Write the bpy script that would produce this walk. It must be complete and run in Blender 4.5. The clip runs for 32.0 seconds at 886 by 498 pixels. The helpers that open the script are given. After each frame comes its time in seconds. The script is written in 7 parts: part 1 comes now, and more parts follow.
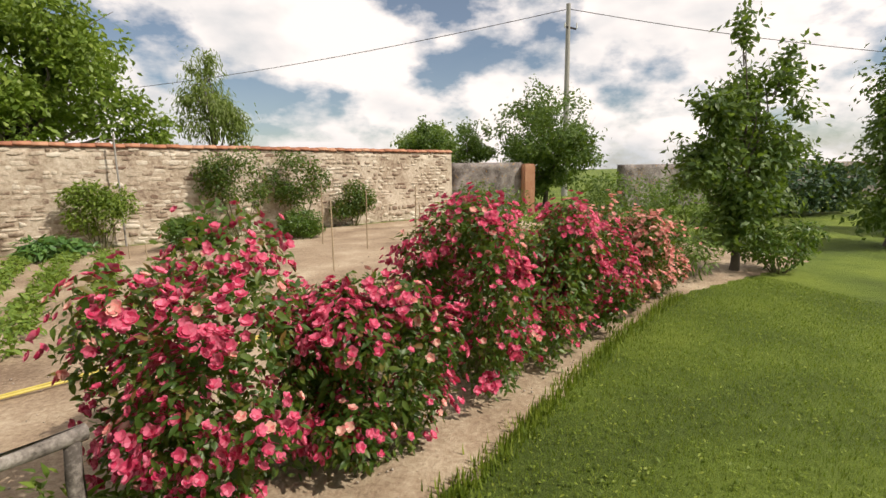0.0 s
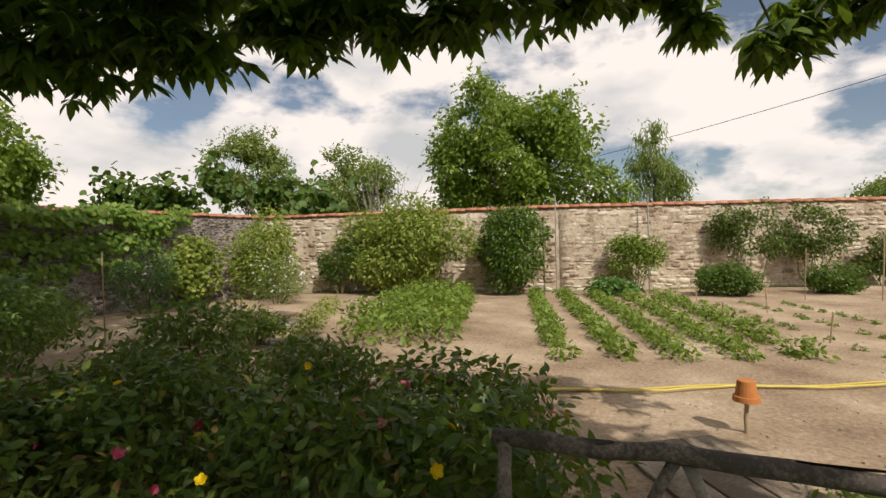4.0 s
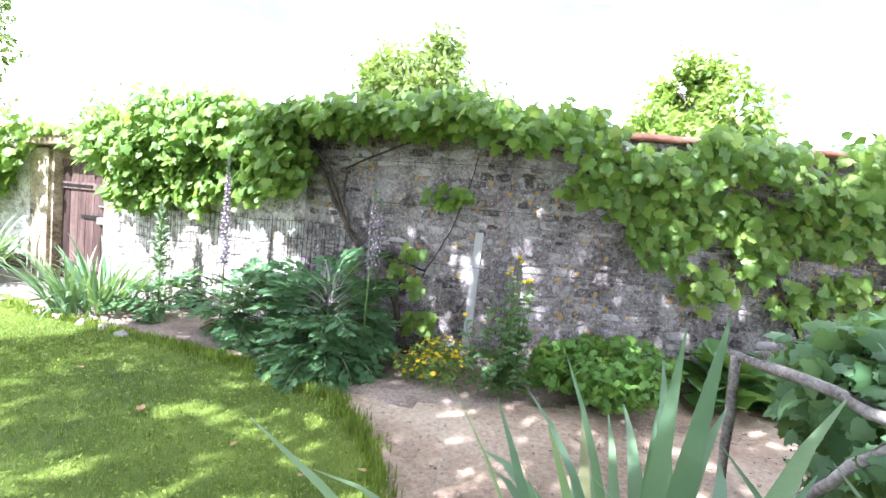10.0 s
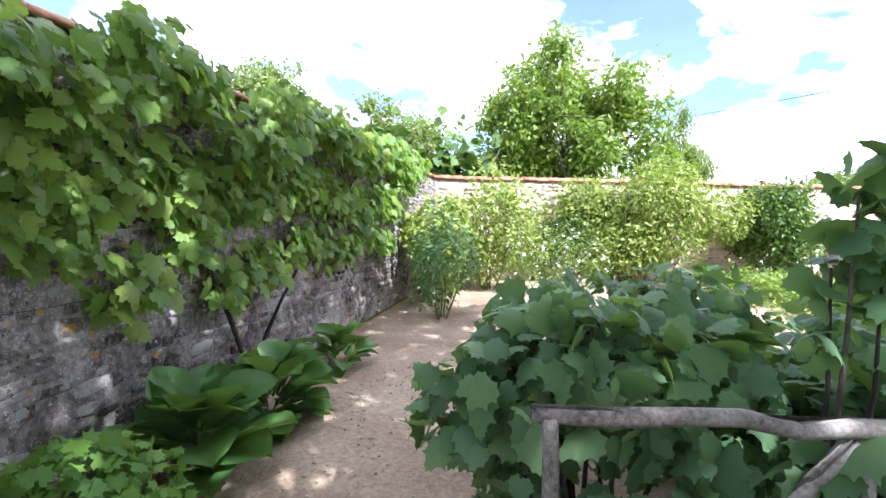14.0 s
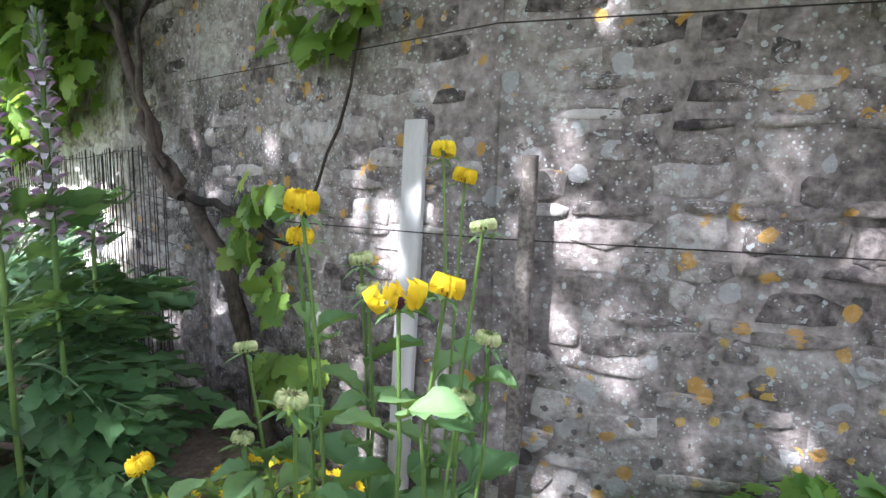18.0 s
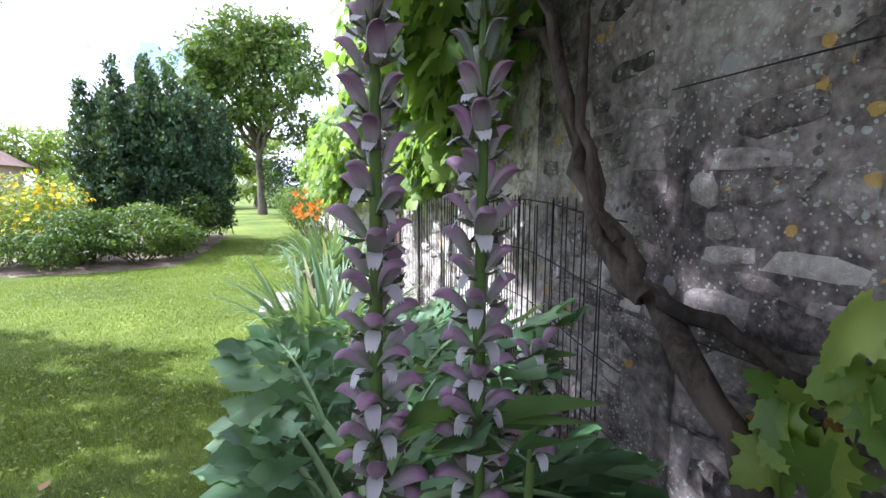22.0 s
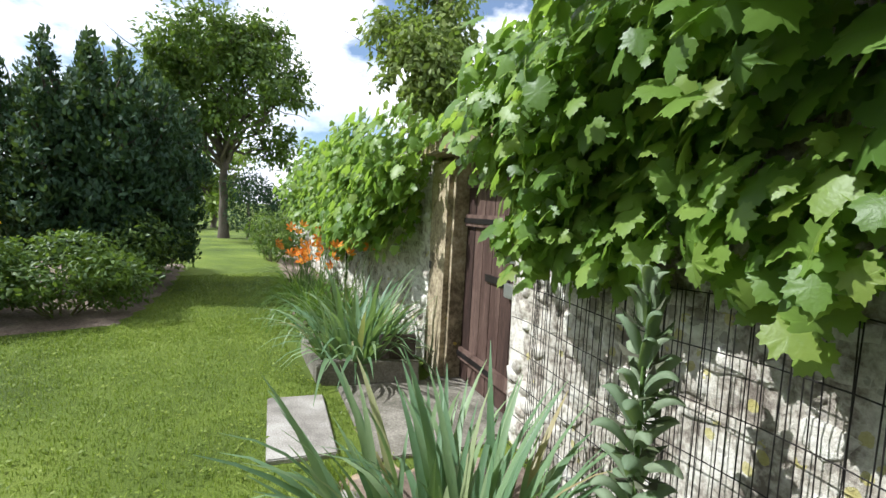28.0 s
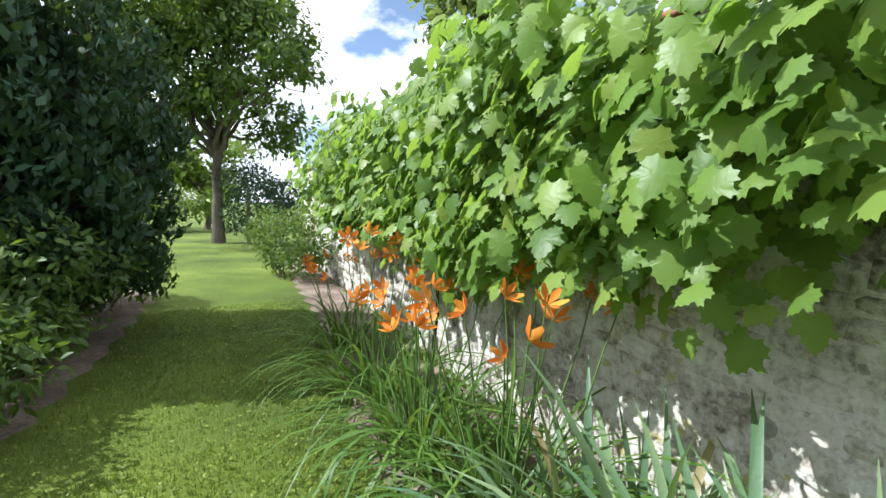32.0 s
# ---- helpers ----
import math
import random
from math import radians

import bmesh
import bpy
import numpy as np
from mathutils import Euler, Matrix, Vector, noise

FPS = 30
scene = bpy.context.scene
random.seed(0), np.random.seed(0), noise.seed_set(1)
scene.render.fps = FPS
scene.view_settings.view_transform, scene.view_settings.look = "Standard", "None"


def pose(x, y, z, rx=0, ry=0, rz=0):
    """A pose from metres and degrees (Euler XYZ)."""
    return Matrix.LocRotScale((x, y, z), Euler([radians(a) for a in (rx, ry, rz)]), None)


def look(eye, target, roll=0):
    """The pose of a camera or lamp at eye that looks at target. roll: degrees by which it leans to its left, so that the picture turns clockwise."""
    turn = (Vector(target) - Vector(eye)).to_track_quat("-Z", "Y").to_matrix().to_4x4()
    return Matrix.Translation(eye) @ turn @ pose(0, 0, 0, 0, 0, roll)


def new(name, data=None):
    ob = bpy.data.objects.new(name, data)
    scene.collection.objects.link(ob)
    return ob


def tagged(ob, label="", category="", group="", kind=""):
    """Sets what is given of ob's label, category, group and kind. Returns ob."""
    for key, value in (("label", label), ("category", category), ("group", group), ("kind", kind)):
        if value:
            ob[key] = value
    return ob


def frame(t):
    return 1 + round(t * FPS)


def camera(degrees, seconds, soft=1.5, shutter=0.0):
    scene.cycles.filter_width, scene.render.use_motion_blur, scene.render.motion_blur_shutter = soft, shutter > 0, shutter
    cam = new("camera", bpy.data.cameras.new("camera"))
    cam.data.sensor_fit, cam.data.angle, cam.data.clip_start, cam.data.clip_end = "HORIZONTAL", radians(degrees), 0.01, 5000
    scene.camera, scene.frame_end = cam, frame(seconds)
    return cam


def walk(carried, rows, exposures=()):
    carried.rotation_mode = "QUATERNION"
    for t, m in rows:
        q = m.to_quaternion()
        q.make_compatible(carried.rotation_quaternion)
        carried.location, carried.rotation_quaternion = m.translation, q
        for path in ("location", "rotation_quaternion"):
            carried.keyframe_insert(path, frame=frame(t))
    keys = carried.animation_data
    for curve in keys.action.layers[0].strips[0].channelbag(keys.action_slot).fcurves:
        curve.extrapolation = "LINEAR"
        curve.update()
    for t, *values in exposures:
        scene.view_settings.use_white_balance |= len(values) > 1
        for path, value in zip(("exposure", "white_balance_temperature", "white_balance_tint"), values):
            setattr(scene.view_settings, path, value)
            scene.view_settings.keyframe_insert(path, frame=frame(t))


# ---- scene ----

# ---------------------------------------------------------------- camera
cam = camera(84.71, 32.0, soft=1.5)
ROWS = [
    (0, pose(16.687, 1.396, 1.773, 80.82, 0.94, -13.78)),
    (0.5, pose(16.240, 1.148, 1.832, 84.43, -0.52, -13.81)),
    (1, pose(15.654, 0.798, 1.752, 86.95, 0.61, -13.58)),
    (1.5, pose(15.236, 0.908, 1.653, 80.92, -1.02, -12.35)),
    (2, pose(14.813, 0.888, 1.551, 88.04, -2.32, -8.52)),
    (2.5, pose(14.476, 0.706, 1.493, 85.82, 3.28, -1.11)),
    (3, pose(14.016, 0.219, 1.540, 81.87, -1.70, 8.23)),
    (3.5, pose(13.443, 0.199, 1.587, 89.22, -1.88, 18.99)),
    (4, pose(12.992, -0.118, 1.550, 89.21, 1.47, 27.42)),
    (4.5, pose(12.432, -0.389, 1.545, 84.22, -1.48, 40.00)),
    (5, pose(11.770, -0.313, 1.585, 85.75, -0.93, 49.03)),
    (5.5, pose(11.137, -0.193, 1.599, 87.56, -0.78, 59.79)),
    (6, pose(10.606, 0.009, 1.621, 87.42, -1.40, 69.00)),
    (6.5, pose(10.243, 0.338, 1.691, 85.47, -2.25, 76.81)),
    (7, pose(9.274, 0.046, 1.606, 84.86, -1.61, 80.86)),
    (7.5, pose(8.257, -0.270, 1.457, 84.67, -2.53, 87.34)),
    (8, pose(7.544, -0.363, 1.458, 84.63, -3.02, 89.38)),
    (8.5, pose(6.978, -0.352, 1.475, 84.54, -2.39, 87.71)),
    (9, pose(6.309, -0.278, 1.514, 82.33, -0.84, 88.01)),
    (9.5, pose(5.696, -0.314, 1.574, 87.75, -4.99, 89.04)),
    (10, pose(5.160, -0.428, 1.576, 85.97, -5.13, 90.08)),
    (10.5, pose(4.612, -0.475, 1.589, 84.68, -2.08, 90.52)),
    (11, pose(4.187, -0.642, 1.571, 88.10, 1.00, 79.09)),
    (11.5, pose(3.774, -0.578, 1.574, 86.07, -0.10, 66.23)),
    (12, pose(3.415, -0.644, 1.528, 85.34, -2.41, 50.09)),
    (12.5, pose(3.103, -0.765, 1.524, 86.30, 1.14, 25.07)),
    (13, pose(2.889, -0.675, 1.460, 86.37, -3.89, 15.42)),
    (13.5, pose(2.785, -0.535, 1.504, 85.19, -1.53, 9.23)),
    (14, pose(2.679, -0.206, 1.537, 86.31, -0.91, 10.93)),
    (14.5, pose(2.594, 0.021, 1.615, 86.94, -1.59, 18.77)),
    (15, pose(2.568, 0.178, 1.720, 86.56, -3.37, 32.41)),
    (15.5, pose(2.602, 0.321, 1.845, 84.53, -5.46, 51.64)),
    (16, pose(2.469, 0.405, 1.897, 81.55, -1.06, 68.07)),
    (16.5, pose(2.295, 0.540, 1.763, 77.93, 3.00, 81.80)),
    (17, pose(2.070, 0.478, 1.471, 81.54, -2.62, 88.83)),
    (17.5, pose(1.870, 0.481, 1.297, 82.50, 0.26, 92.99)),
    (18, pose(1.682, 0.471, 1.208, 82.67, -1.44, 104.77)),
    (18.5, pose(1.596, 0.439, 1.174, 84.77, -4.17, 113.55)),
    (19, pose(1.571, 0.383, 1.156, 83.68, -2.51, 121.39)),
    (19.5, pose(1.584, 0.302, 1.172, 82.60, -1.33, 131.91)),
    (20, pose(1.455, 0.012, 1.251, 81.94, 0.48, 137.19)),
    (20.5, pose(1.345, -0.199, 1.331, 85.21, 0.87, 137.63)),
    (21, pose(1.216, -0.362, 1.387, 84.76, -1.13, 136.48)),
    (21.5, pose(1.077, -0.485, 1.420, 83.18, -0.23, 137.79)),
    (22, pose(0.947, -0.594, 1.415, 82.60, -0.26, 143.63)),
    (22.5, pose(0.849, -0.697, 1.412, 82.65, -1.71, 146.02)),
    (23, pose(0.795, -0.781, 1.428, 83.24, -0.76, 147.57)),
    (23.5, pose(0.774, -0.833, 1.451, 84.96, -0.64, 148.94)),
    (24, pose(0.774, -0.869, 1.522, 83.86, -2.34, 149.74)),
    (24.5, pose(0.810, -0.858, 1.635, 83.21, -1.58, 148.85)),
    (25, pose(1.320, -0.860, 1.604, 86.57, -1.36, 146.94)),
    (25.5, pose(1.750, -1.300, 1.567, 88.50, -1.34, 143.05)),
    (26, pose(1.450, -1.660, 1.550, 87.76, -2.05, 138.88)),
    (26.5, pose(0.980, -1.752, 1.539, 84.99, -3.91, 136.08)),
    (27, pose(0.837, -2.126, 1.546, 82.94, -5.04, 136.11)),
    (27.5, pose(0.757, -2.699, 1.554, 86.81, -5.33, 138.54)),
    (28, pose(0.618, -3.207, 1.577, 85.72, -3.17, 138.75)),
    (28.5, pose(0.466, -3.718, 1.537, 85.09, -3.05, 140.51)),
    (29, pose(0.271, -4.216, 1.531, 84.01, -4.58, 142.90)),
    (29.5, pose(0.131, -4.742, 1.531, 84.92, -4.29, 142.22)),
    (30, pose(-0.050, -5.198, 1.489, 84.93, -1.31, 143.37)),
    (30.5, pose(-0.233, -5.629, 1.453, 86.33, -6.55, 143.99)),
    (31, pose(-0.298, -6.056, 1.447, 86.49, -4.41, 139.27)),
    (31.5, pose(-0.399, -6.424, 1.469, 85.63, -2.89, 138.48)),
    (32, pose(-0.682, -7.049, 1.465, 85.24, -2.10, 138.57)),
]
EXPOSURES = [(0, -0.2, 6800, 10), (1, -0.45, 6700, 10), (2, -0.2, 6800, 10), (3, -0.55, 6900, 10), (4.5, -0.2, 6900, 10), (6.5, 0.85, 6600, 11), (7.5, 1.6, 6100, 13), (9, 2.25, 5400, 16), (11, 2.55, 5200, 18), (12, 2.3, 5200, 18), (13.5, 1.5, 5300, 17), (15.5, 2.05, 5400, 16), (18, 2.3, 5400, 15), (20, 2.35, 5000, 19), (22, 1.5, 5300, 20), (24.5, 1.0, 5400, 19), (26.5, 0.1, 5800, 9), (28, 0.5, 5700, 7), (29, 0.75, 5700, 8), (30, 0.55, 5600, 7), (31, 0.45, 5600, 6), (32, 0.7, 5600, 8)]
walk(cam, ROWS, EXPOSURES)

# ---------------------------------------------------------------- light
SUN_YAW, SUN_EL = radians(-35), radians(47)      # bearing from +x, height
world = bpy.data.worlds.new("sky")
scene.world = world
world.use_nodes = True
wn, wl = world.node_tree.nodes, world.node_tree.links
wn.clear()
w_out = wn.new("ShaderNodeOutputWorld")
w_bg = wn.new("ShaderNodeBackground")
w_sky = wn.new("ShaderNodeTexSky")
w_sky.sky_type = "NISHITA"
w_sky.sun_disc = False
w_sky.sun_elevation = SUN_EL
w_sky.sun_rotation = radians(90) - SUN_YAW
w_sky.air_density, w_sky.dust_density, w_sky.ozone_density = 1.0, 0.6, 1.6
w_co = wn.new("ShaderNodeTexCoord")
w_sep = wn.new("ShaderNodeSeparateXYZ")
w_z = wn.new("ShaderNodeMath"); w_z.operation = "MULTIPLY"; w_z.inputs[1].default_value = 1.9
w_cmb = wn.new("ShaderNodeCombineXYZ")
w_no = wn.new("ShaderNodeTexNoise"); w_no.inputs["Scale"].default_value = 3.1; w_no.inputs["Detail"].default_value = 9; w_no.inputs["Roughness"].default_value = 0.56
w_ra = wn.new("ShaderNodeValToRGB")
w_ra.color_ramp.elements[0].position, w_ra.color_ramp.elements[1].position = 0.41, 0.50
w_ra.color_ramp.elements[0].color = (0.06, 0.06, 0.06, 1)
w_no2 = wn.new("ShaderNodeTexNoise"); w_no2.inputs["Scale"].default_value = 4.4; w_no2.inputs["Detail"].default_value = 6
w_ra2 = wn.new("ShaderNodeValToRGB")
w_ra2.color_ramp.elements[0].position, w_ra2.color_ramp.elements[1].position = 0.32, 0.53
w_ra2.color_ramp.elements[0].color, w_ra2.color_ramp.elements[1].color = (7.6, 7.9, 8.4, 1), (12.8, 12.0, 11.8, 1)
w_mix = wn.new("ShaderNodeMix"); w_mix.data_type = "RGBA"
wl.new(w_co.outputs["Generated"], w_sep.inputs[0])
wl.new(w_sep.outputs["Z"], w_z.inputs[0]); wl.new(w_z.outputs[0], w_cmb.inputs["Z"])
wl.new(w_sep.outputs["X"], w_cmb.inputs["X"]); wl.new(w_sep.outputs["Y"], w_cmb.inputs["Y"])
wl.new(w_cmb.outputs[0], w_no.inputs["Vector"]); wl.new(w_cmb.outputs[0], w_no2.inputs["Vector"])
wl.new(w_no.outputs["Fac"], w_ra.inputs[0]); wl.new(w_no2.outputs["Fac"], w_ra2.inputs[0])
wl.new(w_ra.outputs["Color"], w_mix.inputs["Factor"])
wl.new(w_sky.outputs["Color"], w_mix.inputs["A"]); wl.new(w_ra2.outputs["Color"], w_mix.inputs["B"])
wl.new(w_mix.outputs["Result"], w_bg.inputs["Color"])
w_bg.inputs["Strength"].default_value = 0.10
wl.new(w_bg.outputs[0], w_out.inputs["Surface"])
sun = new("sun", bpy.data.lights.new("sun", "SUN"))
sun.data.energy, sun.data.angle, sun.data.color = 4.9, radians(0.55), (1.0, 0.95, 0.86)
SUN_DIR = Vector((math.cos(SUN_EL) * math.cos(SUN_YAW), math.cos(SUN_EL) * math.sin(SUN_YAW), math.sin(SUN_EL)))
sun.matrix_world = look(SUN_DIR * 60, (0, 0, 0))

# ---------------------------------------------------------------- materials
RNG = np.random.default_rng(11)


def nodes_of(name):
    m = bpy.data.materials.new(name)
    m.use_nodes = True
    n, l = m.node_tree.nodes, m.node_tree.links
    n.clear()
    return m, n, l


def noise_node(n, l, co, scale, detail=4.0, rough=0.55):
    t = n.new("ShaderNodeTexNoise")
    t.inputs["Scale"].default_value, t.inputs["Detail"].default_value, t.inputs["Roughness"].default_value = scale, detail, rough
    l.new(co, t.inputs["Vector"])
    return t.outputs["Fac"]


def ramp(n, l, fac, stops):
    r = n.new("ShaderNodeValToRGB")
    e = r.color_ramp.elements
    while len(e) < len(stops):
        e.new(0.5)
    for el, (p, c) in zip(e, stops):
        el.position, el.color = p, (*c, 1) if len(c) == 3 else c
    l.new(fac, r.inputs[0])
    return r.outputs["Color"]


def mixc(n, l, fac, a, b, mode="MIX"):
    m = n.new("ShaderNodeMix")
    m.data_type, m.blend_type = "RGBA", mode
    for sock, v in (("Factor", fac), ("A", a), ("B", b)):
        if isinstance(v, (int, float)):
            m.inputs[sock].default_value = v
        elif isinstance(v, tuple):
            m.inputs[sock].default_value = (*v, 1)
        else:
            l.new(v, m.inputs[sock])
    return m.outputs["Result"]


def mathn(n, l, op, a, b=0.0):
    m = n.new("ShaderNodeMath")
    m.operation = op
    for i, v in enumerate((a, b)):
        if isinstance(v, (int, float)):
            m.inputs[i].default_value = v
        else:
            l.new(v, m.inputs[i])
    return m.outputs[0]


def island_random(n, l):
    """A random number of each loose piece of a mesh and of each object."""
    g, o = n.new("ShaderNodeNewGeometry"), n.new("ShaderNodeObjectInfo")
    s = mathn(n, l, "ADD", g.outputs["Random Per Island"], o.outputs["Random"])
    return mathn(n, l, "FRACT", s)


def leaf_mat(name, dark, mid, light, rough=0.5, glow=0.35, dry=None):
    """Living leaf: colour varies from leaf to leaf, and light shines through."""
    m, n, l = nodes_of(name)
    co = n.new("ShaderNodeTexCoord").outputs["Object"]
    r = island_random(n, l)
    stops = [(0.0, dark), (0.5, mid), (0.93, light)] + ([(0.985, dry)] if dry else [])
    c = ramp(n, l, r, stops)
    c = mixc(n, l, mathn(n, l, "MULTIPLY", noise_node(n, l, co, 35.0, 3), 0.5), c, mid, "MIX")
    p = n.new("ShaderNodeBsdfPrincipled")
    l.new(c, p.inputs["Base Color"])
    p.inputs["Roughness"].default_value = rough
    p.inputs["Specular IOR Level"].default_value = 0.35
    t = n.new("ShaderNodeBsdfTranslucent")
    l.new(mixc(n, l, 0.5, c, (0.36, 0.52, 0.04), "MIX"), t.inputs["Color"])
    x = n.new("ShaderNodeMixShader")
    x.inputs[0].default_value = glow
    l.new(p.outputs[0], x.inputs[1]); l.new(t.outputs[0], x.inputs[2])
    b = n.new("ShaderNodeBump")
    b.inputs["Strength"].default_value, b.inputs["Distance"].default_value = 0.35, 0.004
    l.new(noise_node(n, l, co, 60.0, 2), b.inputs["Height"]); l.new(b.outputs[0], p.inputs["Normal"])
    l.new(x.outputs[0], n.new("ShaderNodeOutputMaterial").inputs["Surface"])
    return m


def petal_mat(name, a, b, glow=0.3):
    return leaf_mat(name, a, tuple((x + y) / 2 for x, y in zip(a, b)), b, 0.6, 0.0) if not glow else soft_mat(name, a, b, glow)


def soft_mat(name, a, b, glow):
    m, n, l = nodes_of(name)
    c = ramp(n, l, island_random(n, l), [(0.0, a), (1.0, b)])
    p = n.new("ShaderNodeBsdfPrincipled")
    l.new(c, p.inputs["Base Color"]); p.inputs["Roughness"].default_value = 0.65
    p.inputs["Specular IOR Level"].default_value = 0.2
    t = n.new("ShaderNodeBsdfTranslucent"); l.new(c, t.inputs["Color"])
    x = n.new("ShaderNodeMixShader"); x.inputs[0].default_value = glow
    l.new(p.outputs[0], x.inputs[1]); l.new(t.outputs[0], x.inputs[2])
    l.new(x.outputs[0], n.new("ShaderNodeOutputMaterial").inputs["Surface"])
    return m


def hood_mat(name, stops):
    """A veined sepal whose colour runs from its base to its tip along y."""
    m, n, l = nodes_of(name)
    co = n.new("ShaderNodeTexCoord").outputs["Object"]
    sep = n.new("ShaderNodeSeparateXYZ"); l.new(co, sep.inputs[0])
    f = mathn(n, l, "ADD", mathn(n, l, "MULTIPLY", sep.outputs["Y"], 0.85), mathn(n, l, "MULTIPLY", mathn(n, l, "SUBTRACT", island_random(n, l), 0.5), 0.25))
    mp = n.new("ShaderNodeMapping"); mp.inputs["Scale"].default_value = (16, 1.2, 16); l.new(co, mp.inputs["Vector"])
    vein = noise_node(n, l, mp.outputs[0], 1.6, 3)
    c = mixc(n, l, mathn(n, l, "MULTIPLY", vein, 0.45), ramp(n, l, f, stops), (0.40, 0.36, 0.38))
    p = n.new("ShaderNodeBsdfPrincipled")
    l.new(c, p.inputs["Base Color"]); p.inputs["Roughness"].default_value = 0.5
    t = n.new("ShaderNodeBsdfTranslucent"); l.new(c, t.inputs["Color"])
    x = n.new("ShaderNodeMixShader"); x.inputs[0].default_value = 0.22
    b = n.new("ShaderNodeBump"); b.inputs["Strength"].default_value, b.inputs["Distance"].default_value = 0.5, 0.002
    l.new(vein, b.inputs["Height"]); l.new(b.outputs[0], p.inputs["Normal"])
    l.new(p.outputs[0], x.inputs[1]); l.new(t.outputs[0], x.inputs[2])
    l.new(x.outputs[0], n.new("ShaderNodeOutputMaterial").inputs["Surface"])
    return m


def rough_mat(name, stops, big=1.5, small=18.0, rough=0.85, bump=0.5, dist=0.01, stretch=(1, 1, 1), vary=0.25, metal=0.0, spots=(), world_scale=False):
    """Mineral, wood or earth: two scales of noise, piece-to-piece variation, relief and spots (scale, threshold, colour)."""
    m, n, l = nodes_of(name)
    tc = n.new("ShaderNodeNewGeometry").outputs["Position"] if world_scale else n.new("ShaderNodeTexCoord").outputs["Object"]
    mp = n.new("ShaderNodeMapping"); mp.inputs["Scale"].default_value = stretch
    l.new(tc, mp.inputs["Vector"]); co = mp.outputs[0]
    f = mathn(n, l, "ADD", mathn(n, l, "MULTIPLY", noise_node(n, l, co, big, 5), 0.55), mathn(n, l, "MULTIPLY", noise_node(n, l, co, small, 6, 0.65), 0.45))
    if vary:
        f = mathn(n, l, "ADD", f, mathn(n, l, "MULTIPLY", mathn(n, l, "SUBTRACT", island_random(n, l), 0.5), vary))
    c = ramp(n, l, f, stops)
    for scale, size, gate_scale, gate, col in spots:
        v = n.new("ShaderNodeTexVoronoi"); v.inputs["Scale"].default_value = scale
        wob = mixc(n, l, 0.04, co, n.new("ShaderNodeTexNoise").outputs["Color"])
        l.new(wob, v.inputs["Vector"])
        near = mathn(n, l, "LESS_THAN", mathn(n, l, "ADD", v.outputs["Distance"], mathn(n, l, "MULTIPLY", noise_node(n, l, co, scale * 2.5, 3), 0.25)), size)
        g = mathn(n, l, "GREATER_THAN", noise_node(n, l, co, gate_scale, 3), gate)
        c = mixc(n, l, mathn(n, l, "MULTIPLY", mathn(n, l, "MULTIPLY", near, g), 0.72), c, col)
    p = n.new("ShaderNodeBsdfPrincipled")
    l.new(c, p.inputs["Base Color"])
    p.inputs["Roughness"].default_value, p.inputs["Metallic"].default_value = rough, metal
    p.inputs["Specular IOR Level"].default_value = 0.3
    b = n.new("ShaderNodeBump"); b.inputs["Strength"].default_value, b.inputs["Distance"].default_value = bump, dist
    l.new(f, b.inputs["Height"]); l.new(b.outputs[0], p.inputs["Normal"])
    l.new(p.outputs[0], n.new("ShaderNodeOutputMaterial").inputs["Surface"])
    return m


M_LAWN = rough_mat("lawn_grass", [(0.36, (0.04, 0.06, 0.010)), (0.5, (0.11, 0.155, 0.018)), (0.64, (0.20, 0.25, 0.035))], 0.6, 85, 0.9, 1.0, 0.04, vary=0)
M_BLADE = leaf_mat("grass_blade", (0.06, 0.095, 0.010), (0.145, 0.20, 0.020), (0.30, 0.34, 0.06), 0.55, 0.32)
M_SOIL = rough_mat("garden_soil", [(0.36, (0.19, 0.128, 0.085)), (0.5, (0.34, 0.25, 0.17)), (0.64, (0.50, 0.40, 0.29))], 0.9, 26, 0.95, 1.0, 0.03, vary=0)
M_BEDSOIL = rough_mat("bed_soil", [(0.36, (0.09, 0.065, 0.05)), (0.5, (0.20, 0.15, 0.115)), (0.64, (0.36, 0.29, 0.235))], 1.2, 30, 0.95, 1.0, 0.02, vary=0)
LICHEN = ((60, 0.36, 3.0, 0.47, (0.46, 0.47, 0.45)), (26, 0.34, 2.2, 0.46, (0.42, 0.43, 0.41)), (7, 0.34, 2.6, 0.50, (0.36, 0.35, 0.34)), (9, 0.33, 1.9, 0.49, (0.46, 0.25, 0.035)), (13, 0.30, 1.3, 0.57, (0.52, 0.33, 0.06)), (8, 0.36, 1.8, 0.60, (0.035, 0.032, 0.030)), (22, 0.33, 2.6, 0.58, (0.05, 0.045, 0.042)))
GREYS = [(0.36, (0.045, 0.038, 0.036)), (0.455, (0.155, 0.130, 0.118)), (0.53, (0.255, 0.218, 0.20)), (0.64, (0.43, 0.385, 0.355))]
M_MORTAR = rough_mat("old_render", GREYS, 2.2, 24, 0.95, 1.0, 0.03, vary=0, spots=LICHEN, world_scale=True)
M_STONE = rough_mat("wall_stone", GREYS, 3.0, 30, 0.92, 1.0, 0.025, vary=0.16, spots=LICHEN, world_scale=True)
BUFFS = [(0.33, (0.19, 0.125, 0.09)), (0.45, (0.40, 0.32, 0.24)), (0.55, (0.54, 0.455, 0.36)), (0.68, (0.68, 0.61, 0.51))]
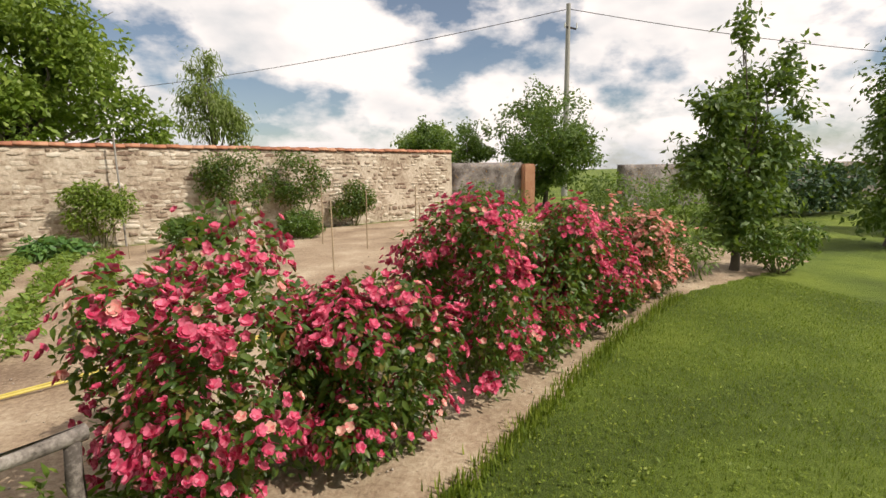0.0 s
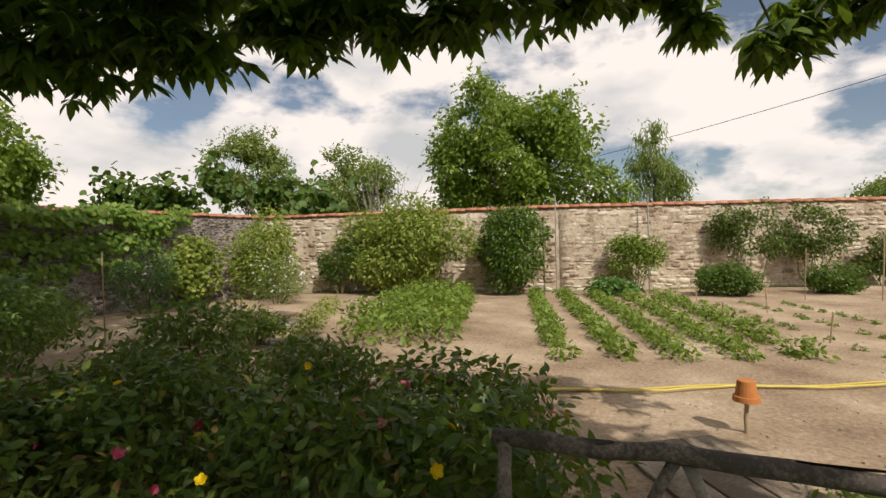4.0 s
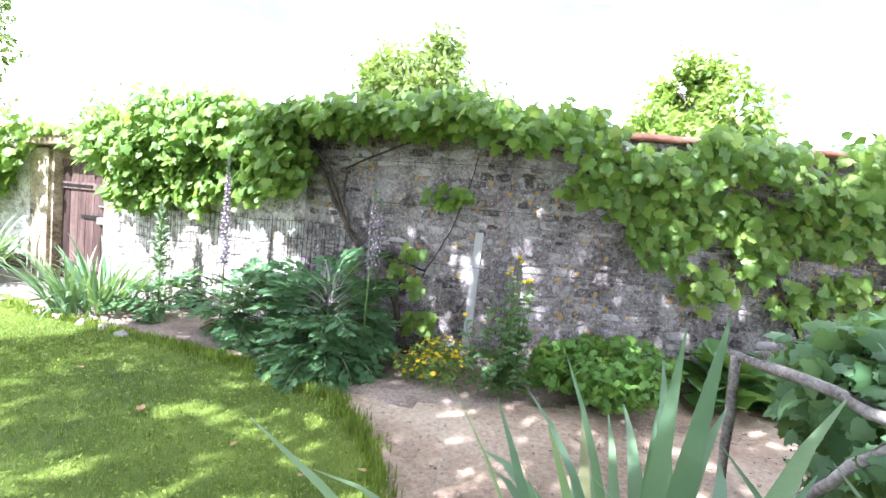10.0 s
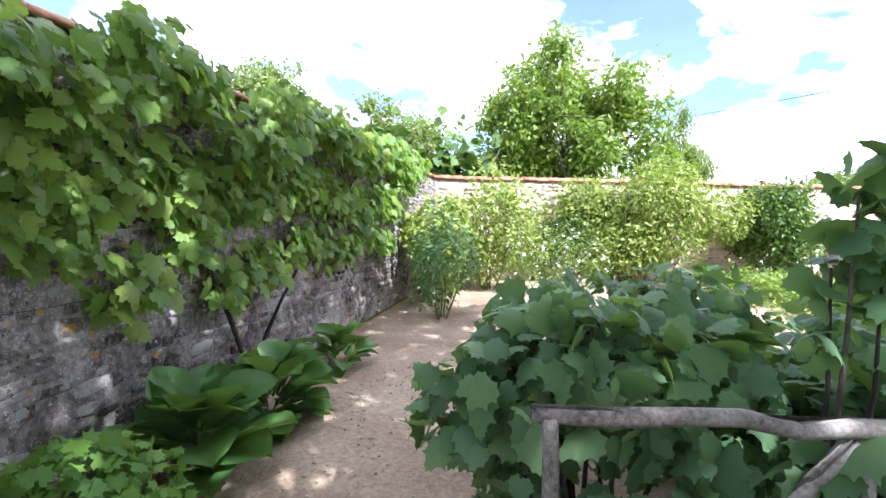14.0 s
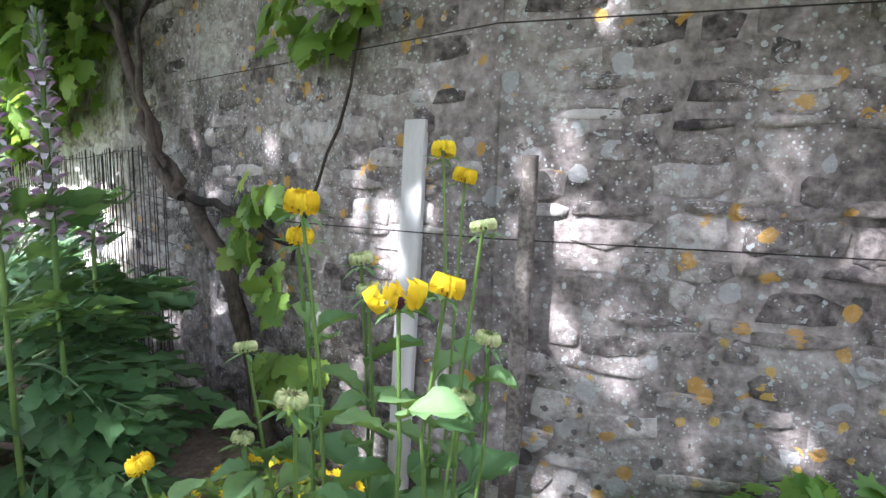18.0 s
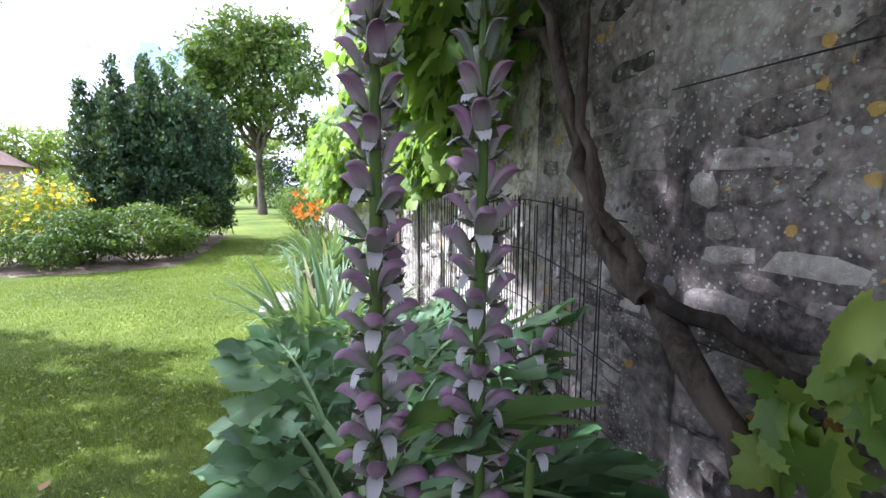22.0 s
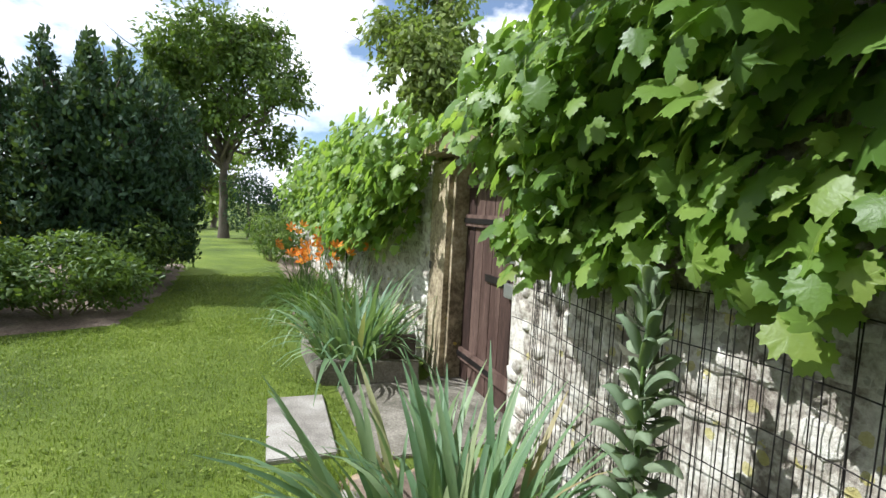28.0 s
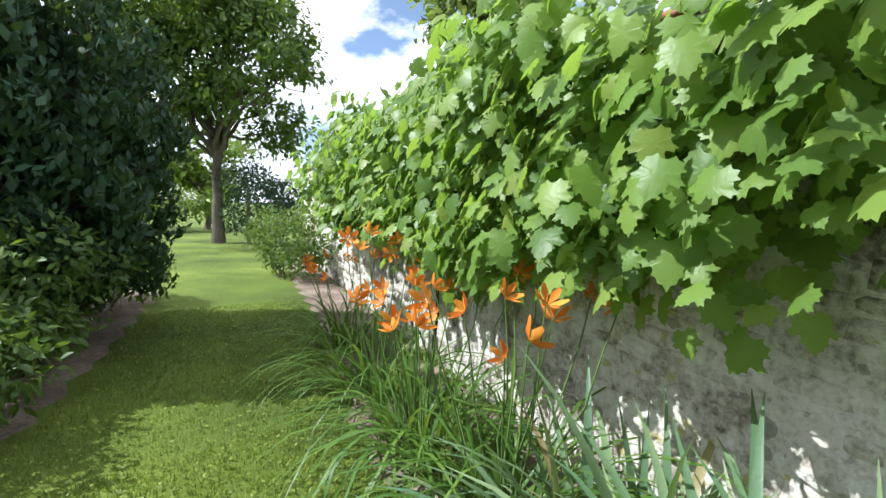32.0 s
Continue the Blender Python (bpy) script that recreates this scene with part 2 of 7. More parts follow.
M_STONE_B = rough_mat("pale_wall_stone", BUFFS, 1.6, 14, 0.92, 1.0, 0.03, vary=0.30, world_scale=True, spots=((6, 0.3, 1.1, 0.58, (0.24, 0.16, 0.13)),))
M_MORTAR_B = rough_mat("pale_mortar", BUFFS, 1.3, 12, 0.95, 1.0, 0.03, vary=0, world_scale=True, spots=((5, 0.3, 0.9, 0.58, (0.25, 0.17, 0.14)),))
M_PIER = rough_mat("ochre_render", [(0.36, (0.13, 0.10, 0.062)), (0.46, (0.30, 0.24, 0.155)), (0.54, (0.44, 0.36, 0.24)), (0.66, (0.66, 0.59, 0.46))], 3.5, 26, 0.95, 1.0, 0.03, vary=0.1, world_scale=True,
                   spots=((9, 0.28, 1.3, 0.6, (0.50, 0.36, 0.06)),))
M_LIME = rough_mat("lime_wash", [(0.37, (0.17, 0.14, 0.115)), (0.45, (0.42, 0.375, 0.315)), (0.53, (0.62, 0.58, 0.51)), (0.66, (0.76, 0.73, 0.67))], 5.0, 28, 0.95, 1.0, 0.03, vary=0.1,
                   spots=((9, 0.34, 2.0, 0.52, (0.46, 0.40, 0.12)), (6, 0.34, 1.7, 0.54, (0.24, 0.21, 0.18)), (16, 0.3, 2.5, 0.54, (0.30, 0.27, 0.24))), world_scale=True)
M_TILE = rough_mat("terracotta_tile", [(0.2, (0.20, 0.075, 0.045)), (0.5, (0.38, 0.16, 0.09)), (0.8, (0.50, 0.29, 0.18))], 2.5, 30, 0.85, 0.5, 0.006, vary=0.35)
M_POT = rough_mat("new_terracotta", [(0.3, (0.42, 0.15, 0.045)), (0.7, (0.62, 0.26, 0.08))], 6, 40, 0.75, 0.3, 0.003)
M_ROOF = rough_mat("old_roof_tile", [(0.3, (0.17, 0.10, 0.08)), (0.7, (0.36, 0.25, 0.21))], 1.2, 10, 0.9, 0.6, 0.02, vary=0)
M_DOOR = rough_mat("brown_door_paint", [(0.34, (0.026, 0.015, 0.012)), (0.5, (0.072, 0.041, 0.033)), (0.68, (0.16, 0.105, 0.085))], 3.0, 40, 0.6, 0.5, 0.004, stretch=(3, 3, 0.35), vary=0.25)
M_IRON = rough_mat("black_iron", [(0.2, (0.012, 0.011, 0.011)), (0.7, (0.05, 0.042, 0.038))], 5, 60, 0.55, 0.4, 0.002, metal=0.6)
M_STEEL = rough_mat("dull_steel", [(0.2, (0.35, 0.34, 0.32)), (0.8, (0.6, 0.6, 0.58))], 8, 60, 0.4, 0.2, 0.001, metal=0.8)
M_BARK = rough_mat("vine_bark", [(0.36, (0.018, 0.014, 0.011)), (0.5, (0.05, 0.038, 0.030)), (0.66, (0.12, 0.095, 0.078))], 6, 60, 0.95, 1.0, 0.012, stretch=(1, 1, 0.25))
M_TRUNK = rough_mat("tree_bark", [(0.2, (0.05, 0.040, 0.032)), (0.5, (0.12, 0.10, 0.08)), (0.8, (0.21, 0.18, 0.15))], 2, 22, 0.95, 1.0, 0.02, stretch=(1, 1, 0.3))
M_TWIG = rough_mat("green_twig", [(0.2, (0.08, 0.09, 0.03)), (0.8, (0.20, 0.18, 0.08))], 6, 40, 0.8, 0.3, 0.003)
M_RAIL = rough_mat("weathered_pole", [(0.36, (0.085, 0.07, 0.06)), (0.5, (0.25, 0.215, 0.19)), (0.64, (0.44, 0.40, 0.36))], 5, 60, 0.85, 0.8, 0.006, stretch=(1, 1, 1))
M_BOARD = rough_mat("grey_board", [(0.2, (0.27, 0.25, 0.23)), (0.5, (0.43, 0.41, 0.385)), (0.8, (0.56, 0.54, 0.51))], 3, 60, 0.8, 0.5, 0.003, stretch=(6, 6, 0.6))
M_PLANK = rough_mat("soiled_plank", [(0.36, (0.13, 0.10, 0.075)), (0.5, (0.25, 0.20, 0.155)), (0.64, (0.38, 0.32, 0.26))], 4, 50, 0.9, 0.6, 0.004)
M_STAKE = rough_mat("garden_stake", [(0.2, (0.22, 0.15, 0.09)), (0.8, (0.46, 0.36, 0.24))], 4, 40, 0.8, 0.4, 0.003)
M_POLE = rough_mat("concrete_pole", [(0.2, (0.25, 0.23, 0.21)), (0.8, (0.42, 0.40, 0.37))], 1, 12, 0.9, 0.3, 0.005)
M_HOSE = rough_mat("yellow_hose", [(0.2, (0.48, 0.36, 0.06)), (0.8, (0.66, 0.55, 0.16))], 4, 30, 0.5, 0.2, 0.002)
M_SLAB = rough_mat("gravel_slab", [(0.36, (0.12, 0.105, 0.09)), (0.5, (0.27, 0.245, 0.215)), (0.64, (0.46, 0.43, 0.39))], 3, 90, 0.95, 1.0, 0.006, vary=0)
M_OLDSLAB = rough_mat("mossy_concrete", [(0.36, (0.075, 0.070, 0.050)), (0.5, (0.18, 0.16, 0.13)), (0.64, (0.32, 0.29, 0.245))], 4, 50, 0.95, 1.0, 0.008, vary=0)
M_WALLH = rough_mat("house_plaster", [(0.2, (0.34, 0.22, 0.19)), (0.8, (0.52, 0.40, 0.35))], 0.6, 8, 0.9, 0.3, 0.01, vary=0)
M_WHITE = rough_mat("white_paint", [(0.2, (0.68, 0.68, 0.66)), (0.8, (0.82, 0.82, 0.80))], 2, 20, 0.5, 0.1, 0.002, vary=0)
M_DEADLEAF = rough_mat("dead_leaf", [(0.2, (0.24, 0.12, 0.05)), (0.8, (0.55, 0.36, 0.19))], 8, 40, 0.8, 0.5, 0.004)
M_PEBBLE = rough_mat("pebble", [(0.2, (0.22, 0.17, 0.13)), (0.8, (0.55, 0.47, 0.39))], 8, 40, 0.85, 0.3, 0.004, vary=0.4)

G_VINE = leaf_mat("vine_leaf", (0.085, 0.165, 0.035), (0.185, 0.295, 0.055), (0.32, 0.43, 0.09), 0.40, 0.5, (0.26, 0.32, 0.06))
G_IVYD = leaf_mat("currant_leaf", (0.06, 0.13, 0.055), (0.105, 0.195, 0.08), (0.17, 0.27, 0.11), 0.5, 0.32)
G_ACAN = leaf_mat("acanthus_leaf", (0.045, 0.105, 0.04), (0.08, 0.165, 0.065), (0.15, 0.25, 0.11), 0.5, 0.22)
G_IRIS = leaf_mat("iris_blade", (0.085, 0.16, 0.085), (0.15, 0.24, 0.125), (0.28, 0.36, 0.18), 0.45, 0.30, (0.42, 0.30, 0.15))
G_HOSTA = leaf_mat("broad_leaf", (0.05, 0.125, 0.035), (0.09, 0.19, 0.05), (0.15, 0.26, 0.07), 0.38, 0.28)
G_GER = leaf_mat("geranium_leaf", (0.08, 0.18, 0.035), (0.14, 0.27, 0.05), (0.22, 0.35, 0.07), 0.55, 0.35)
G_STALK = leaf_mat("fading_bract", (0.12, 0.17, 0.10), (0.19, 0.25, 0.15), (0.29, 0.34, 0.22), 0.6, 0.3)
G_RUD = leaf_mat("coneflower_leaf", (0.06, 0.13, 0.05), (0.1, 0.19, 0.07), (0.16, 0.25, 0.1), 0.6, 0.3)
G_ROSE = leaf_mat("rose_leaf", (0.030, 0.062, 0.014), (0.065, 0.125, 0.022), (0.15, 0.18, 0.035), 0.4, 0.32, (0.24, 0.10, 0.04))
G_BOX = leaf_mat("box_leaf", (0.030, 0.070, 0.010), (0.065, 0.130, 0.016), (0.13, 0.19, 0.03), 0.4, 0.25)
G_YELL = leaf_mat("golden_leaf", (0.10, 0.16, 0.025), (0.22, 0.285, 0.05), (0.40, 0.42, 0.11), 0.5, 0.35)
G_CROP = leaf_mat("crop_leaf", (0.08, 0.14, 0.02), (0.14, 0.22, 0.03), (0.25, 0.32, 0.06), 0.55, 0.3)
G_WALNUT = leaf_mat("walnut_leaf", (0.08, 0.135, 0.02), (0.16, 0.235, 0.035), (0.28, 0.35, 0.065), 0.5, 0.35)
G_PALE = leaf_mat("pale_tree_leaf", (0.1, 0.14, 0.04), (0.17, 0.22, 0.06), (0.28, 0.32, 0.1), 0.55, 0.35)
G_DARKT = leaf_mat("dark_tree_leaf", (0.04, 0.078, 0.018), (0.075, 0.13, 0.026), (0.135, 0.195, 0.04), 0.5, 0.3)
G_YEW = leaf_mat("yew_needle", (0.020, 0.048, 0.026), (0.036, 0.078, 0.038), (0.062, 0.112, 0.052), 0.6, 0.12)
G_HEDGE = leaf_mat("hedge_needle", (0.030, 0.065, 0.014), (0.055, 0.11, 0.02), (0.11, 0.17, 0.03), 0.6, 0.2)
G_CHEST = leaf_mat("chestnut_leaf", (0.030, 0.062, 0.012), (0.055, 0.105, 0.018), (0.13, 0.19, 0.03), 0.42, 0.38)
G_LILY = leaf_mat("lily_blade", (0.050, 0.105, 0.020), (0.085, 0.165, 0.028), (0.17, 0.26, 0.05), 0.4, 0.3)
G_WEED = leaf_mat("perennial_leaf", (0.065, 0.12, 0.025), (0.125, 0.2, 0.04), (0.22, 0.29, 0.07), 0.55, 0.3)
P_PINK = soft_mat("rose_petal", (0.55, 0.02, 0.09), (0.86, 0.24, 0.36), 0.3)
P_PALEPINK = soft_mat("faded_rose_petal", (0.72, 0.20, 0.20), (0.85, 0.55, 0.45), 0.25)
P_YELLOW = soft_mat("yellow_petal", (0.72, 0.46, 0.005), (0.85, 0.66, 0.02), 0.2)
P_ORANGE = soft_mat("orange_petal", (0.72, 0.17, 0.02), (0.86, 0.36, 0.05), 0.3)
P_MAUVE = hood_mat("mauve_hood", [(0.0, (0.20, 0.26, 0.13)), (0.35, (0.34, 0.27, 0.30)), (0.75, (0.34, 0.15, 0.29)), (1.0, (0.17, 0.07, 0.13))])
P_BUDHOOD = hood_mat("closed_hood", [(0.0, (0.13, 0.20, 0.08)), (0.6, (0.13, 0.17, 0.11)), (1.0, (0.13, 0.09, 0.10))])
P_WHITE = soft_mat("white_lip", (0.58, 0.53, 0.58), (0.80, 0.77, 0.80), 0.3)
P_RIB = soft_mat("pale_midrib", (0.20, 0.30, 0.14), (0.30, 0.40, 0.20), 0.1)
P_BRACT = soft_mat("green_bract", (0.09, 0.13, 0.05), (0.17, 0.16, 0.12), 0.15)
P_STEM = soft_mat("fresh_stem", (0.085, 0.15, 0.035), (0.15, 0.22, 0.06), 0.1)
P_BUD = soft_mat("green_bud", (0.36, 0.44, 0.17), (0.60, 0.60, 0.32), 0.2)
P_DARK = soft_mat("dark_cone", (0.045, 0.012, 0.025), (0.10, 0.03, 0.045), 0.0)
P_BERRY = soft_mat("black_berry", (0.010, 0.008, 0.014), (0.03, 0.018, 0.03), 0.0)
P_GRAPE = soft_mat("green_grape", (0.14, 0.22, 0.05), (0.24, 0.32, 0.09), 0.2)

# ---------------------------------------------------------------- mesh tools


def mesh_np(name, V, F, mats, midx=None, smooth=False):
    """A mesh from arrays; F is (n, k) with one k."""
    V, F = np.asarray(V, dtype=np.float32), np.asarray(F, dtype=np.int32)
    me = bpy.data.meshes.new(name)
    n, k = F.shape
    me.vertices.add(len(V)); me.vertices.foreach_set("co", V.ravel())
    me.loops.add(n * k); me.loops.foreach_set("vertex_index", F.ravel())
    me.polygons.add(n)
    me.polygons.foreach_set("loop_start", np.arange(0, n * k, k, dtype=np.int32))
    me.polygons.foreach_set("loop_total", np.full(n, k, dtype=np.int32))
    if midx is not None:
        me.polygons.foreach_set("material_index", np.asarray(midx, dtype=np.int32))
    if smooth:
        me.polygons.foreach_set("use_smooth", np.ones(n, dtype=bool))
    for m in mats if isinstance(mats, (list, tuple)) else [mats]:
        me.materials.append(m)
    me.update(calc_edges=True)
    return me


def part(name, data, material, parent, label="", kind=""):
    """A bmesh or a mesh as one object under a thing or a part."""
    if isinstance(data, bmesh.types.BMesh):
        me = bpy.data.meshes.new(name)
        data.to_mesh(me); data.free()
        me.materials.append(material)
    else:
        me = data
    ob = new(name, me)
    ob.parent = parent
    if label:
        ob["label"] = label
    if kind:
        ob["kind"] = kind
    return ob


def thing(name, loc, label, category, group="", kind="", rz=0.0):
    ob = new(name)
    ob.empty_display_size = 0.1
    ob.matrix_world = pose(*loc, 0, 0, rz)
    return tagged(ob, label, category, group, kind)


def box_bm(bm, size, loc=(0, 0, 0), rot=(0, 0, 0), bevel=0.0):
    r = bmesh.ops.create_cube(bm, size=1.0, matrix=pose(*loc, *rot) @ Matrix.Diagonal((*size, 1)))
    if bevel:
        es = list({e for v in r["verts"] for e in v.link_edges})
        bmesh.ops.bevel(bm, geom=es, offset=bevel, segments=2, affect="EDGES", clamp_overlap=True)
    return bm


def box_mesh(size, loc=(0, 0, 0), rot=(0, 0, 0), bevel=0.0):
    return box_bm(bmesh.new(), size, loc, rot, bevel)


def tube_arrays(pts, radii, sides=7, lump=0.0, seed=0):
    pts = [Vector(p) for p in pts]
    rng = np.random.default_rng(seed)
    V, F = [], []
    up = Vector((0.13, 0.21, 0.97))
    for i, p in enumerate(pts):
        d = (pts[min(i + 1, len(pts) - 1)] - pts[max(i - 1, 0)]).normalized()
        a = d.cross(up)
        if a.length < 0.05:
            a = d.cross(Vector((1, 0, 0)))
        a.normalize(); b = d.cross(a)
        for s in range(sides):
            t = 2 * math.pi * s / sides
            r = radii[i] * (1 + lump * rng.uniform(-1, 1))
            V.append(p + (a * math.cos(t) + b * math.sin(t)) * r)
    for i in range(len(pts) - 1):
        for s in range(sides):
            q = (s + 1) % sides
            F.append((i * sides + s, i * sides + q, (i + 1) * sides + q, (i + 1) * sides + s))
    return np.array([tuple(v) for v in V]), np.array(F, dtype=np.int32)


def tubes_mesh(name, lines, material, sides=6, lump=0.0, smooth=True):
    """Many tubes in one mesh: lines of (points, radii)."""
    VV, FF, o = [], [], 0
    for i, (p, r) in enumerate(lines):
        V, F = tube_arrays(p, r, sides, lump, i)
        VV.append(V); FF.append(F + o); o += len(V)
    return mesh_np(name, np.concatenate(VV), np.concatenate(FF), material, smooth=smooth)


def bent(a, b, steps, wob, rng, sag=0.0):
    a, b = np.array(a, float), np.array(b, float)
    out = []
    for i in range(steps + 1):
        t = i / steps
        out.append(a * (1 - t) + b * t + rng.normal(0, wob, 3) * (0.3 if i in (0, steps) else 1) + np.array([0, 0, -sag * 4 * t * (1 - t)]))
    return out


# leaf shapes: unit length along +y from the stalk, face +z
def fan_leaf(outline, cup=0.12, droop=0.15):
    pts = [(0.0, 0.42)] + list(outline)
    V = [(x, y, -cup * (abs(x) * 1.5) ** 2 * 2 - droop * max(0, y - 0.3) ** 2 + (0.02 if i == 0 else 0)) for i, (x, y) in enumerate(pts)]
    n = len(outline)
    F = [(0, 1 + i, 1 + (i + 1) % n) for i in range(n)]
    return np.array(V), np.array(F)


def sym(half):
    return half + [(-x, y) for x, y in reversed(half) if abs(x) > 1e-6]


def serrate(o, cut=0.10):
    out = []
    for (x0, y0), (x1, y1) in zip(o, o[1:] + o[:1]):
        mx, my = (x0 + x1) / 2, (y0 + y1) / 2
        out += [(x0, y0), (mx * (1 - cut), my - (my - 0.42) * cut)]
    return out


VINE_O = sym([(0.0, 0.10), (0.17, -0.02), (0.36, 0.06), (0.44, 0.22), (0.36, 0.30), (0.52, 0.47), (0.44, 0.58), (0.27, 0.56), (0.27, 0.72), (0.15, 0.86), (0.0, 1.0)])
VINE_O = serrate(VINE_O)
L_VINE = fan_leaf(VINE_O, 0.10, 0.25)
L_CURR = fan_leaf(serrate(sym([(0.0, 0.06), (0.20, 0.0), (0.40, 0.16), (0.46, 0.36), (0.34, 0.46), (0.40, 0.66), (0.22, 0.70), (0.13, 0.90), (0.0, 1.0)])), 0.14, 0.3)
L_GER = fan_leaf(sym([(0.0, 0.20), (0.22, 0.02), (0.42, 0.16), (0.32, 0.28), (0.50, 0.44), (0.34, 0.50), (0.40, 0.74), (0.22, 0.68), (0.10, 0.72), (0.0, 0.96)]), 0.08, 0.2)
L_OVATE = (np.array([(0, 0, 0), (0.20, 0.30, 0.05), (0, 0.34, 0.0), (-0.20, 0.30, 0.05), (0.17, 0.62, 0.02), (0, 0.66, -0.03), (-0.17, 0.62, 0.02), (0, 1, -0.12)]),
           np.array([(0, 1, 2), (0, 2, 3), (1, 4, 2), (4, 5, 2), (2, 5, 3), (5, 6, 3), (4, 7, 5), (5, 7, 6)]))
L_SMALL = (np.array([(0, 0, 0), (0.26, 0.45, 0.04), (-0.26, 0.45, 0.04), (0, 1, -0.08)]), np.array([(0, 1, 2), (1, 3, 2)]))
L_KITE = (np.array([(0, 0, 0), (0.24, 0.5, 0.05), (0, 0.52, 0.0), (-0.24, 0.5, 0.05), (0, 1, -0.10)]), np.array([(0, 1, 2), (0, 2, 3), (1, 4, 2), (2, 4, 3)]))
L_LANCE = (np.array([(0, 0, 0), (0.11, 0.35, 0.03), (-0.11, 0.35, 0.03), (0.09, 0.7, -0.04), (-0.09, 0.7, -0.04), (0, 1, -0.16)]),
           np.array([(0, 1, 2), (1, 3, 2), (3, 4, 2), (3, 5, 4)]))
L_NEEDLE = (np.array([(0, 0, 0), (0.10, 0.5, 0.02), (-0.10, 0.5, 0.02), (0, 1, -0.05)]), np.array([(0, 1, 2), (1, 3, 2)]))
L_CLUMP = (np.array([(0, 0, 0), (0.35, 0.3, 0.1), (0.1, 0.55, -0.05), (-0.35, 0.35, 0.12), (0.25, 0.85, 0.0), (-0.2, 0.9, 0.05), (0.5, 0.6, -0.1), (-0.5, 0.65, -0.08)]),
           np.array([(0, 1, 2), (0, 2, 3), (1, 6, 2), (2, 6, 4), (2, 4, 5), (2, 5, 7), (2, 7, 3)]))


def unit(v):
    return v / np.maximum(np.linalg.norm(v, axis=-1, keepdims=True), 1e-9)


def scatter(tmpl, P, N, A, S):
    """Copies of a leaf at P with face normal N, axis about A and length S, as one vertex and one face array."""
    TV, TF = tmpl
    N = unit(N)
    A = unit(A - (A * N).sum(1, keepdims=True) * N)
    B = np.cross(A, N)
    R = np.stack([B, A, N], axis=2)
    V = np.einsum("nij,vj->nvi", R, TV) * S[:, None, None] + P[:, None, :]
    F = TF[None] + (np.arange(len(P)) * len(TV))[:, None, None]
    return V.reshape(-1, 3), F.reshape(-1, TF.shape[1])


def cloud(rng, blobs, n, shell=0.62):
    """Points in ellipsoid blobs (cx, cy, cz, rx, ry, rz), crowded towards the skin, with the outward way."""
    bl = np.array(blobs, float)
    w = bl[:, 3] * bl[:, 4] + bl[:, 4] * bl[:, 5]
    k = rng.choice(len(bl), n, p=w / w.sum())
    d = unit(rng.normal(size=(n, 3)))
    r = shell + (1 - shell) * rng.random(n) ** 0.7
    r *= 1 + 0.10 * rng.normal(size=n)
    P = bl[k, :3] + d * bl[k, 3:] * r[:, None]
    return P, unit(d / bl[k, 3:])


def lumps(rng, c, r, n, size=(0.3, 0.5), low=-0.5):
    """Smaller blobs set on the skin of one ellipsoid, for an uneven outline."""
    out = [(*c, r[0] * 0.72, r[1] * 0.72, r[2] * 0.72)]
    while len(out) <= n:
        d = unit(rng.normal(size=3))
        if d[2] < low:
            continue
        s = rng.uniform(*size)
        q = 1.0 - s * 0.75
        out.append((c[0] + d[0] * r[0] * q, c[1] + d[1] * r[1] * q, c[2] + d[2] * r[2] * q, r[0] * s, r[1] * s, r[2] * s * 0.85))
    return out


def foliage(rng, blobs, n, tmpl, size, shell=0.62, up=0.5, droop=0.3, rand=0.6, floor=0.02, gaps=0.0):
    P, O = cloud(rng, blobs, n, shell)
    keep = P[:, 2] > floor
    if gaps:
        P = P + O * rng.normal(0, size * 0.9, (len(P), 1))
        q = P * gaps
        keep &= np.array([noise.noise(v) for v in q.tolist()]) > -0.13
    P, O = P[keep], O[keep]
    m = len(P)
    N = O * 0.6 + np.array([0, 0, up]) + rng.normal(size=(m, 3)) * rand
    A = O + rng.normal(size=(m, 3)) * 0.7 - np.array([0, 0, droop])
    S = size * rng.uniform(0.6, 1.25, m)
    return scatter(tmpl, P, N, A, S)


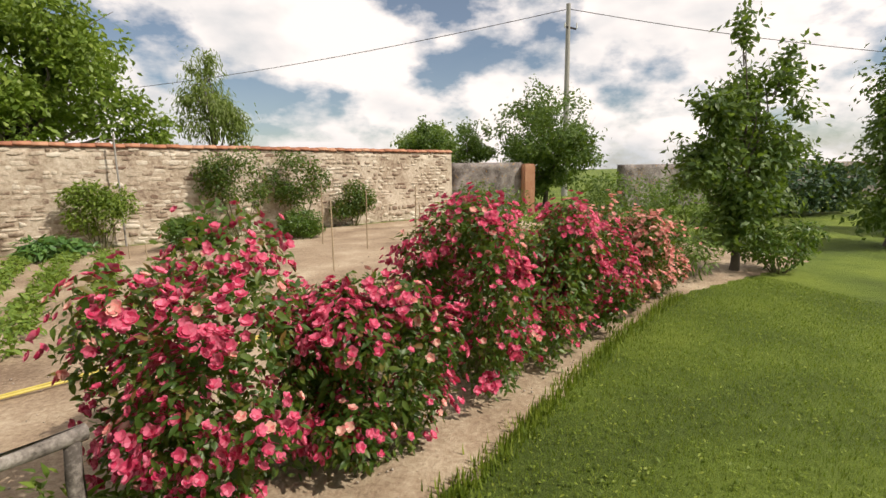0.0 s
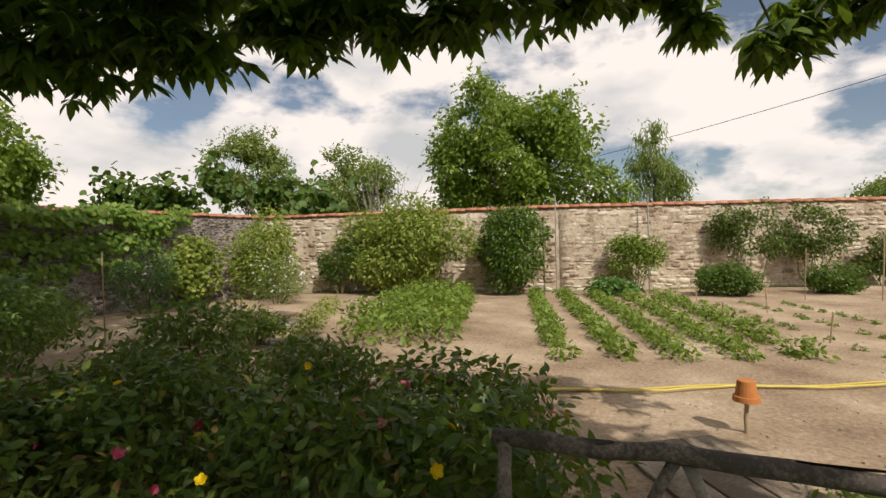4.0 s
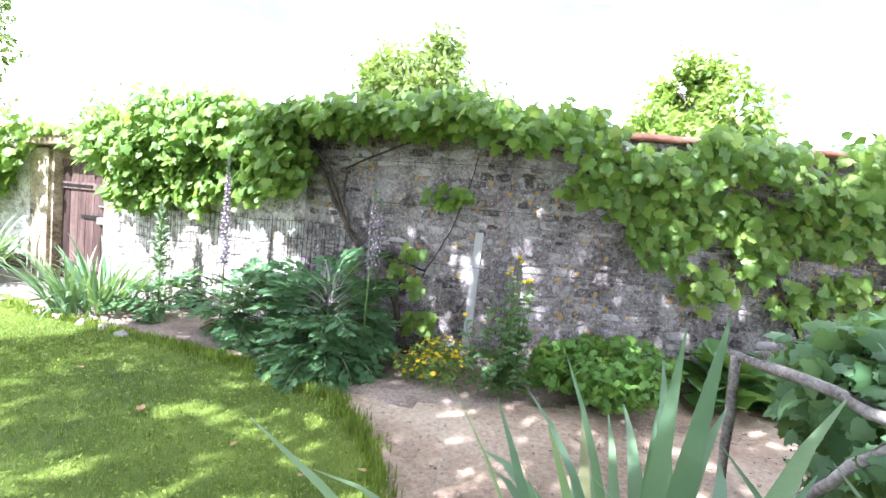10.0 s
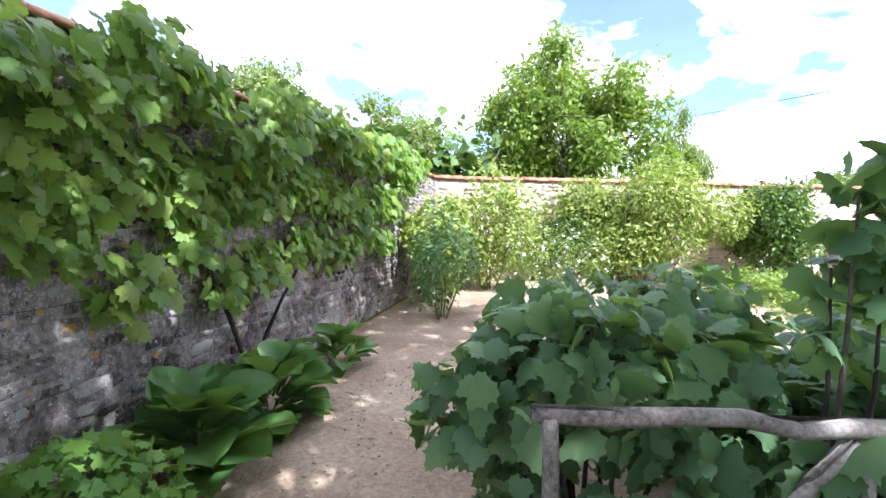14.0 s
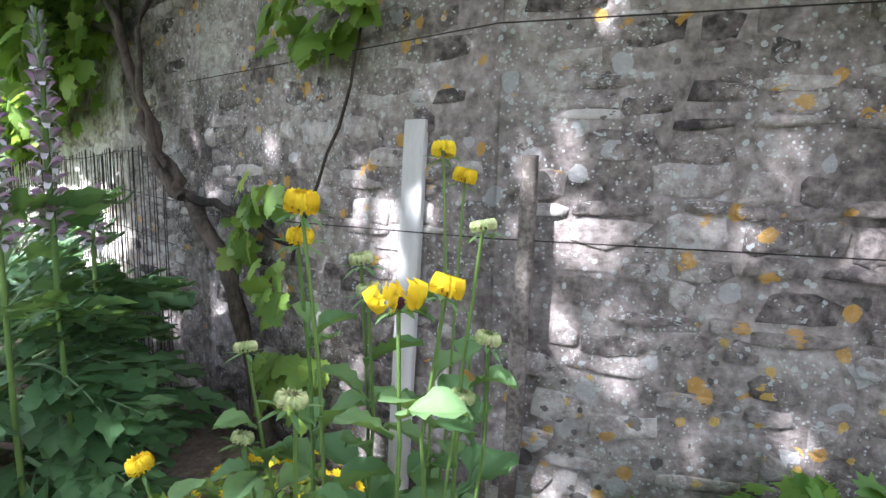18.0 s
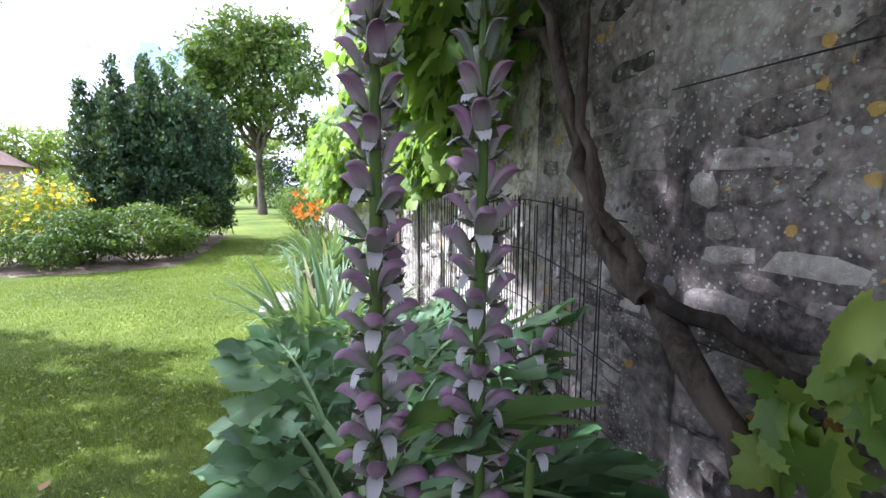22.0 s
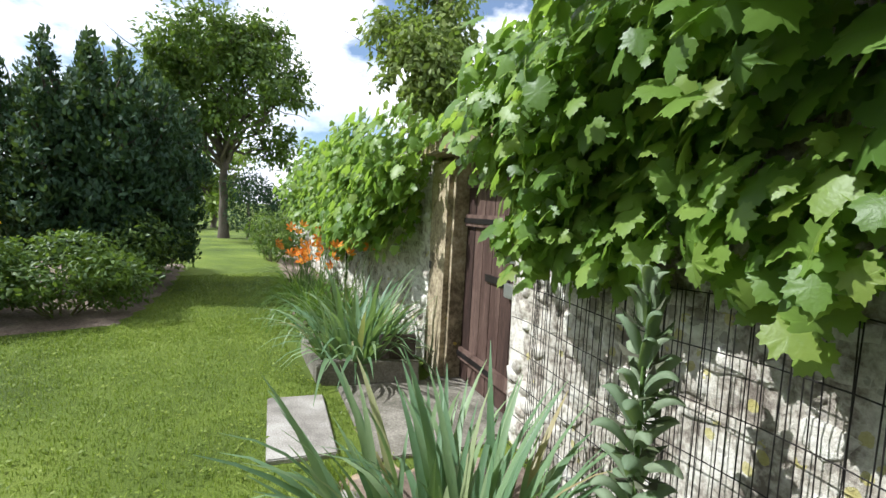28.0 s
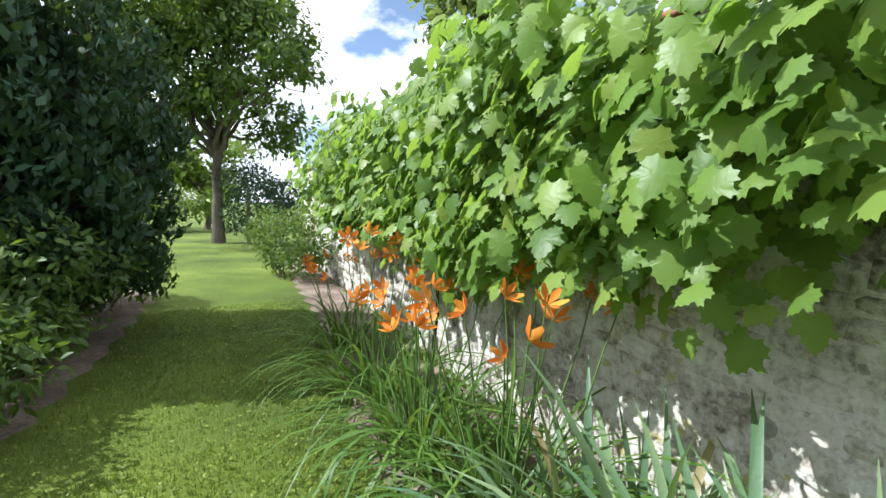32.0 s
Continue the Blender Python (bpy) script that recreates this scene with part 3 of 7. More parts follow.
def shrub(name, loc, r, label, mat, n=2500, size=0.06, tmpl=L_OVATE, bumps=9, seed=0, flowers=(), stems=9, category="shrub", group="", shell=0.6, low=-0.75, sizes=(0.3, 0.5), zc=None, stem_mat=None):
    """A bush: stems, a crown of single leaves, and flowers (name, material, template, count, size)."""
    rng = np.random.default_rng(seed + 101)
    t = thing(name, loc, label, category, group)
    zc = r[2] * 0.92 if zc is None else zc
    bl = lumps(rng, (0, 0, zc), r, bumps, sizes, low)
    lines = []
    for b in bl[1:stems + 1]:
        base = np.array([b[0] * 0.18, b[1] * 0.18, -0.02])
        lines.append((bent(base, b[:3], 4, 0.03 * r[2], rng), [0.016, 0.013, 0.010, 0.007, 0.004]))
    part("stemwork", tubes_mesh("stemwork", lines, stem_mat or M_TWIG, 5), None, t, kind="stuff")
    V, F = foliage(rng, bl, int(n * 1.2), tmpl, size, shell)
    part("foliage", mesh_np("foliage", V, F, mat), None, t, kind="stuff")
    for fn, fm, ft, fc, fs in flowers:
        P, O = cloud(rng, bl[1:], fc * 2, 0.93)
        k = (P[:, 2] > 0.25 * zc) & (O[:, 2] > -0.35)
        P, O = (P + O * 0.03)[k][:fc], O[k][:fc]
        if fn == "blooms":
            c = rng.integers(0, max(1, len(P) // 8), len(P))
            P, O = P[c] + rng.normal(0, 0.045, P.shape), O[c]
        one = mesh_np("blossom", *ft, fm)
        k = min(len(P) // 3, 45) if fc > 20 else len(P)
        for p, o in zip(P[:k], O[:k]):
            ob = new("blossom", one); ob.parent = t
            ob.matrix_basis = Matrix.Translation(p) @ Vector(o + np.array([0, 0, 0.5]) + rng.normal(size=3) * 0.3).to_track_quat("Z", "Y").to_matrix().to_4x4() @ Matrix.Scale(fs * rng.uniform(0.75, 1.2), 4)
        if k < len(P):
            V, F = blossoms(rng, P[k:], O[k:], fs, ft)
            part("blossom_mass", mesh_np("blossom_mass", V, F, fm), None, t, kind="stuff")
    return t


def blossom_tmpl(petals, width=0.45, cup=0.25, rings=1):
    """A flower head of radius 1 facing +z, from separate petals."""
    V, F = [], []
    for k in range(rings):
        for i in range(petals):
            a = 2 * math.pi * (i + 0.5 * k) / petals
            c, s = math.cos(a), math.sin(a)
            rad, h = 1 - 0.35 * k, 0.12 * k
            o = len(V)
            for x, y, z in ((0, 0.03, h), (width, 0.6 * rad, h + cup * 0.5), (0, 0.62 * rad, h + cup * 0.3), (-width, 0.6 * rad, h + cup * 0.5), (width * 0.45, rad, h + cup), (-width * 0.45, rad, h + cup)):
                V.append((x * c - y * s, x * s + y * c, z))
            F += [(o, o + 1, o + 2), (o, o + 2, o + 3), (o + 1, o + 4, o + 2), (o + 2, o + 4, o + 5), (o + 2, o + 5, o + 3)]
    return np.array(V), np.array(F)


B_ROSE = blossom_tmpl(5, 0.5, 0.35, 2)
B_SIMPLE = blossom_tmpl(5, 0.5, 0.25)
B_DAISY = blossom_tmpl(9, 0.22, 0.1)
B_LILY = blossom_tmpl(6, 0.26, 0.75)


def blossoms(rng, P, O, size, tmpl):
    m = len(P)
    N = O + np.array([0, 0, 0.5]) + rng.normal(size=(m, 3)) * 0.35
    return scatter(tmpl, P, N, rng.normal(size=(m, 3)), size * rng.uniform(0.7, 1.2, m))


def tree(name, loc, label, trunk_h, trunk_r, blobs, n, tmpl, size, mat, seed=0, category="tree", lean=(0, 0), bark=None, shell=0.55, droop=0.4, up=0.4):
    """A tree: tapered trunk, limbs to every clump, and a crown of single leaves in uneven clumps."""
    rng = np.random.default_rng(seed + 300)
    t = thing(name, loc, label, category)
    top = np.array([lean[0], lean[1], trunk_h])
    part("trunk", tubes_mesh("trunk", [(bent((0, 0, -0.1), top, 6, trunk_r * 0.25, rng), [trunk_r * s for s in (1.35, 1.05, 0.95, 0.88, 0.8, 0.74, 0.66)])], bark or M_TRUNK, 10, 0.08), None, t)
    lines = []
    for b in blobs:
        c = np.array(b[:3])
        start = top * rng.uniform(0.75, 1.0)
        lines.append((bent(start, c, 5, 0.04 * np.linalg.norm(c - start), rng), [trunk_r * q for q in (0.5, 0.38, 0.28, 0.2, 0.13, 0.06)]))
        for _ in range(3):
            e = c + rng.normal(size=3) * np.array(b[3:]) * 0.55
            lines.append((bent(c * 0.8 + start * 0.2, e, 3, 0.05, rng), [trunk_r * q for q in (0.16, 0.11, 0.07, 0.03)]))
    part("branchwork", tubes_mesh("branchwork", lines, bark or M_TRUNK, 6), None, t, kind="stuff")
    small = []
    for b in blobs:
        small += lumps(rng, b[:3], b[3:], 7, (0.28, 0.5), -0.7)
    if tmpl is L_OVATE:
        n, size, tmpl = int(n * 2.0), size * 1.2, L_KITE
    V, F = foliage(rng, small, n, tmpl, size, shell, up, droop, gaps=(0.9 / (size * 5.0) if trunk_h > 1.05 else 0))
    part("crown", mesh_np("crown", V, F, mat), None, t, kind="stuff")
    return t


def rough_box(size, loc, amp, seed=0, cuts=7):
    """A block of rough masonry: a subdivided box with an uneven skin and worn corners."""
    bm = box_bm(bmesh.new(), size, (0, 0, 0), (0, 0, 0), min(size) * 0.10)
    bmesh.ops.subdivide_edges(bm, edges=[e for e in bm.edges if e.calc_length() > 0.12], cuts=cuts, use_grid_fill=True)
    for v in bm.verts:
        p = v.co
        k = noise.noise((p.x * 7 + seed, p.y * 7, p.z * 7)) + 0.6 * noise.noise((p.x * 19 + seed, p.y * 19, p.z * 19))
        v.co = p + p.normalized() * amp * k + Vector(loc)
    return bm

# ---------------------------------------------------------------- ground
def sheet(name, outline, z, step, mat, bump, label, category="ground", seed=0):
    """A slightly uneven sheet of ground inside an outline, with its edge sunk."""
    o = np.array(outline, float)
    xs = np.arange(o[:, 0].min(), o[:, 0].max() + step, step)
    ys = np.arange(o[:, 1].min(), o[:, 1].max() + step, step)
    gx, gy = np.meshgrid(xs, ys)
    P = np.stack([gx.ravel(), gy.ravel()], 1)
    inside, near = np.zeros(len(P), bool), np.full(len(P), 9.0)
    for a, b in zip(o, np.roll(o, -1, 0)):
        hit = ((a[1] > P[:, 1]) != (b[1] > P[:, 1])) & (P[:, 0] < (b[0] - a[0]) * (P[:, 1] - a[1]) / (b[1] - a[1] + 1e-12) + a[0])
        inside ^= hit
        t = np.clip(((P - a) @ (b - a)) / max((b - a) @ (b - a), 1e-9), 0, 1)
        near = np.minimum(near, np.linalg.norm(P - a - t[:, None] * (b - a), axis=1))
    rng = np.random.default_rng(seed)
    h = np.array([noise.noise((p[0] * 1.7, p[1] * 1.7, seed)) + 0.5 * noise.noise((p[0] * 5, p[1] * 5, seed)) for p in P])
    edge = np.minimum(near / (2.5 * step), 1.0)
    Z = np.where(inside, z + bump * (0.6 + h * 0.6) * edge, -0.03)
    idx = np.arange(len(P)).reshape(gx.shape)
    F = np.stack([idx[:-1, :-1], idx[:-1, 1:], idx[1:, 1:], idx[1:, :-1]], -1).reshape(-1, 4)
    F = F[inside[F].any(1)]
    used, inv = np.unique(F, return_inverse=True)
    V = np.column_stack([P + rng.normal(0, step * 0.08, P.shape), Z])[used]
    ob = new(name, mesh_np(name, V, inv.reshape(F.shape), mat, smooth=True))
    return tagged(ob, label, category, kind="structure")


g = [(-600, -600, 0), (600, -600, 0), (600, 600, 0), (-600, 600, 0)]
ground = tagged(new("ground", mesh_np("ground", g, [(0, 1, 2, 3)], M_LAWN)), "mown green lawn running out to the horizon", "lawn", kind="structure")
PLOT = [(0.3, 11.3), (9.4, 14.1), (22.6, 20.2), (25.5, 8.4), (22.6, 7.4), (21.4, 7.0), (19.7, 5.78), (18.45, 4.72), (17.3, 3.74), (16.4, 2.95), (14.6, 2.1), (12.4, 1.35), (9.5, 0.45), (6.4, 0.2), (4.3, 0.0), (3.7, -0.38), (2.1, -0.75), (1.3, -1.15), (0.9, -1.8), (0.55, -2.4), (0.15, -3.4), (-0.35, -4.65), (-0.75, -5.7), (-1.9, -5.3), (-0.3, -1.2), (0.2, 0.2), (0.25, 4.0)]
plot = sheet("ground_plot", PLOT, 0.008, 0.16, M_SOIL, 0.035, "bare dry vegetable garden soil", "soil", 3)
bed = sheet("ground_bed", [(0.2, 2.2), (0.95, 1.7), (1.2, 0.5), (1.45, -0.65), (0.85, -1.5), (0.5, -2.4), (0.1, -3.4), (-0.4, -4.6), (-0.8, -5.6), (-1.85, -5.2), (-0.3, -1.25), (0.15, 0.2)], 0.03, 0.13, M_BEDSOIL, 0.04, "dark crumbly bed soil at the foot of the vine wall", "soil", 8)
border = sheet("ground_border", [(-2.6, -7.2), (-1.7, -7.6), (-2.05, -8.83), (-2.45, -10.1), (-3.5, -12.6), (-5.3, -17.7), (-6.2, -19.5), (-6.6, -19.2)], 0.008, 0.2, M_BEDSOIL, 0.03, "dark flower border soil along the wall", "soil", 5)
isle = sheet("ground_island", [(2.5, -10.6), (0.8, -10.0), (-0.25, -10.05), (-0.75, -10.9), (-1.55, -13.0), (-2.5, -16.0), (0.5, -18), (5.5, -16.5), (6.2, -12.5), (4.2, -11.2)], 0.008, 0.2, M_BEDSOIL, 0.03, "mulched soil of a shrub island", "soil", 6)

# ---------------------------------------------------------------- walls
def stone_unit(seed):
    """An irregular flat stone: 1 wide (x), 1 high (z), standing 1 proud of the wall (y)."""
    rng = np.random.default_rng(seed)
    k = 8
    ang = [(-0.5, -0.42), (-0.1, -0.5), (0.3, -0.48), (0.5, -0.3), (0.5, 0.3), (0.2, 0.5), (-0.25, 0.48), (-0.5, 0.25)]
    o = [(x + rng.uniform(-0.16, 0.12), z + rng.uniform(-0.16, 0.14)) for x, z in ang]
    V = [(x, -1.0, z) for x, z in o] + [(x * 0.88, 0.5 + rng.uniform(-0.45, 0.4), z * 0.84) for x, z in o] + [(rng.uniform(-0.1, 0.1), 1.0, rng.uniform(-0.1, 0.1))]
    F = []
    for i in range(k):
        j = (i + 1) % k
        F += [(i, j, k + j), (i, k + j, k + i), (k + i, k + j, 2 * k)]
    return np.array(V), np.array(F)


STONES = [stone_unit(i) for i in range(14)]


def frame_of(a, b):
    """Unit way along a wall from a to b and its face's outward way (to the right)."""
    u = np.array([b[0] - a[0], b[1] - a[1]], float)
    L = np.linalg.norm(u); u /= L
    return u, np.array([u[1], -u[0]]), L


def wall_run(name, a, b, h, thick, mat, label, ext=(0.0, 0.0), h2=None, z0=-0.1):
    """A wall with its garden face from a to b, wavy on top, as one structure mesh."""
    u, n, L = frame_of(a, b)
    rng = np.random.default_rng(int(abs(a[0] * 31 + a[1] * 17)) + 2)
    k, r = max(2, int(L / 0.3)), 10
    h2 = h if h2 is None else h2
    V, F = [], []
    for side in (0, 1):
        for i in range(k + 1):
            s = -ext[0] + (L + ext[0] + ext[1]) * i / k
            for j in range(r + 1):
                z = z0 + (h + (h2 - h) * i / k - z0) * j / r
                off = (0.012 * noise.noise((s * 1.3 + a[0], z * 1.6, 3.1)) if side == 0 else -thick)
                p = np.array(a) + u * s + n * off
                V.append((p[0], p[1], z))
    w = (k + 1) * (r + 1)
    q = lambda s, i, j: s * w + i * (r + 1) + j
    for i in range(k):
        for j in range(r):
            F.append((q(0, i, j), q(0, i + 1, j), q(0, i + 1, j + 1), q(0, i, j + 1)))
            F.append((q(1, i + 1, j), q(1, i, j), q(1, i, j + 1), q(1, i + 1, j + 1)))
        F.append((q(0, i, r), q(0, i + 1, r), q(1, i + 1, r), q(1, i, r)))
    for j in range(r):
        F.append((q(1, 0, j), q(0, 0, j), q(0, 0, j + 1), q(1, 0, j + 1)))
        F.append((q(0, k, j), q(1, k, j), q(1, k, j + 1), q(0, k, j + 1)))
    ob = new(name, mesh_np(name, V, F, mat, smooth=False))
    return tagged(ob, label, "wall", kind="structure")


def stones_on(wall, a, b, z0, z1, mat, proud, seed, near=None, size=(0.07, 0.26), course=(0.04, 0.11), cover=0.72, limit=300):
    """Rubble stones on a wall's face: those in the stretch near are parts, the others one part."""
    rng = np.random.default_rng(seed)
    u, n, L = frame_of(a, b)
    meshes = [mesh_np("stone", V, F, mat) for V, F in STONES]
    joined, count = [], 0
    z = z0
    while z < z1 - 0.04:
        h = rng.uniform(*course)
        s = rng.uniform(-0.1, 0.1)
        while s < L - 0.05:
            w = rng.uniform(*size)
            if rng.random() < cover and s > 0 and s + w < L:
                c = np.array(a) + u * (s + w / 2) + n * 0.004
                pr = proud * rng.uniform(0.4, 1.3)
                k = rng.integers(len(STONES))
                m = Matrix(((u[0] * w * 0.95, n[0] * pr, 0, c[0]), (u[1] * w * 0.95, n[1] * pr, 0, c[1]), (0, 0, h * 0.9, z + h / 2 + rng.uniform(-0.02, 0.02)), (0, 0, 0, 1)))
                if near and near[0] < s < near[1] and near[2] < z < near[3] and count < limit:
                    ob = new("stone", meshes[k]); ob.parent = wall; ob.matrix_world = m
                    count += 1
                else:
                    V, F = STONES[k]
                    joined.append((V @ np.array(m.to_3x3()).T + np.array(m.translation), F))
            s += w + rng.uniform(0.005, 0.03)
        z += h
    VV, FF, o = [], [], 0
    for V, F in joined:
        VV.append(V); FF.append(F + o); o += len(V)
    part("stones", mesh_np("stones", np.concatenate(VV), np.concatenate(FF), mat), None, wall, kind="stuff")


def coping(wall, a, b, z, thick, mat, seed, limit=300, h2=None):
    """A ridge of half-round clay tiles along a wall's top."""
    rng = np.random.default_rng(seed)
    u, n, L = frame_of(a, b)
    V, F = [], []
    for i in range(2):
        for j in range(9):
            t = math.pi * j / 8
            V.append((i - 0.5, math.cos(t) * 0.5, math.sin(t) * (0.5 + 0.06 * i)))
    for j in range(8):
        F.append((j, j + 1, 10 + j, 9 + j))
    me = mesh_np("coping_tile", V, F, mat)
    me2 = bpy.data.meshes.new("coping_tile")
    bm = bmesh.new(); bm.from_mesh(me)
    bmesh.ops.solidify(bm, geom=bm.faces[:], thickness=0.06)
    bm.to_mesh(me2); bm.free(); me2.materials.append(mat)
    k = int(L / 0.30)
    for i in range(k):
        s = (i + 0.5) * L / k
        c = np.array(a) + u * s - n * thick / 2
        zz = z + ((h2 or z) - z) * i / k + rng.uniform(-0.012, 0.012)
        ob = new("coping_tile", me2)
        ob.parent = wall
        ob.matrix_world = Matrix.Translation((c[0], c[1], zz - 0.02)) @ Matrix.Rotation(math.atan2(u[1], u[0]) + rng.uniform(-0.03, 0.03), 4, "Z") @ Matrix.Diagonal((L / k * 1.08, thick + 0.10, 0.22, 1))


A0, A1 = (-6.6, -19.3), (-2.55, -6.92)          # far south stretch, up to the pier
D0, D1 = (-2.40, -6.45), (-2.02, -5.42)         # the doorway
A2, A3, A4 = (-0.32, -1.25), (0.2, 0.25), (0.25, 11.6)
B1, B2, B3 = (9.4, 14.3), (21.6, 20.0), (25.2, 21.3)
H = 2.45
wall_south = wall_run("wall_south", A0, A1, 2.35, 0.45, M_LIME, "old rubble garden wall hung with vine")
AM = (-0.66, -2.08)
wall_door = wall_run("wall_door", D1, AM, H, 0.45, M_LIME, "sunlit lime-washed rubble wall behind wire mesh", (0, 0.0))
wall_corner = wall_run("wall_corner", AM, A2, H, 0.45, M_MORTAR, "grey rubble wall with lichen behind the old vine")
wall_bend = wall_run("wall_bend", A2, A3, H, 0.5, M_MORTAR, "grey rubble wall with lichen where it bends")
wall_vine = wall_run("wall_vine", A3, A4, H + 0.05, 0.5, M_MORTAR, "grey lichen-spotted rubble garden wall", (0, 0.3))
wall_garden = wall_run("wall_garden", A4, B1, 2.5, 0.4, M_MORTAR_B, "sunlit pale stone garden wall", (0.3, 0))
wall_garden2 = wall_run("wall_garden_east", B1, B2, 2.5, 0.4, M_MORTAR_B, "sunlit pale stone garden wall with climbers", h2=2.45)
# shade on this turned stretch is put into the colour: dark grey render
wall_end = wall_run("wall_end", B2, (24.5, 19.95), 2.05, 0.4, M_MORTAR, "stone wall at the garden's end, its shade put into dark grey colour")
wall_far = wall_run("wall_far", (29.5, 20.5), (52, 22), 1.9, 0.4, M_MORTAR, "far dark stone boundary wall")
red_pier = thing("end_pier", (24.75, 19.95, 0), "weathered red brick pier at the end of the dark wall", "pier", kind="structure")
part("shaft", rough_box((0.5, 0.5, 2.0), (0, 0, 0.98), 0.02, 9), M_TILE, red_pier)
coping(wall_south, A0, A1, 2.35, 0.45, M_TILE, 1)
coping(wall_door, D1, A2, H, 0.45, M_TILE, 2)
coping(wall_bend, A2, A3, H, 0.5, M_TILE, 3)
coping(wall_vine, A3, A4, H + 0.05, 0.5, M_TILE, 4)
coping(wall_garden, A4, B1, 2.5, 0.4, M_TILE, 5)
coping(wall_garden2, B1, B2, 2.5, 0.4, M_TILE, 6, h2=2.45)

# ---------------------------------------------------------------- doorway
du, dn, dL = frame_of(D0, D1)
d_rz = math.degrees(math.atan2(-du[1], -du[0]))


def door_pt(s, out, z):
    p = np.array(D0) + du * s + dn * out
    return (p[0], p[1], z)


pier = thing("gate_pier", (*((np.array(A1) + np.array(D0)) / 2), 0), "ochre rendered stone gate pier beside the door", "pier", kind="structure", rz=d_rz)
part("shaft", rough_box((0.52, 0.55, 2.15), (0, -0.20, 1.03), 0.022, 1), M_PIER, pier)
# no recess here: a black block paints the shade inside a putlog hole
part("putlog_hole", box_mesh((0.065, 0.02, 0.075), (0.15, 0.074, 1.06), (0, 0, 0), 0.003), M_IRON, pier, "small black block painting the shade of a square hole")
pier2 = thing("gate_pier", (*(np.array(D1) + du * 0.16), 0), "lime-washed stone gate pier beside the door", "pier", kind="structure", rz=d_rz)
part("shaft", rough_box((0.34, 0.5, 2.15), (0, -0.245, 1.03), 0.022, 2), M_LIME, pier2)
lintel = thing("lintel", door_pt(dL / 2, 0, 0), "rough ochre stone lintel over the garden door", "lintel", kind="structure", rz=d_rz)
part("beam", rough_box((dL + 1.05, 0.72, 0.16), (0, -0.10, 2.17), 0.025, 3, 12), M_PIER, lintel)
door = thing("door_1", door_pt(dL / 2, 0.12, 0), "closed brown-painted plank garden door in the wall", "door", kind="structure", rz=d_rz)
dw = dL - 0.02
for i in range(6):
    w = dw / 6
    part("plank", box_mesh((w - 0.006, 0.035, 1.84), (-dw / 2 + w * (i + 0.5), -0.24, 0.98), (0, 0, 0), 0.004), M_DOOR, door)
for z in (0.30, 1.52, 1.86):
    part("ledge", box_mesh((dw - 0.04, 0.035, 0.11), (0, -0.205, z), (0, 0, 0), 0.006), M_DOOR, door)
for z in (0.30, 1.52):
    part("strap_hinge", box_mesh((0.72, 0.010, 0.045), (dw / 2 - 0.38, -0.182, z), (0, 0, 0), 0.003), M_IRON, door, "black iron strap hinge")
lock = part("rim_lock", box_mesh((0.16, 0.045, 0.11), (0.15 - dw / 2, -0.195, 1.02), (0, 0, 0), 0.008), M_STEEL, door, "dull steel rim lock")
part("latch", box_mesh((0.20, 0.02, 0.03), (0.12 - dw / 2, -0.2, 1.24), (0, 0, 0), 0.006), M_STEEL, door, "steel sliding bolt")
part("latch_bar", box_mesh((0.42, 0.014, 0.06), (0.40 - dw / 2, -0.205, 1.06), (0, 0, 0), 0.004), M_IRON, door, "black iron bar")
part("threshold", box_mesh((dw + 0.2, 0.35, 0.10), (0, -0.1, 0.0), (0, 0, 0), 0.02), M_OLDSLAB, door)

# slab and planter by the door
slab = thing("paving_slab", (-0.89, -6.36, 0), "exposed-gravel concrete paving slab in the lawn", "slab", rz=68)
part("slab", box_mesh((1.0, 0.43, 0.09), (0, 0, -0.012), (0, 0, 0), 0.008), M_SLAB, slab)
slab2 = thing("paving_slab", (-1.66, -6.10, 0), "mossy flat stone before the garden door", "slab", rz=70)
part("slab", rough_box((1.30, 0.86, 0.07), (0, 0, -0.012), 0.008, 4), M_OLDSLAB, slab2)
planter = thing("planter_edging", (-1.41, -7.04, 0), "low mossy concrete edging of a planted bed", "edging")
for a, b, h in (((0, 0), (-0.74, 0.46), 0.22), ((0, 0), (-0.30, -0.95), 0.16)):
    L = math.hypot(b[0] - a[0], b[1] - a[1])
    part("edge_board", rough_box((L, 0.08, h + 0.08), (0, 0, 0), 0.010, 5), M_OLDSLAB, planter).matrix_basis = pose((a[0] + b[0]) / 2, (a[1] + b[1]) / 2, h / 2 - 0.04, 0, 0, math.degrees(math.atan2(b[1] - a[1], b[0] - a[0])))
part("slate", box_mesh((0.34, 0.04, 0.42), (-0.62, 0.28, 0.22), (10, 0, -30), 0.012), M_BARK, planter, "dark upright slate")

# wire mesh on the sunlit wall
mu, mn, mL = frame_of(D1, A2)
mesh_fence = thing("wire_mesh", (D1[0], D1[1], 0), "dark green welded wire mesh standing against the wall", "fence", rz=math.degrees(math.atan2(mu[1], mu[0])))
rng = np.random.default_rng(5)
vert = mesh_np("upright_wire", *tube_arrays([(0, 0, 0.0), (0, 0, 0.7), (0, 0, 1.36)], [0.0024] * 3, 5), M_IRON)
for i in range(110):
    ob = new("upright_wire", vert); ob.parent = mesh_fence
    ob.matrix_basis = pose(0.45 + i * 0.035, 0.0 - 0.10 - 0.03 * math.sin(i * 0.21), 0.02 * math.sin(i * 0.5), 0, rng.uniform(-1.2, 1.2), 0)
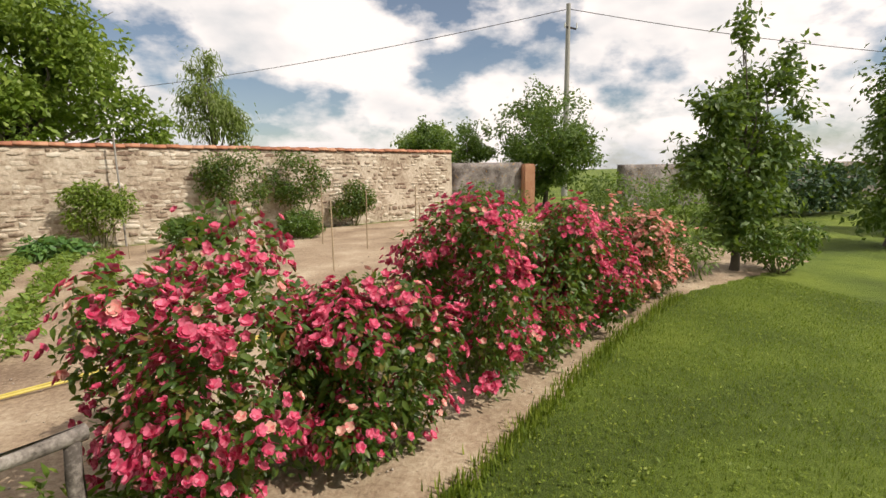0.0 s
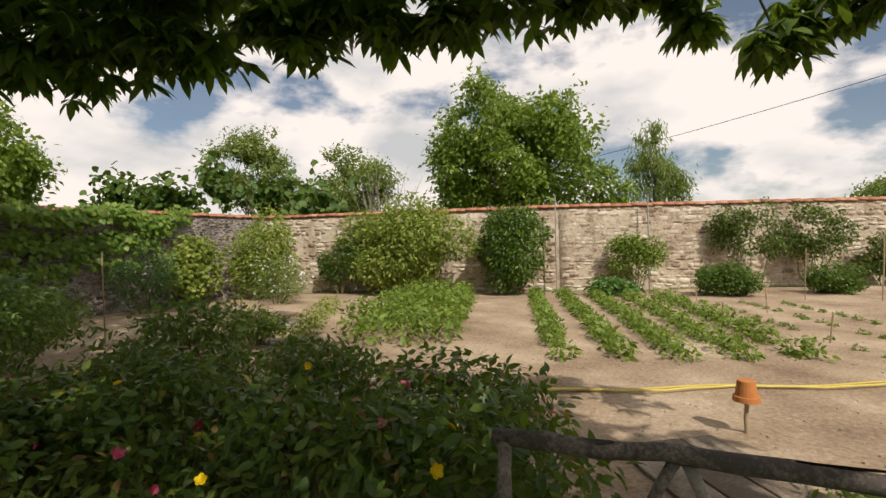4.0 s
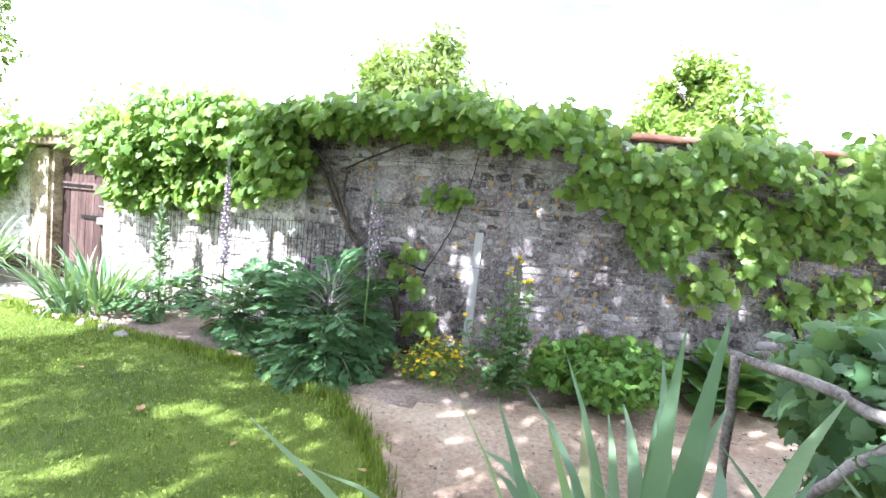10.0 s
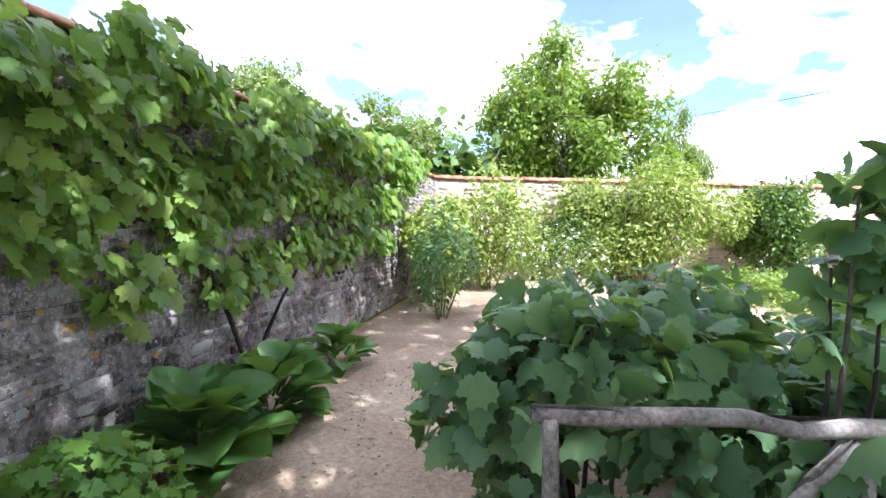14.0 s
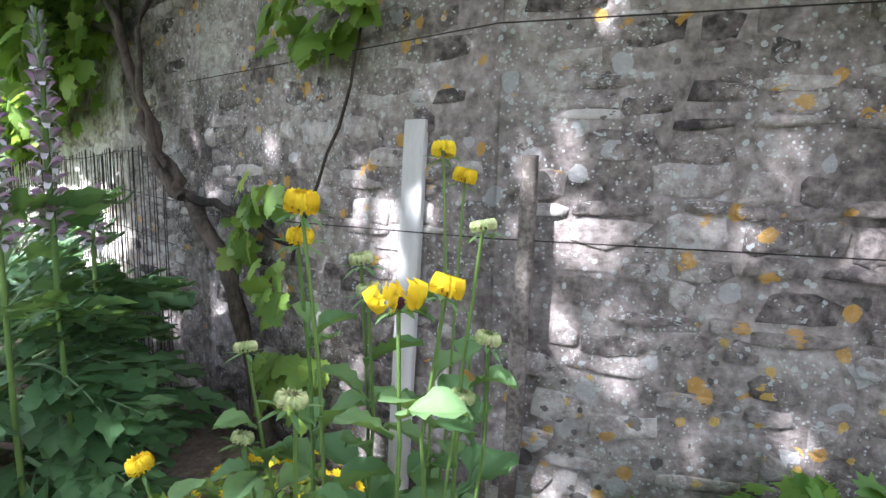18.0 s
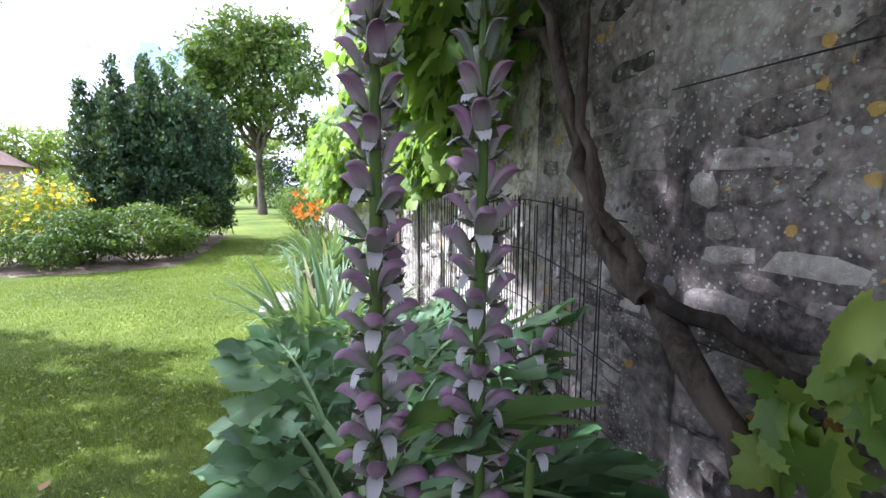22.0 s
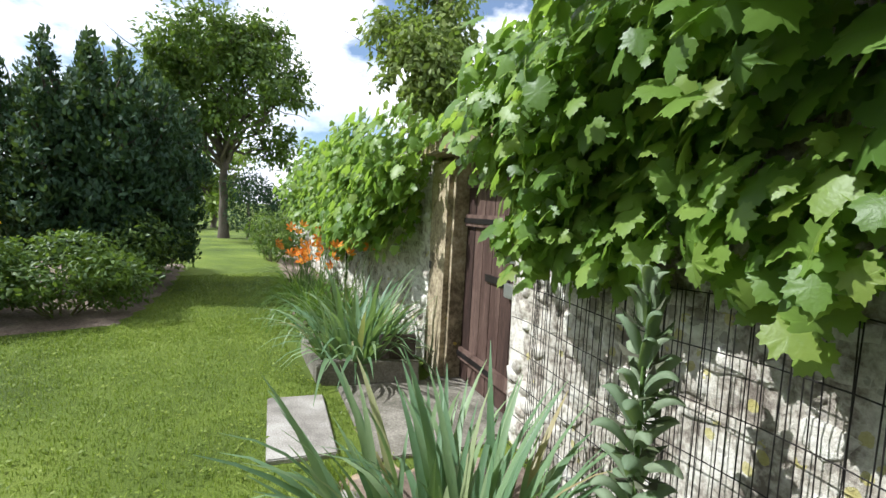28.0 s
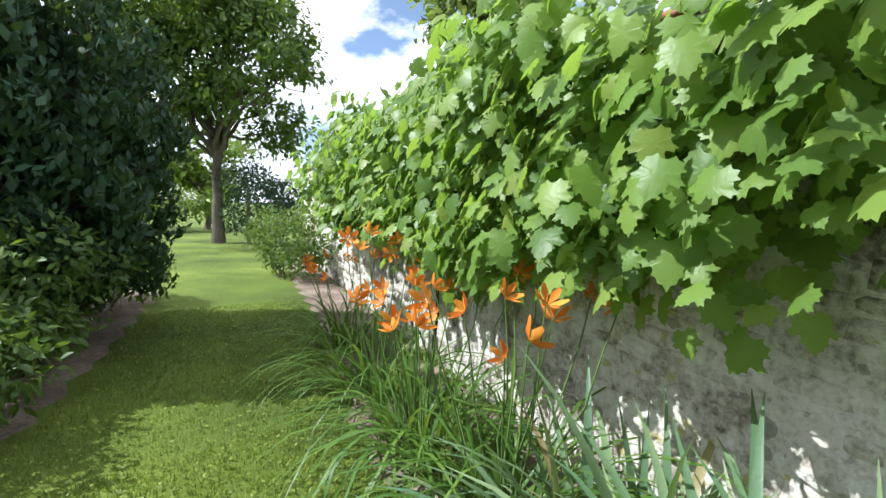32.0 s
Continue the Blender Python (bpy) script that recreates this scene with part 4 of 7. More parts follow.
hor = mesh_np("line_wire", *tube_arrays([(x * 0.25, -0.10 - 0.03 * math.sin(x * 0.85), 0.02 * math.sin(x)) for x in range(18)], [0.0027] * 18, 5), M_IRON)
for i in range(7):
    ob = new("line_wire", hor); ob.parent = mesh_fence
    ob.matrix_basis = pose(0.2, 0.0, 0.08 + i * 0.21)

# ---------------------------------------------------------------- grapevines


def along(poly, s):
    for a, b in zip(poly, poly[1:]):
        u, n, L = frame_of(a, b)
        if s <= L or b is poly[-1]:
            return np.array(a) + u * s, u, n
        s -= L


def grapevine(name, poly, blobs, n_leaf, size, label, stems, seed, single=150, near=None, grapes=4):
    """A vine on a wall: blobs are (s, out, z, half length, half depth, half height)."""
    rng = np.random.default_rng(seed)
    p0, u0, n0 = along(poly, 0)
    t = thing(name, (p0[0], p0[1], 0), label, "grapevine")
    wpos = lambda s, o, z: np.array([*(along(poly, s)[0] + along(poly, s)[2] * o - p0), z])
    lines = []
    for pts, r in stems:
        q = [wpos(*x) for x in pts]
        fine = []
        for a, b in zip(q, q[1:]):
            for k in range(4):
                fine.append(a + (b - a) * k / 4 + rng.normal(0, 0.012, 3))
        fine.append(q[-1])
        lines.append((fine, [r * (1 - 0.55 * i / len(fine)) for i in range(len(fine))]))
    for line in lines:
        part("stem", tubes_mesh("stem", [line], M_BARK, 9, 0.28), None, t)
    bl, ax = [], []
    P, O = cloud(rng, [(b[0], b[1], b[2], b[3], b[4], b[5]) for b in blobs], n_leaf, 0.25)
    P[:, 1] = np.maximum(P[:, 1], 0.05 + 0.06 * rng.random(len(P)))
    W, N = np.empty_like(P), np.empty_like(P)
    for i, (s, o, z) in enumerate(P):
        c, u, nn = along(poly, s)
        W[i] = (*(c + nn * o - p0), z)
        N[i] = (*(nn * (0.5 + 0.5 * rng.random()) + u * rng.normal(0, 0.45)), 0.45 + rng.normal(0, 0.35))
    A = np.column_stack([rng.normal(0, 0.45, len(P)), rng.normal(0, 0.45, len(P)), -0.8 + rng.normal(0, 0.35, len(P))])
    S = size * rng.uniform(0.55, 1.25, len(P))
    W[:, 2] = np.maximum(W[:, 2], 0.06)
    pick = np.zeros(len(P), bool)
    if near:
        c = np.where((P[:, 0] > near[0]) & (P[:, 0] < near[1]) & (P[:, 1] > near[2]))[0]
        pick[rng.permutation(c)[:single]] = True
    V, F = scatter(L_VINE, W[~pick], N[~pick], A[~pick], S[~pick])
    part("foliage", mesh_np("foliage", V, F, G_VINE), None, t, kind="stuff")
    kinds = []
    for k in range(4):
        o = [(x * (1 + 0.12 * rng.normal()), y + 0.04 * rng.normal()) for x, y in VINE_O]
        kinds.append(mesh_np("leaf", *fan_leaf(o, 0.06 + 0.06 * k, 0.1 + 0.12 * k), G_VINE))
    for i in np.where(pick)[0]:
        n = unit(N[i]); a = unit(A[i] - (A[i] @ n) * n); b = np.cross(a, n)
        ob = new("leaf", kinds[i % 4]); ob.parent = t
        ob.matrix_basis = Matrix([[b[j] * S[i], a[j] * S[i], n[j] * S[i], W[i][j]] for j in range(3)] + [[0, 0, 0, 1]])
    for k in range(grapes):
        i = rng.integers(len(P))
        q = np.array([[rng.normal(0, 0.016), rng.normal(0, 0.016), -0.09 * rng.random()] for _ in range(26)])
        bm = bmesh.new()
        for x in q:
            bmesh.ops.create_icosphere(bm, subdivisions=1, radius=0.0075, matrix=Matrix.Translation(x))
        ob = part("grape_cluster", bm, P_GRAPE, t, "small unripe green grape cluster")
        ob.matrix_basis = Matrix.Translation(W[i] + np.array([0.04, 0, -0.05]))
    return t


VN = [A3, A4]
rng = np.random.default_rng(21)
nb = [(s, 0.22 + 0.10 * rng.random(), 2.32 + 0.12 * rng.normal(), 0.5, 0.26, 0.27) for s in np.arange(0.0, 8.2, 0.5)]
nb += [(1.35 + 0.36 * i, 0.15, 1.80 + 0.1 * rng.normal(), 0.36, 0.16, 0.34) for i in range(18)]
nb += [(1.55 + 0.48 * i, 0.15, 1.28 + 0.13 * rng.normal(), 0.34, 0.13, 0.26) for i in range(12)]
nb += [(1.3, 0.12, 1.75, 0.35, 0.1, 0.18), (0.8, 0.2, 2.0, 0.4, 0.2, 0.2)]
vine_n = grapevine("grapevine", VN, nb, 3700, 0.15, "leafy grapevine trained along the lichen-grey wall",
                   [(((3.3, 0.06, 0.0), (3.0, 0.08, 0.7), (2.6, 0.1, 1.5), (1.6, 0.1, 2.1), (0.2, 0.1, 2.35)), 0.022), (((3.3, 0.06, 0.2), (4.3, 0.08, 1.2), (5.8, 0.12, 2.2)), 0.018)], 31, 220, (0.0, 4.2, 0.12))
VB = [D1, A2, A3]
LB = math.hypot(A2[0] - D1[0], A2[1] - D1[1])
rng = np.random.default_rng(22)
sb = [(s, 0.30 + 0.15 * rng.random(), 2.32 + 0.14 * rng.normal(), 0.5, 0.40, 0.42) for s in np.arange(0.55, LB - 1.0, 0.36)]
# unseen overhang above the corner, added to keep sun off the wall below
sb += [(s, 0.36, 2.55 + 0.05 * rng.normal(), 0.4, 0.42, 0.16) for s in np.arange(LB - 1.0, LB + 1.4, 0.25)]
sb += [(0.9, 0.35, 1.6, 0.35, 0.25, 0.35)]
sb += [(s, 0.2, 1.65 + 0.1 * rng.normal(), 0.35, 0.22, 0.3) for s in np.arange(0.9, 3.3, 0.4)]
sb += [(LB + 0.95, 0.14, 1.78, 0.3, 0.10, 0.14), (LB + 0.6, 0.12, 1.17, 0.15, 0.06, 0.11), (LB + 0.65, 0.12, 0.8, 0.15, 0.06, 0.13), (LB + 0.42, 0.1, 0.98, 0.1, 0.05, 0.08), (LB + 0.75, 0.1, 0.45, 0.2, 0.08, 0.16)]
vine_b = grapevine("grapevine", VB, sb, 7200, 0.13, "old grapevine with a twisted dark trunk on the sunlit wall",
                   [(((LB + 0.6, 0.08, 0.0), (LB + 0.45, 0.10, 0.55), (LB + 0.3, 0.10, 0.88), (LB + 0.02, 0.1, 1.13), (LB - 0.19, 0.1, 1.30), (LB - 0.34, 0.11, 1.53), (LB - 0.6, 0.12, 1.97), (LB - 1.6, 0.15, 2.3), (1.0, 0.15, 2.25)), 0.036),
                    (((LB + 0.02, 0.12, 1.13), (LB - 0.17, 0.15, 1.27), (LB - 0.30, 0.15, 1.55), (LB - 0.46, 0.15, 1.95), (LB - 0.9, 0.2, 2.35)), 0.028),
                    (((LB - 0.12, 0.14, 1.25), (LB - 0.24, 0.16, 1.6), (LB - 0.28, 0.14, 2.0), (LB + 0.6, 0.12, 2.35)), 0.018),
                    (((LB - 0.02, 0.08, 1.12), (LB + 0.2, 0.08, 1.10), (LB + 0.45, 0.08, 1.04), (LB + 0.75, 0.07, 0.96)), 0.022),
                    (((LB + 0.7, 0.07, 0.9), (LB + 0.95, 0.07, 1.3), (LB + 1.12, 0.07, 1.75), (LB + 1.25, 0.07, 2.3)), 0.007)], 32, 260, (0.6, LB + 1.5, 0.2), 8)
VS = [A0, A1]
LS = math.hypot(A1[0] - A0[0], A1[1] - A0[1])
rng = np.random.default_rng(23)
pb = [(LS - 0.1 - s, 0.35 + 0.12 * rng.normal(), 2.05 + 0.14 * rng.normal(), 0.55, 0.44, 0.58) for s in np.arange(0.1, 7.5, 0.42)]
pb += [(LS - 0.4 - s, 0.45, 1.45 + 0.12 * rng.normal(), 0.45, 0.34, 0.36) for s in np.arange(0.6, 6.5, 0.5)]
pb += [(LS + 0.25, 0.15, 2.3, 0.35, 0.25, 0.2)]
vine_s = grapevine("grapevine", VS, pb, 7600, 0.138, "dense sunlit grapevine overhanging the border wall",
                   [(((LS - 3.6, 0.1, 0.0), (LS - 3.5, 0.12, 1.0), (LS - 3.0, 0.2, 2.0), (LS - 0.6, 0.2, 2.2)), 0.016)], 33, 290, (LS - 4.5, LS + 0.4, 0.45), 4)
over = grapevine("grapevine", [D0, D1], [(0.2, 0.22, 2.33, 0.4, 0.2, 0.09), (0.75, 0.22, 2.33, 0.4, 0.2, 0.08), (1.1, 0.2, 2.35, 0.3, 0.2, 0.1)], 190, 0.12,
                 "thin grapevine shoots creeping over the lintel", [(((-0.3, 0.1, 2.30), (0.5, 0.12, 2.31), (1.3, 0.1, 2.32)), 0.012)], 34, 0, None, 0)

# ---------------------------------------------------------------- plants by the vine wall


def strip(L, w, bend, fold=0.25, k=6, tipw=0.05, twist=0.0):
    """A long blade rising along +z and bending towards +y."""
    V, F = [], []
    for i in range(k + 1):
        t = i / k
        a = bend * t * t
        y, z = L * t * math.sin(a) * 0.9, L * t * math.cos(a * 0.9)
        ww = w * (tipw + (1 - tipw) * (1 - t ** 2.2)) * (0.55 + 0.45 * min(1, t * 3))
        tw = twist * t
        V += [(-ww * math.cos(tw), y - fold * ww - ww * math.sin(tw), z), (0, y, z), (ww * math.cos(tw), y - fold * ww + ww * math.sin(tw), z)]
    for i in range(k):
        o = i * 3
        F += [(o, o + 1, o + 4, o + 3), (o + 1, o + 2, o + 5, o + 4)]
    return np.array(V), np.array(F)


def blade_clump(name, loc, n, L, w, spread, label, mat, seed, category, bends=(0.2, 0.9), tilt=(2, 38), rest=0):
    rng = np.random.default_rng(seed)
    t = thing(name, loc, label, category)
    kinds = [mesh_np("blade", *strip(L * q, w, b, 0.2, 7, 0.05, rng.uniform(-0.4, 0.4)), mat, smooth=True) for q, b in ((1.0, bends[0]), (0.9, (bends[0] + bends[1]) / 2), (0.8, bends[1]), (1.05, bends[0] * 1.5), (0.7, bends[1] * 1.3))]
    for i in range(n):
        ob = new("blade", kinds[rng.integers(5)]); ob.parent = t
        r, a = spread * math.sqrt(rng.random()), rng.uniform(0, 360)
        ob.matrix_basis = pose(r * math.cos(radians(a)), r * math.sin(radians(a)), -0.01, 0, 0, a - 90 + rng.uniform(-50, 50)) @ pose(0, 0, 0, -rng.uniform(*tilt), rng.uniform(-6, 6), 0) @ Matrix.Scale(rng.uniform(0.65, 1.1), 4)
    return t


iris_big = blade_clump("iris_clump", (3.98, 0.20, 0), 84, 1.28, 0.050, 0.24, "large clump of grey-green sword-shaped iris leaves in the bed", G_IRIS, 1, "iris", (0.12, 0.75), (2, 52))
iris_door = blade_clump("iris_clump", (-0.74, -4.60, 0), 180, 0.92, 0.028, 0.40, "sunlit clump of iris leaves near the garden door", G_IRIS, 2, "iris", (0.15, 0.6), (2, 42))
iris_pl = blade_clump("iris_clump", (-1.88, -7.20, 0.05), 150, 0.98, 0.030, 0.34, "clump of iris leaves in the edged bed by the pier", G_IRIS, 3, "iris", (0.2, 0.8), (2, 44))
iris_pl2 = blade_clump("iris_clump", (-2.30, -7.85, 0), 95, 0.82, 0.027, 0.30, "clump of iris leaves along the border", G_IRIS, 4, "iris", (0.2, 0.8), (2, 40))
iris_m = blade_clump("iris_clump", (4.35, 0.75, 0), 60, 1.15, 0.040, 0.30, "iris leaves among the currant bushes", G_IRIS, 5, "iris", (0.25, 1.1), (4, 48))


def day_lily(loc, n, heads, seed, tall=0.95):
    t = blade_clump("day_lily", loc, n, 0.95, 0.013, 0.28, "day lily clump with open orange trumpet flowers", G_LILY, seed, "day lily", (0.8, 1.9), (4, 40))
    rng = np.random.default_rng(seed + 9)
    head = mesh_np("flower", *B_LILY, P_ORANGE)
    lines = []
    for i in range(heads):
        a, r = rng.uniform(0, 6.28), rng.uniform(0.15, 0.50)
        tip = np.array([r * math.cos(a), r * math.sin(a), tall * rng.uniform(0.75, 1.12)])
        lines.append((bent((tip[0] * 0.25, tip[1] * 0.25, 0), tip, 5, 0.012, rng), [0.006, 0.006, 0.005, 0.005, 0.004, 0.003]))
        ob = new("flower", head); ob.parent = t
        ob.matrix_basis = Matrix.Translation(tip) @ Euler((rng.uniform(0.5, 1.5), 0, rng.uniform(0, 6.28))).to_matrix().to_4x4() @ Matrix.Scale(rng.uniform(0.06, 0.08), 4)
    for line in lines:
        part("stalk", tubes_mesh("stalk", [line], P_STEM, 5), None, t)
    return t


day_lily((-2.36, -8.45, 0), 150, 13, 41, 1.12)
day_lily((-2.48, -9.2, 0), 150, 13, 42, 1.1)
day_lily((-2.72, -10.05, 0), 130, 11, 43, 1.15)
day_lily((-3.2, -11.3, 0), 100, 8, 44)


def acanthus_leaf(L, w, arch, seed):
    """A long leaf cut into toothed lobes on both sides of a pale midrib, arching over, from a stalk along +y."""
    rng = np.random.default_rng(seed)
    V, F, M = [], [], []
    spine = lambda t: (L * t * (1 - 0.10 * t * t), L * arch * (t - 1.3 * t * t))
    for i in range(17):
        t = i / 16
        y, z = spine(t)
        r = L * (0.016 * (1 - t) + 0.004)
        V += [(-r, y, z), (0, y, z - r * 0.8), (r, y, z)]
    for i in range(16):
        for j in range(2):
            o = i * 3 + j
            F += [(o, o + 1, o + 4), (o, o + 4, o + 3)]; M += [1, 1]
    lobes = 6
    for i in range(lobes):
        t0 = 0.20 + 0.76 * i / lobes
        t1 = t0 + 0.86 / lobes
        env = math.sin(math.pi * (0.18 + 0.74 * (i + 0.5) / lobes)) ** 0.8
        for sx in (-1, 1):
            reach = w * env * rng.uniform(0.85, 1.1)
            ang = radians(62 - 42 * i / lobes)
            dx, dy = math.sin(ang), math.cos(ang)
            (y0, z0), (y1, z1) = spine(t0), spine(min(1, t1))
            lift = rng.uniform(-0.22, 0.30)
            side = L * 0.104
            pts = [(0.0, 0.0, -1), (0.25, 0.5, -1), (0.42, 1.05, -1), (0.60, 0.70, -1), (0.74, 0.92, -1), (0.84, 0.45, -1), (1.0, 0.0, 0), (0.86, 0.42, 1), (0.74, 0.85, 1), (0.62, 0.62, 1), (0.44, 1.0, 1), (0.25, 0.55, 1), (0.0, 0.0, 1)]
            ym, zm = (y0 + y1) / 2, (z0 + z1) / 2
            o = len(V)
            V.append((sx * reach * 0.42 * dx, ym + reach * 0.42 * dy, zm + reach * 0.42 * lift - 0.03 * L))
            for q, b, sd in pts:
                bx, by = (0, y0 if sd < 0 else y1) if q == 0 else (0, ym)
                k = side * b * sd
                V.append((sx * (reach * q * dx - k * dy * 0.6), by + reach * q * dy + k * dx, (zm if q else (z0 if sd < 0 else z1)) + reach * q * lift - 0.20 * reach * q * q + rng.normal(0, 0.010 * L)))
            for k in range(len(pts) - 1):
                F.append((o, o + 1 + k, o + 2 + k) if sx < 0 else (o, o + 2 + k, o + 1 + k)); M.append(0)
    return np.array(V), np.array(F), M


def leaf_rosette(t, kinds, n, rng, r, zc, size, tilt=(-10, 60), name="leaf", east=9.0):
    """Leaves that reach further east than the given line, over the path, lie low."""
    for i in range(n):
        q = (i + 0.5) / n
        a = rng.uniform(0, 360)
        h = zc * q * rng.uniform(0.7, 1.1)
        ob = new(name, kinds[rng.integers(len(kinds))]); ob.parent = t
        rr = r * (1 - 0.7 * q) * rng.uniform(0.1, 0.6)
        el = tilt[0] + (tilt[1] - tilt[0]) * q + rng.uniform(-14, 14)
        if -(rr + 0.45) * math.sin(radians(a)) > east:
            h, el = h * 0.55, min(el, 4.0)
        ob.matrix_basis = pose(-rr * math.sin(radians(a)), rr * math.cos(radians(a)), h, 0, 0, a) @ pose(0, 0, 0, el, rng.uniform(-18, 18), 0) @ Matrix.Scale(size * rng.uniform(0.7, 1.15), 4)


def acanthus_flower(hood, lip):
    """A curved hood over a white three-lobed lip, held by two spiny bracts, pointing along +y; lip=0 for a closed bud."""
    V, F, M = [], [], []
    k, m = 10, 9
    for i in range(k + 1):
        t = i / k
        w = 0.27 * math.sin(math.pi * (0.16 + 0.82 * t)) ** 0.8 * (1.0 if lip else 0.8)
        y, z = 1.18 * math.sin(1.30 * t), 0.34 * math.sin(2.7 * t) + 0.10 * t
        for j in range(m):
            a = math.pi * 1.25 * (j / (m - 1) - 0.5)
            V.append((w * math.sin(a), y - 0.10 * w * math.cos(a), z + w * 0.75 * math.cos(a) - 0.14))
    for i in range(k):
        for j in range(m - 1):
            o = i * m + j
            F += [(o, o + 1, o + m + 1), (o, o + m + 1, o + m)]; M += [0, 0]
    if lip:
        o = len(V)
        for i in range(6):
            t = i / 5
            for j in range(7):
                x = (j / 6 - 0.5) * (0.14 + 0.30 * math.sin(math.pi * (0.1 + 0.72 * t)))
                frill = 0.10 * abs(math.sin(j * math.pi / 2)) * t
                V.append((x, 0.15 + 0.58 * t - 0.25 * t * t, -0.08 - 0.46 * t * t - frill + 0.5 * x * x))
        for i in range(5):
            for j in range(6):
                q = o + i * 7 + j
                F += [(q, q + 7, q + 8), (q, q + 8, q + 1)]; M += [1, 1]
    for sx in (-1, 1):
        o = len(V)
        V += [(sx * 0.05, -0.12, -0.16), (sx * 0.30 - 0.10, 0.20, -0.30), (sx * 0.30 + 0.10, 0.20, -0.30), (sx * 0.28, 0.62, -0.22 - 0.14 * (sx == 0)), (sx * 0.2, 0.18, -0.20)]
        F += [(o, o + 2, o + 4), (o, o + 4, o + 1), (o + 1, o + 4, o + 3), (o + 4, o + 2, o + 3)]; M += [2] * 4
    return mesh_np("flower", V, F, [hood, P_WHITE, P_BRACT], M, smooth=True)


def acanthus(loc, n, r, h, spikes, seed, label, big=0.043, hood=None, gap=0.044):
    """Spikes are (x, y, height, first flower) in the world."""
    rng = np.random.default_rng(seed)
    t = thing("acanthus", loc, label, "acanthus")
    kinds = []
    for a, q in ((0.25, 1), (0.45, 2), (0.1, 3), (0.6, 4), (0.35, 5)):
        V, F, M = acanthus_leaf(0.52, 0.20, a, q)
        kinds.append(mesh_np("leaf", V, F, [G_ACAN, P_RIB], M))
    leaf_rosette(t, kinds, n, rng, r, h, 1.0, (-48, 34), east=0.66 - loc[0])
    flower, bud = acanthus_flower(hood or P_MAUVE, hood is None), acanthus_flower(hood or P_BUDHOOD, 0)
    for wx, wy, h, z0 in spikes:
        sx, sy = wx - loc[0], wy - loc[1]
        sp = part("flower_spike", tubes_mesh("flower_spike", [(bent((sx, sy, 0), (sx, sy, h), 8, 0.003, rng), [0.009, 0.009, 0.0085, 0.008, 0.008, 0.008, 0.0075, 0.006, 0.003])], P_STEM, 9), None, t, "tall green stem set with mauve and white flowers")
        rows = int((h - z0) / gap)
        for i in range(rows):
            q = i / rows
            for k in range(4):
                z = z0 + (h - z0) * (q + 0.15 * k / rows)
                a = i * 47 + k * 90 + rng.uniform(-14, 14)
                s = big * (1 - 0.35 * q ** 2.6) * rng.uniform(0.85, 1.12)
                ob = new("flower", flower if q < 0.76 else bud); ob.parent = sp
                ob.matrix_basis = Matrix.Translation((sx, sy, z)) @ pose(0, 0, 0, 0, 0, a) @ pose(0, 0.008, 0, 8 + 56 * q ** 1.5 + rng.uniform(-8, 8), rng.uniform(-12, 12), 0) @ Matrix.Scale(s, 4)
    return t


acanthus((0.52, -1.46, 0), 175, 0.74, 0.92, [(0.69, -1.07, 1.76, 1.02), (0.58, -1.02, 1.68, 1.04), (0.37, -1.12, 1.18, 0.98)], 51, "big acanthus plant with glossy lobed leaves and mauve hooded flower spikes")
acanthus((-0.18, -2.55, 0), 90, 0.60, 0.66, [(-0.34, -2.87, 2.05, 0.80)], 52, "spreading acanthus plant with one tall mauve flower spike", 0.055)
acanthus((-0.80, -3.80, 0), 30, 0.34, 0.45, [(-0.89, -3.91, 1.42, 0.55)], 53, "small acanthus plant with a fading grey-green flower stalk", 0.135, G_STALK, 0.095)


def broad_leaf(L, w, arch, seed):
    rng = np.random.default_rng(seed)
    k = 10
    V, F = [], []
    for i in range(k + 1):
        t = i / k
        ww = w * (math.sin(math.pi * max(0, (t - 0.25) / 0.75)) ** 0.75 if t > 0.26 else 0.03) + 0.006
        y, z = L * t, L * arch * (t - 1.1 * t * t)
        V += [(-ww, y, z + 0.25 * ww + 0.01 * rng.normal()), (-ww * 0.5, y, z + 0.05 * ww), (0, y, z - 0.02), (ww * 0.5, y, z + 0.05 * ww), (ww, y, z + 0.25 * ww + 0.01 * rng.normal())]
    for i in range(k):
        for j in range(4):
            o = i * 5 + j
            F.append((o, o + 1, o + 6, o + 5))
    return np.array(V), np.array(F)


def broad_plant(name, loc, n, size, label, seed, mat=G_HOSTA, r=0.3, zc=0.3, tilt=(0, 55), wide=0.16, category="plant"):
    rng = np.random.default_rng(seed)
    t = thing(name, loc, label, category)
    kinds = [mesh_np("leaf", *broad_leaf(0.5, wide, a, s), mat, smooth=True) for a, s in ((0.5, 1), (0.75, 2), (0.3, 3))]
    leaf_rosette(t, kinds, n, rng, r, zc, size, tilt)
    return t


broad_plant("broad_leaf_plant", (0.68, 2.32, 0), 40, 1.0, "clump of big glossy green pointed leaves at the wall's foot", 61)
broad_plant("broad_leaf_plant", (0.78, 3.0, 0), 42, 0.8, "clump of broad green leaves at the wall's foot", 62)
broad_plant("broad_leaf_plant", (0.75, 4.3, 0), 36, 0.6, "small clump of broad green leaves by the path", 63)
shrub("hardy_geranium", (0.84, 1.15, 0), (0.56, 0.62, 0.34), "low mound of fresh green lobed geranium leaves", G_GER, 1500, 0.09, L_GER, 11, 64, category="geranium", zc=0.30)
shrub("hardy_geranium", (0.55, 0.75, 0), (0.34, 0.34, 0.24), "low mound of fresh green lobed leaves", G_GER, 420, 0.08, L_GER, 6, 65, category="geranium", zc=0.18)
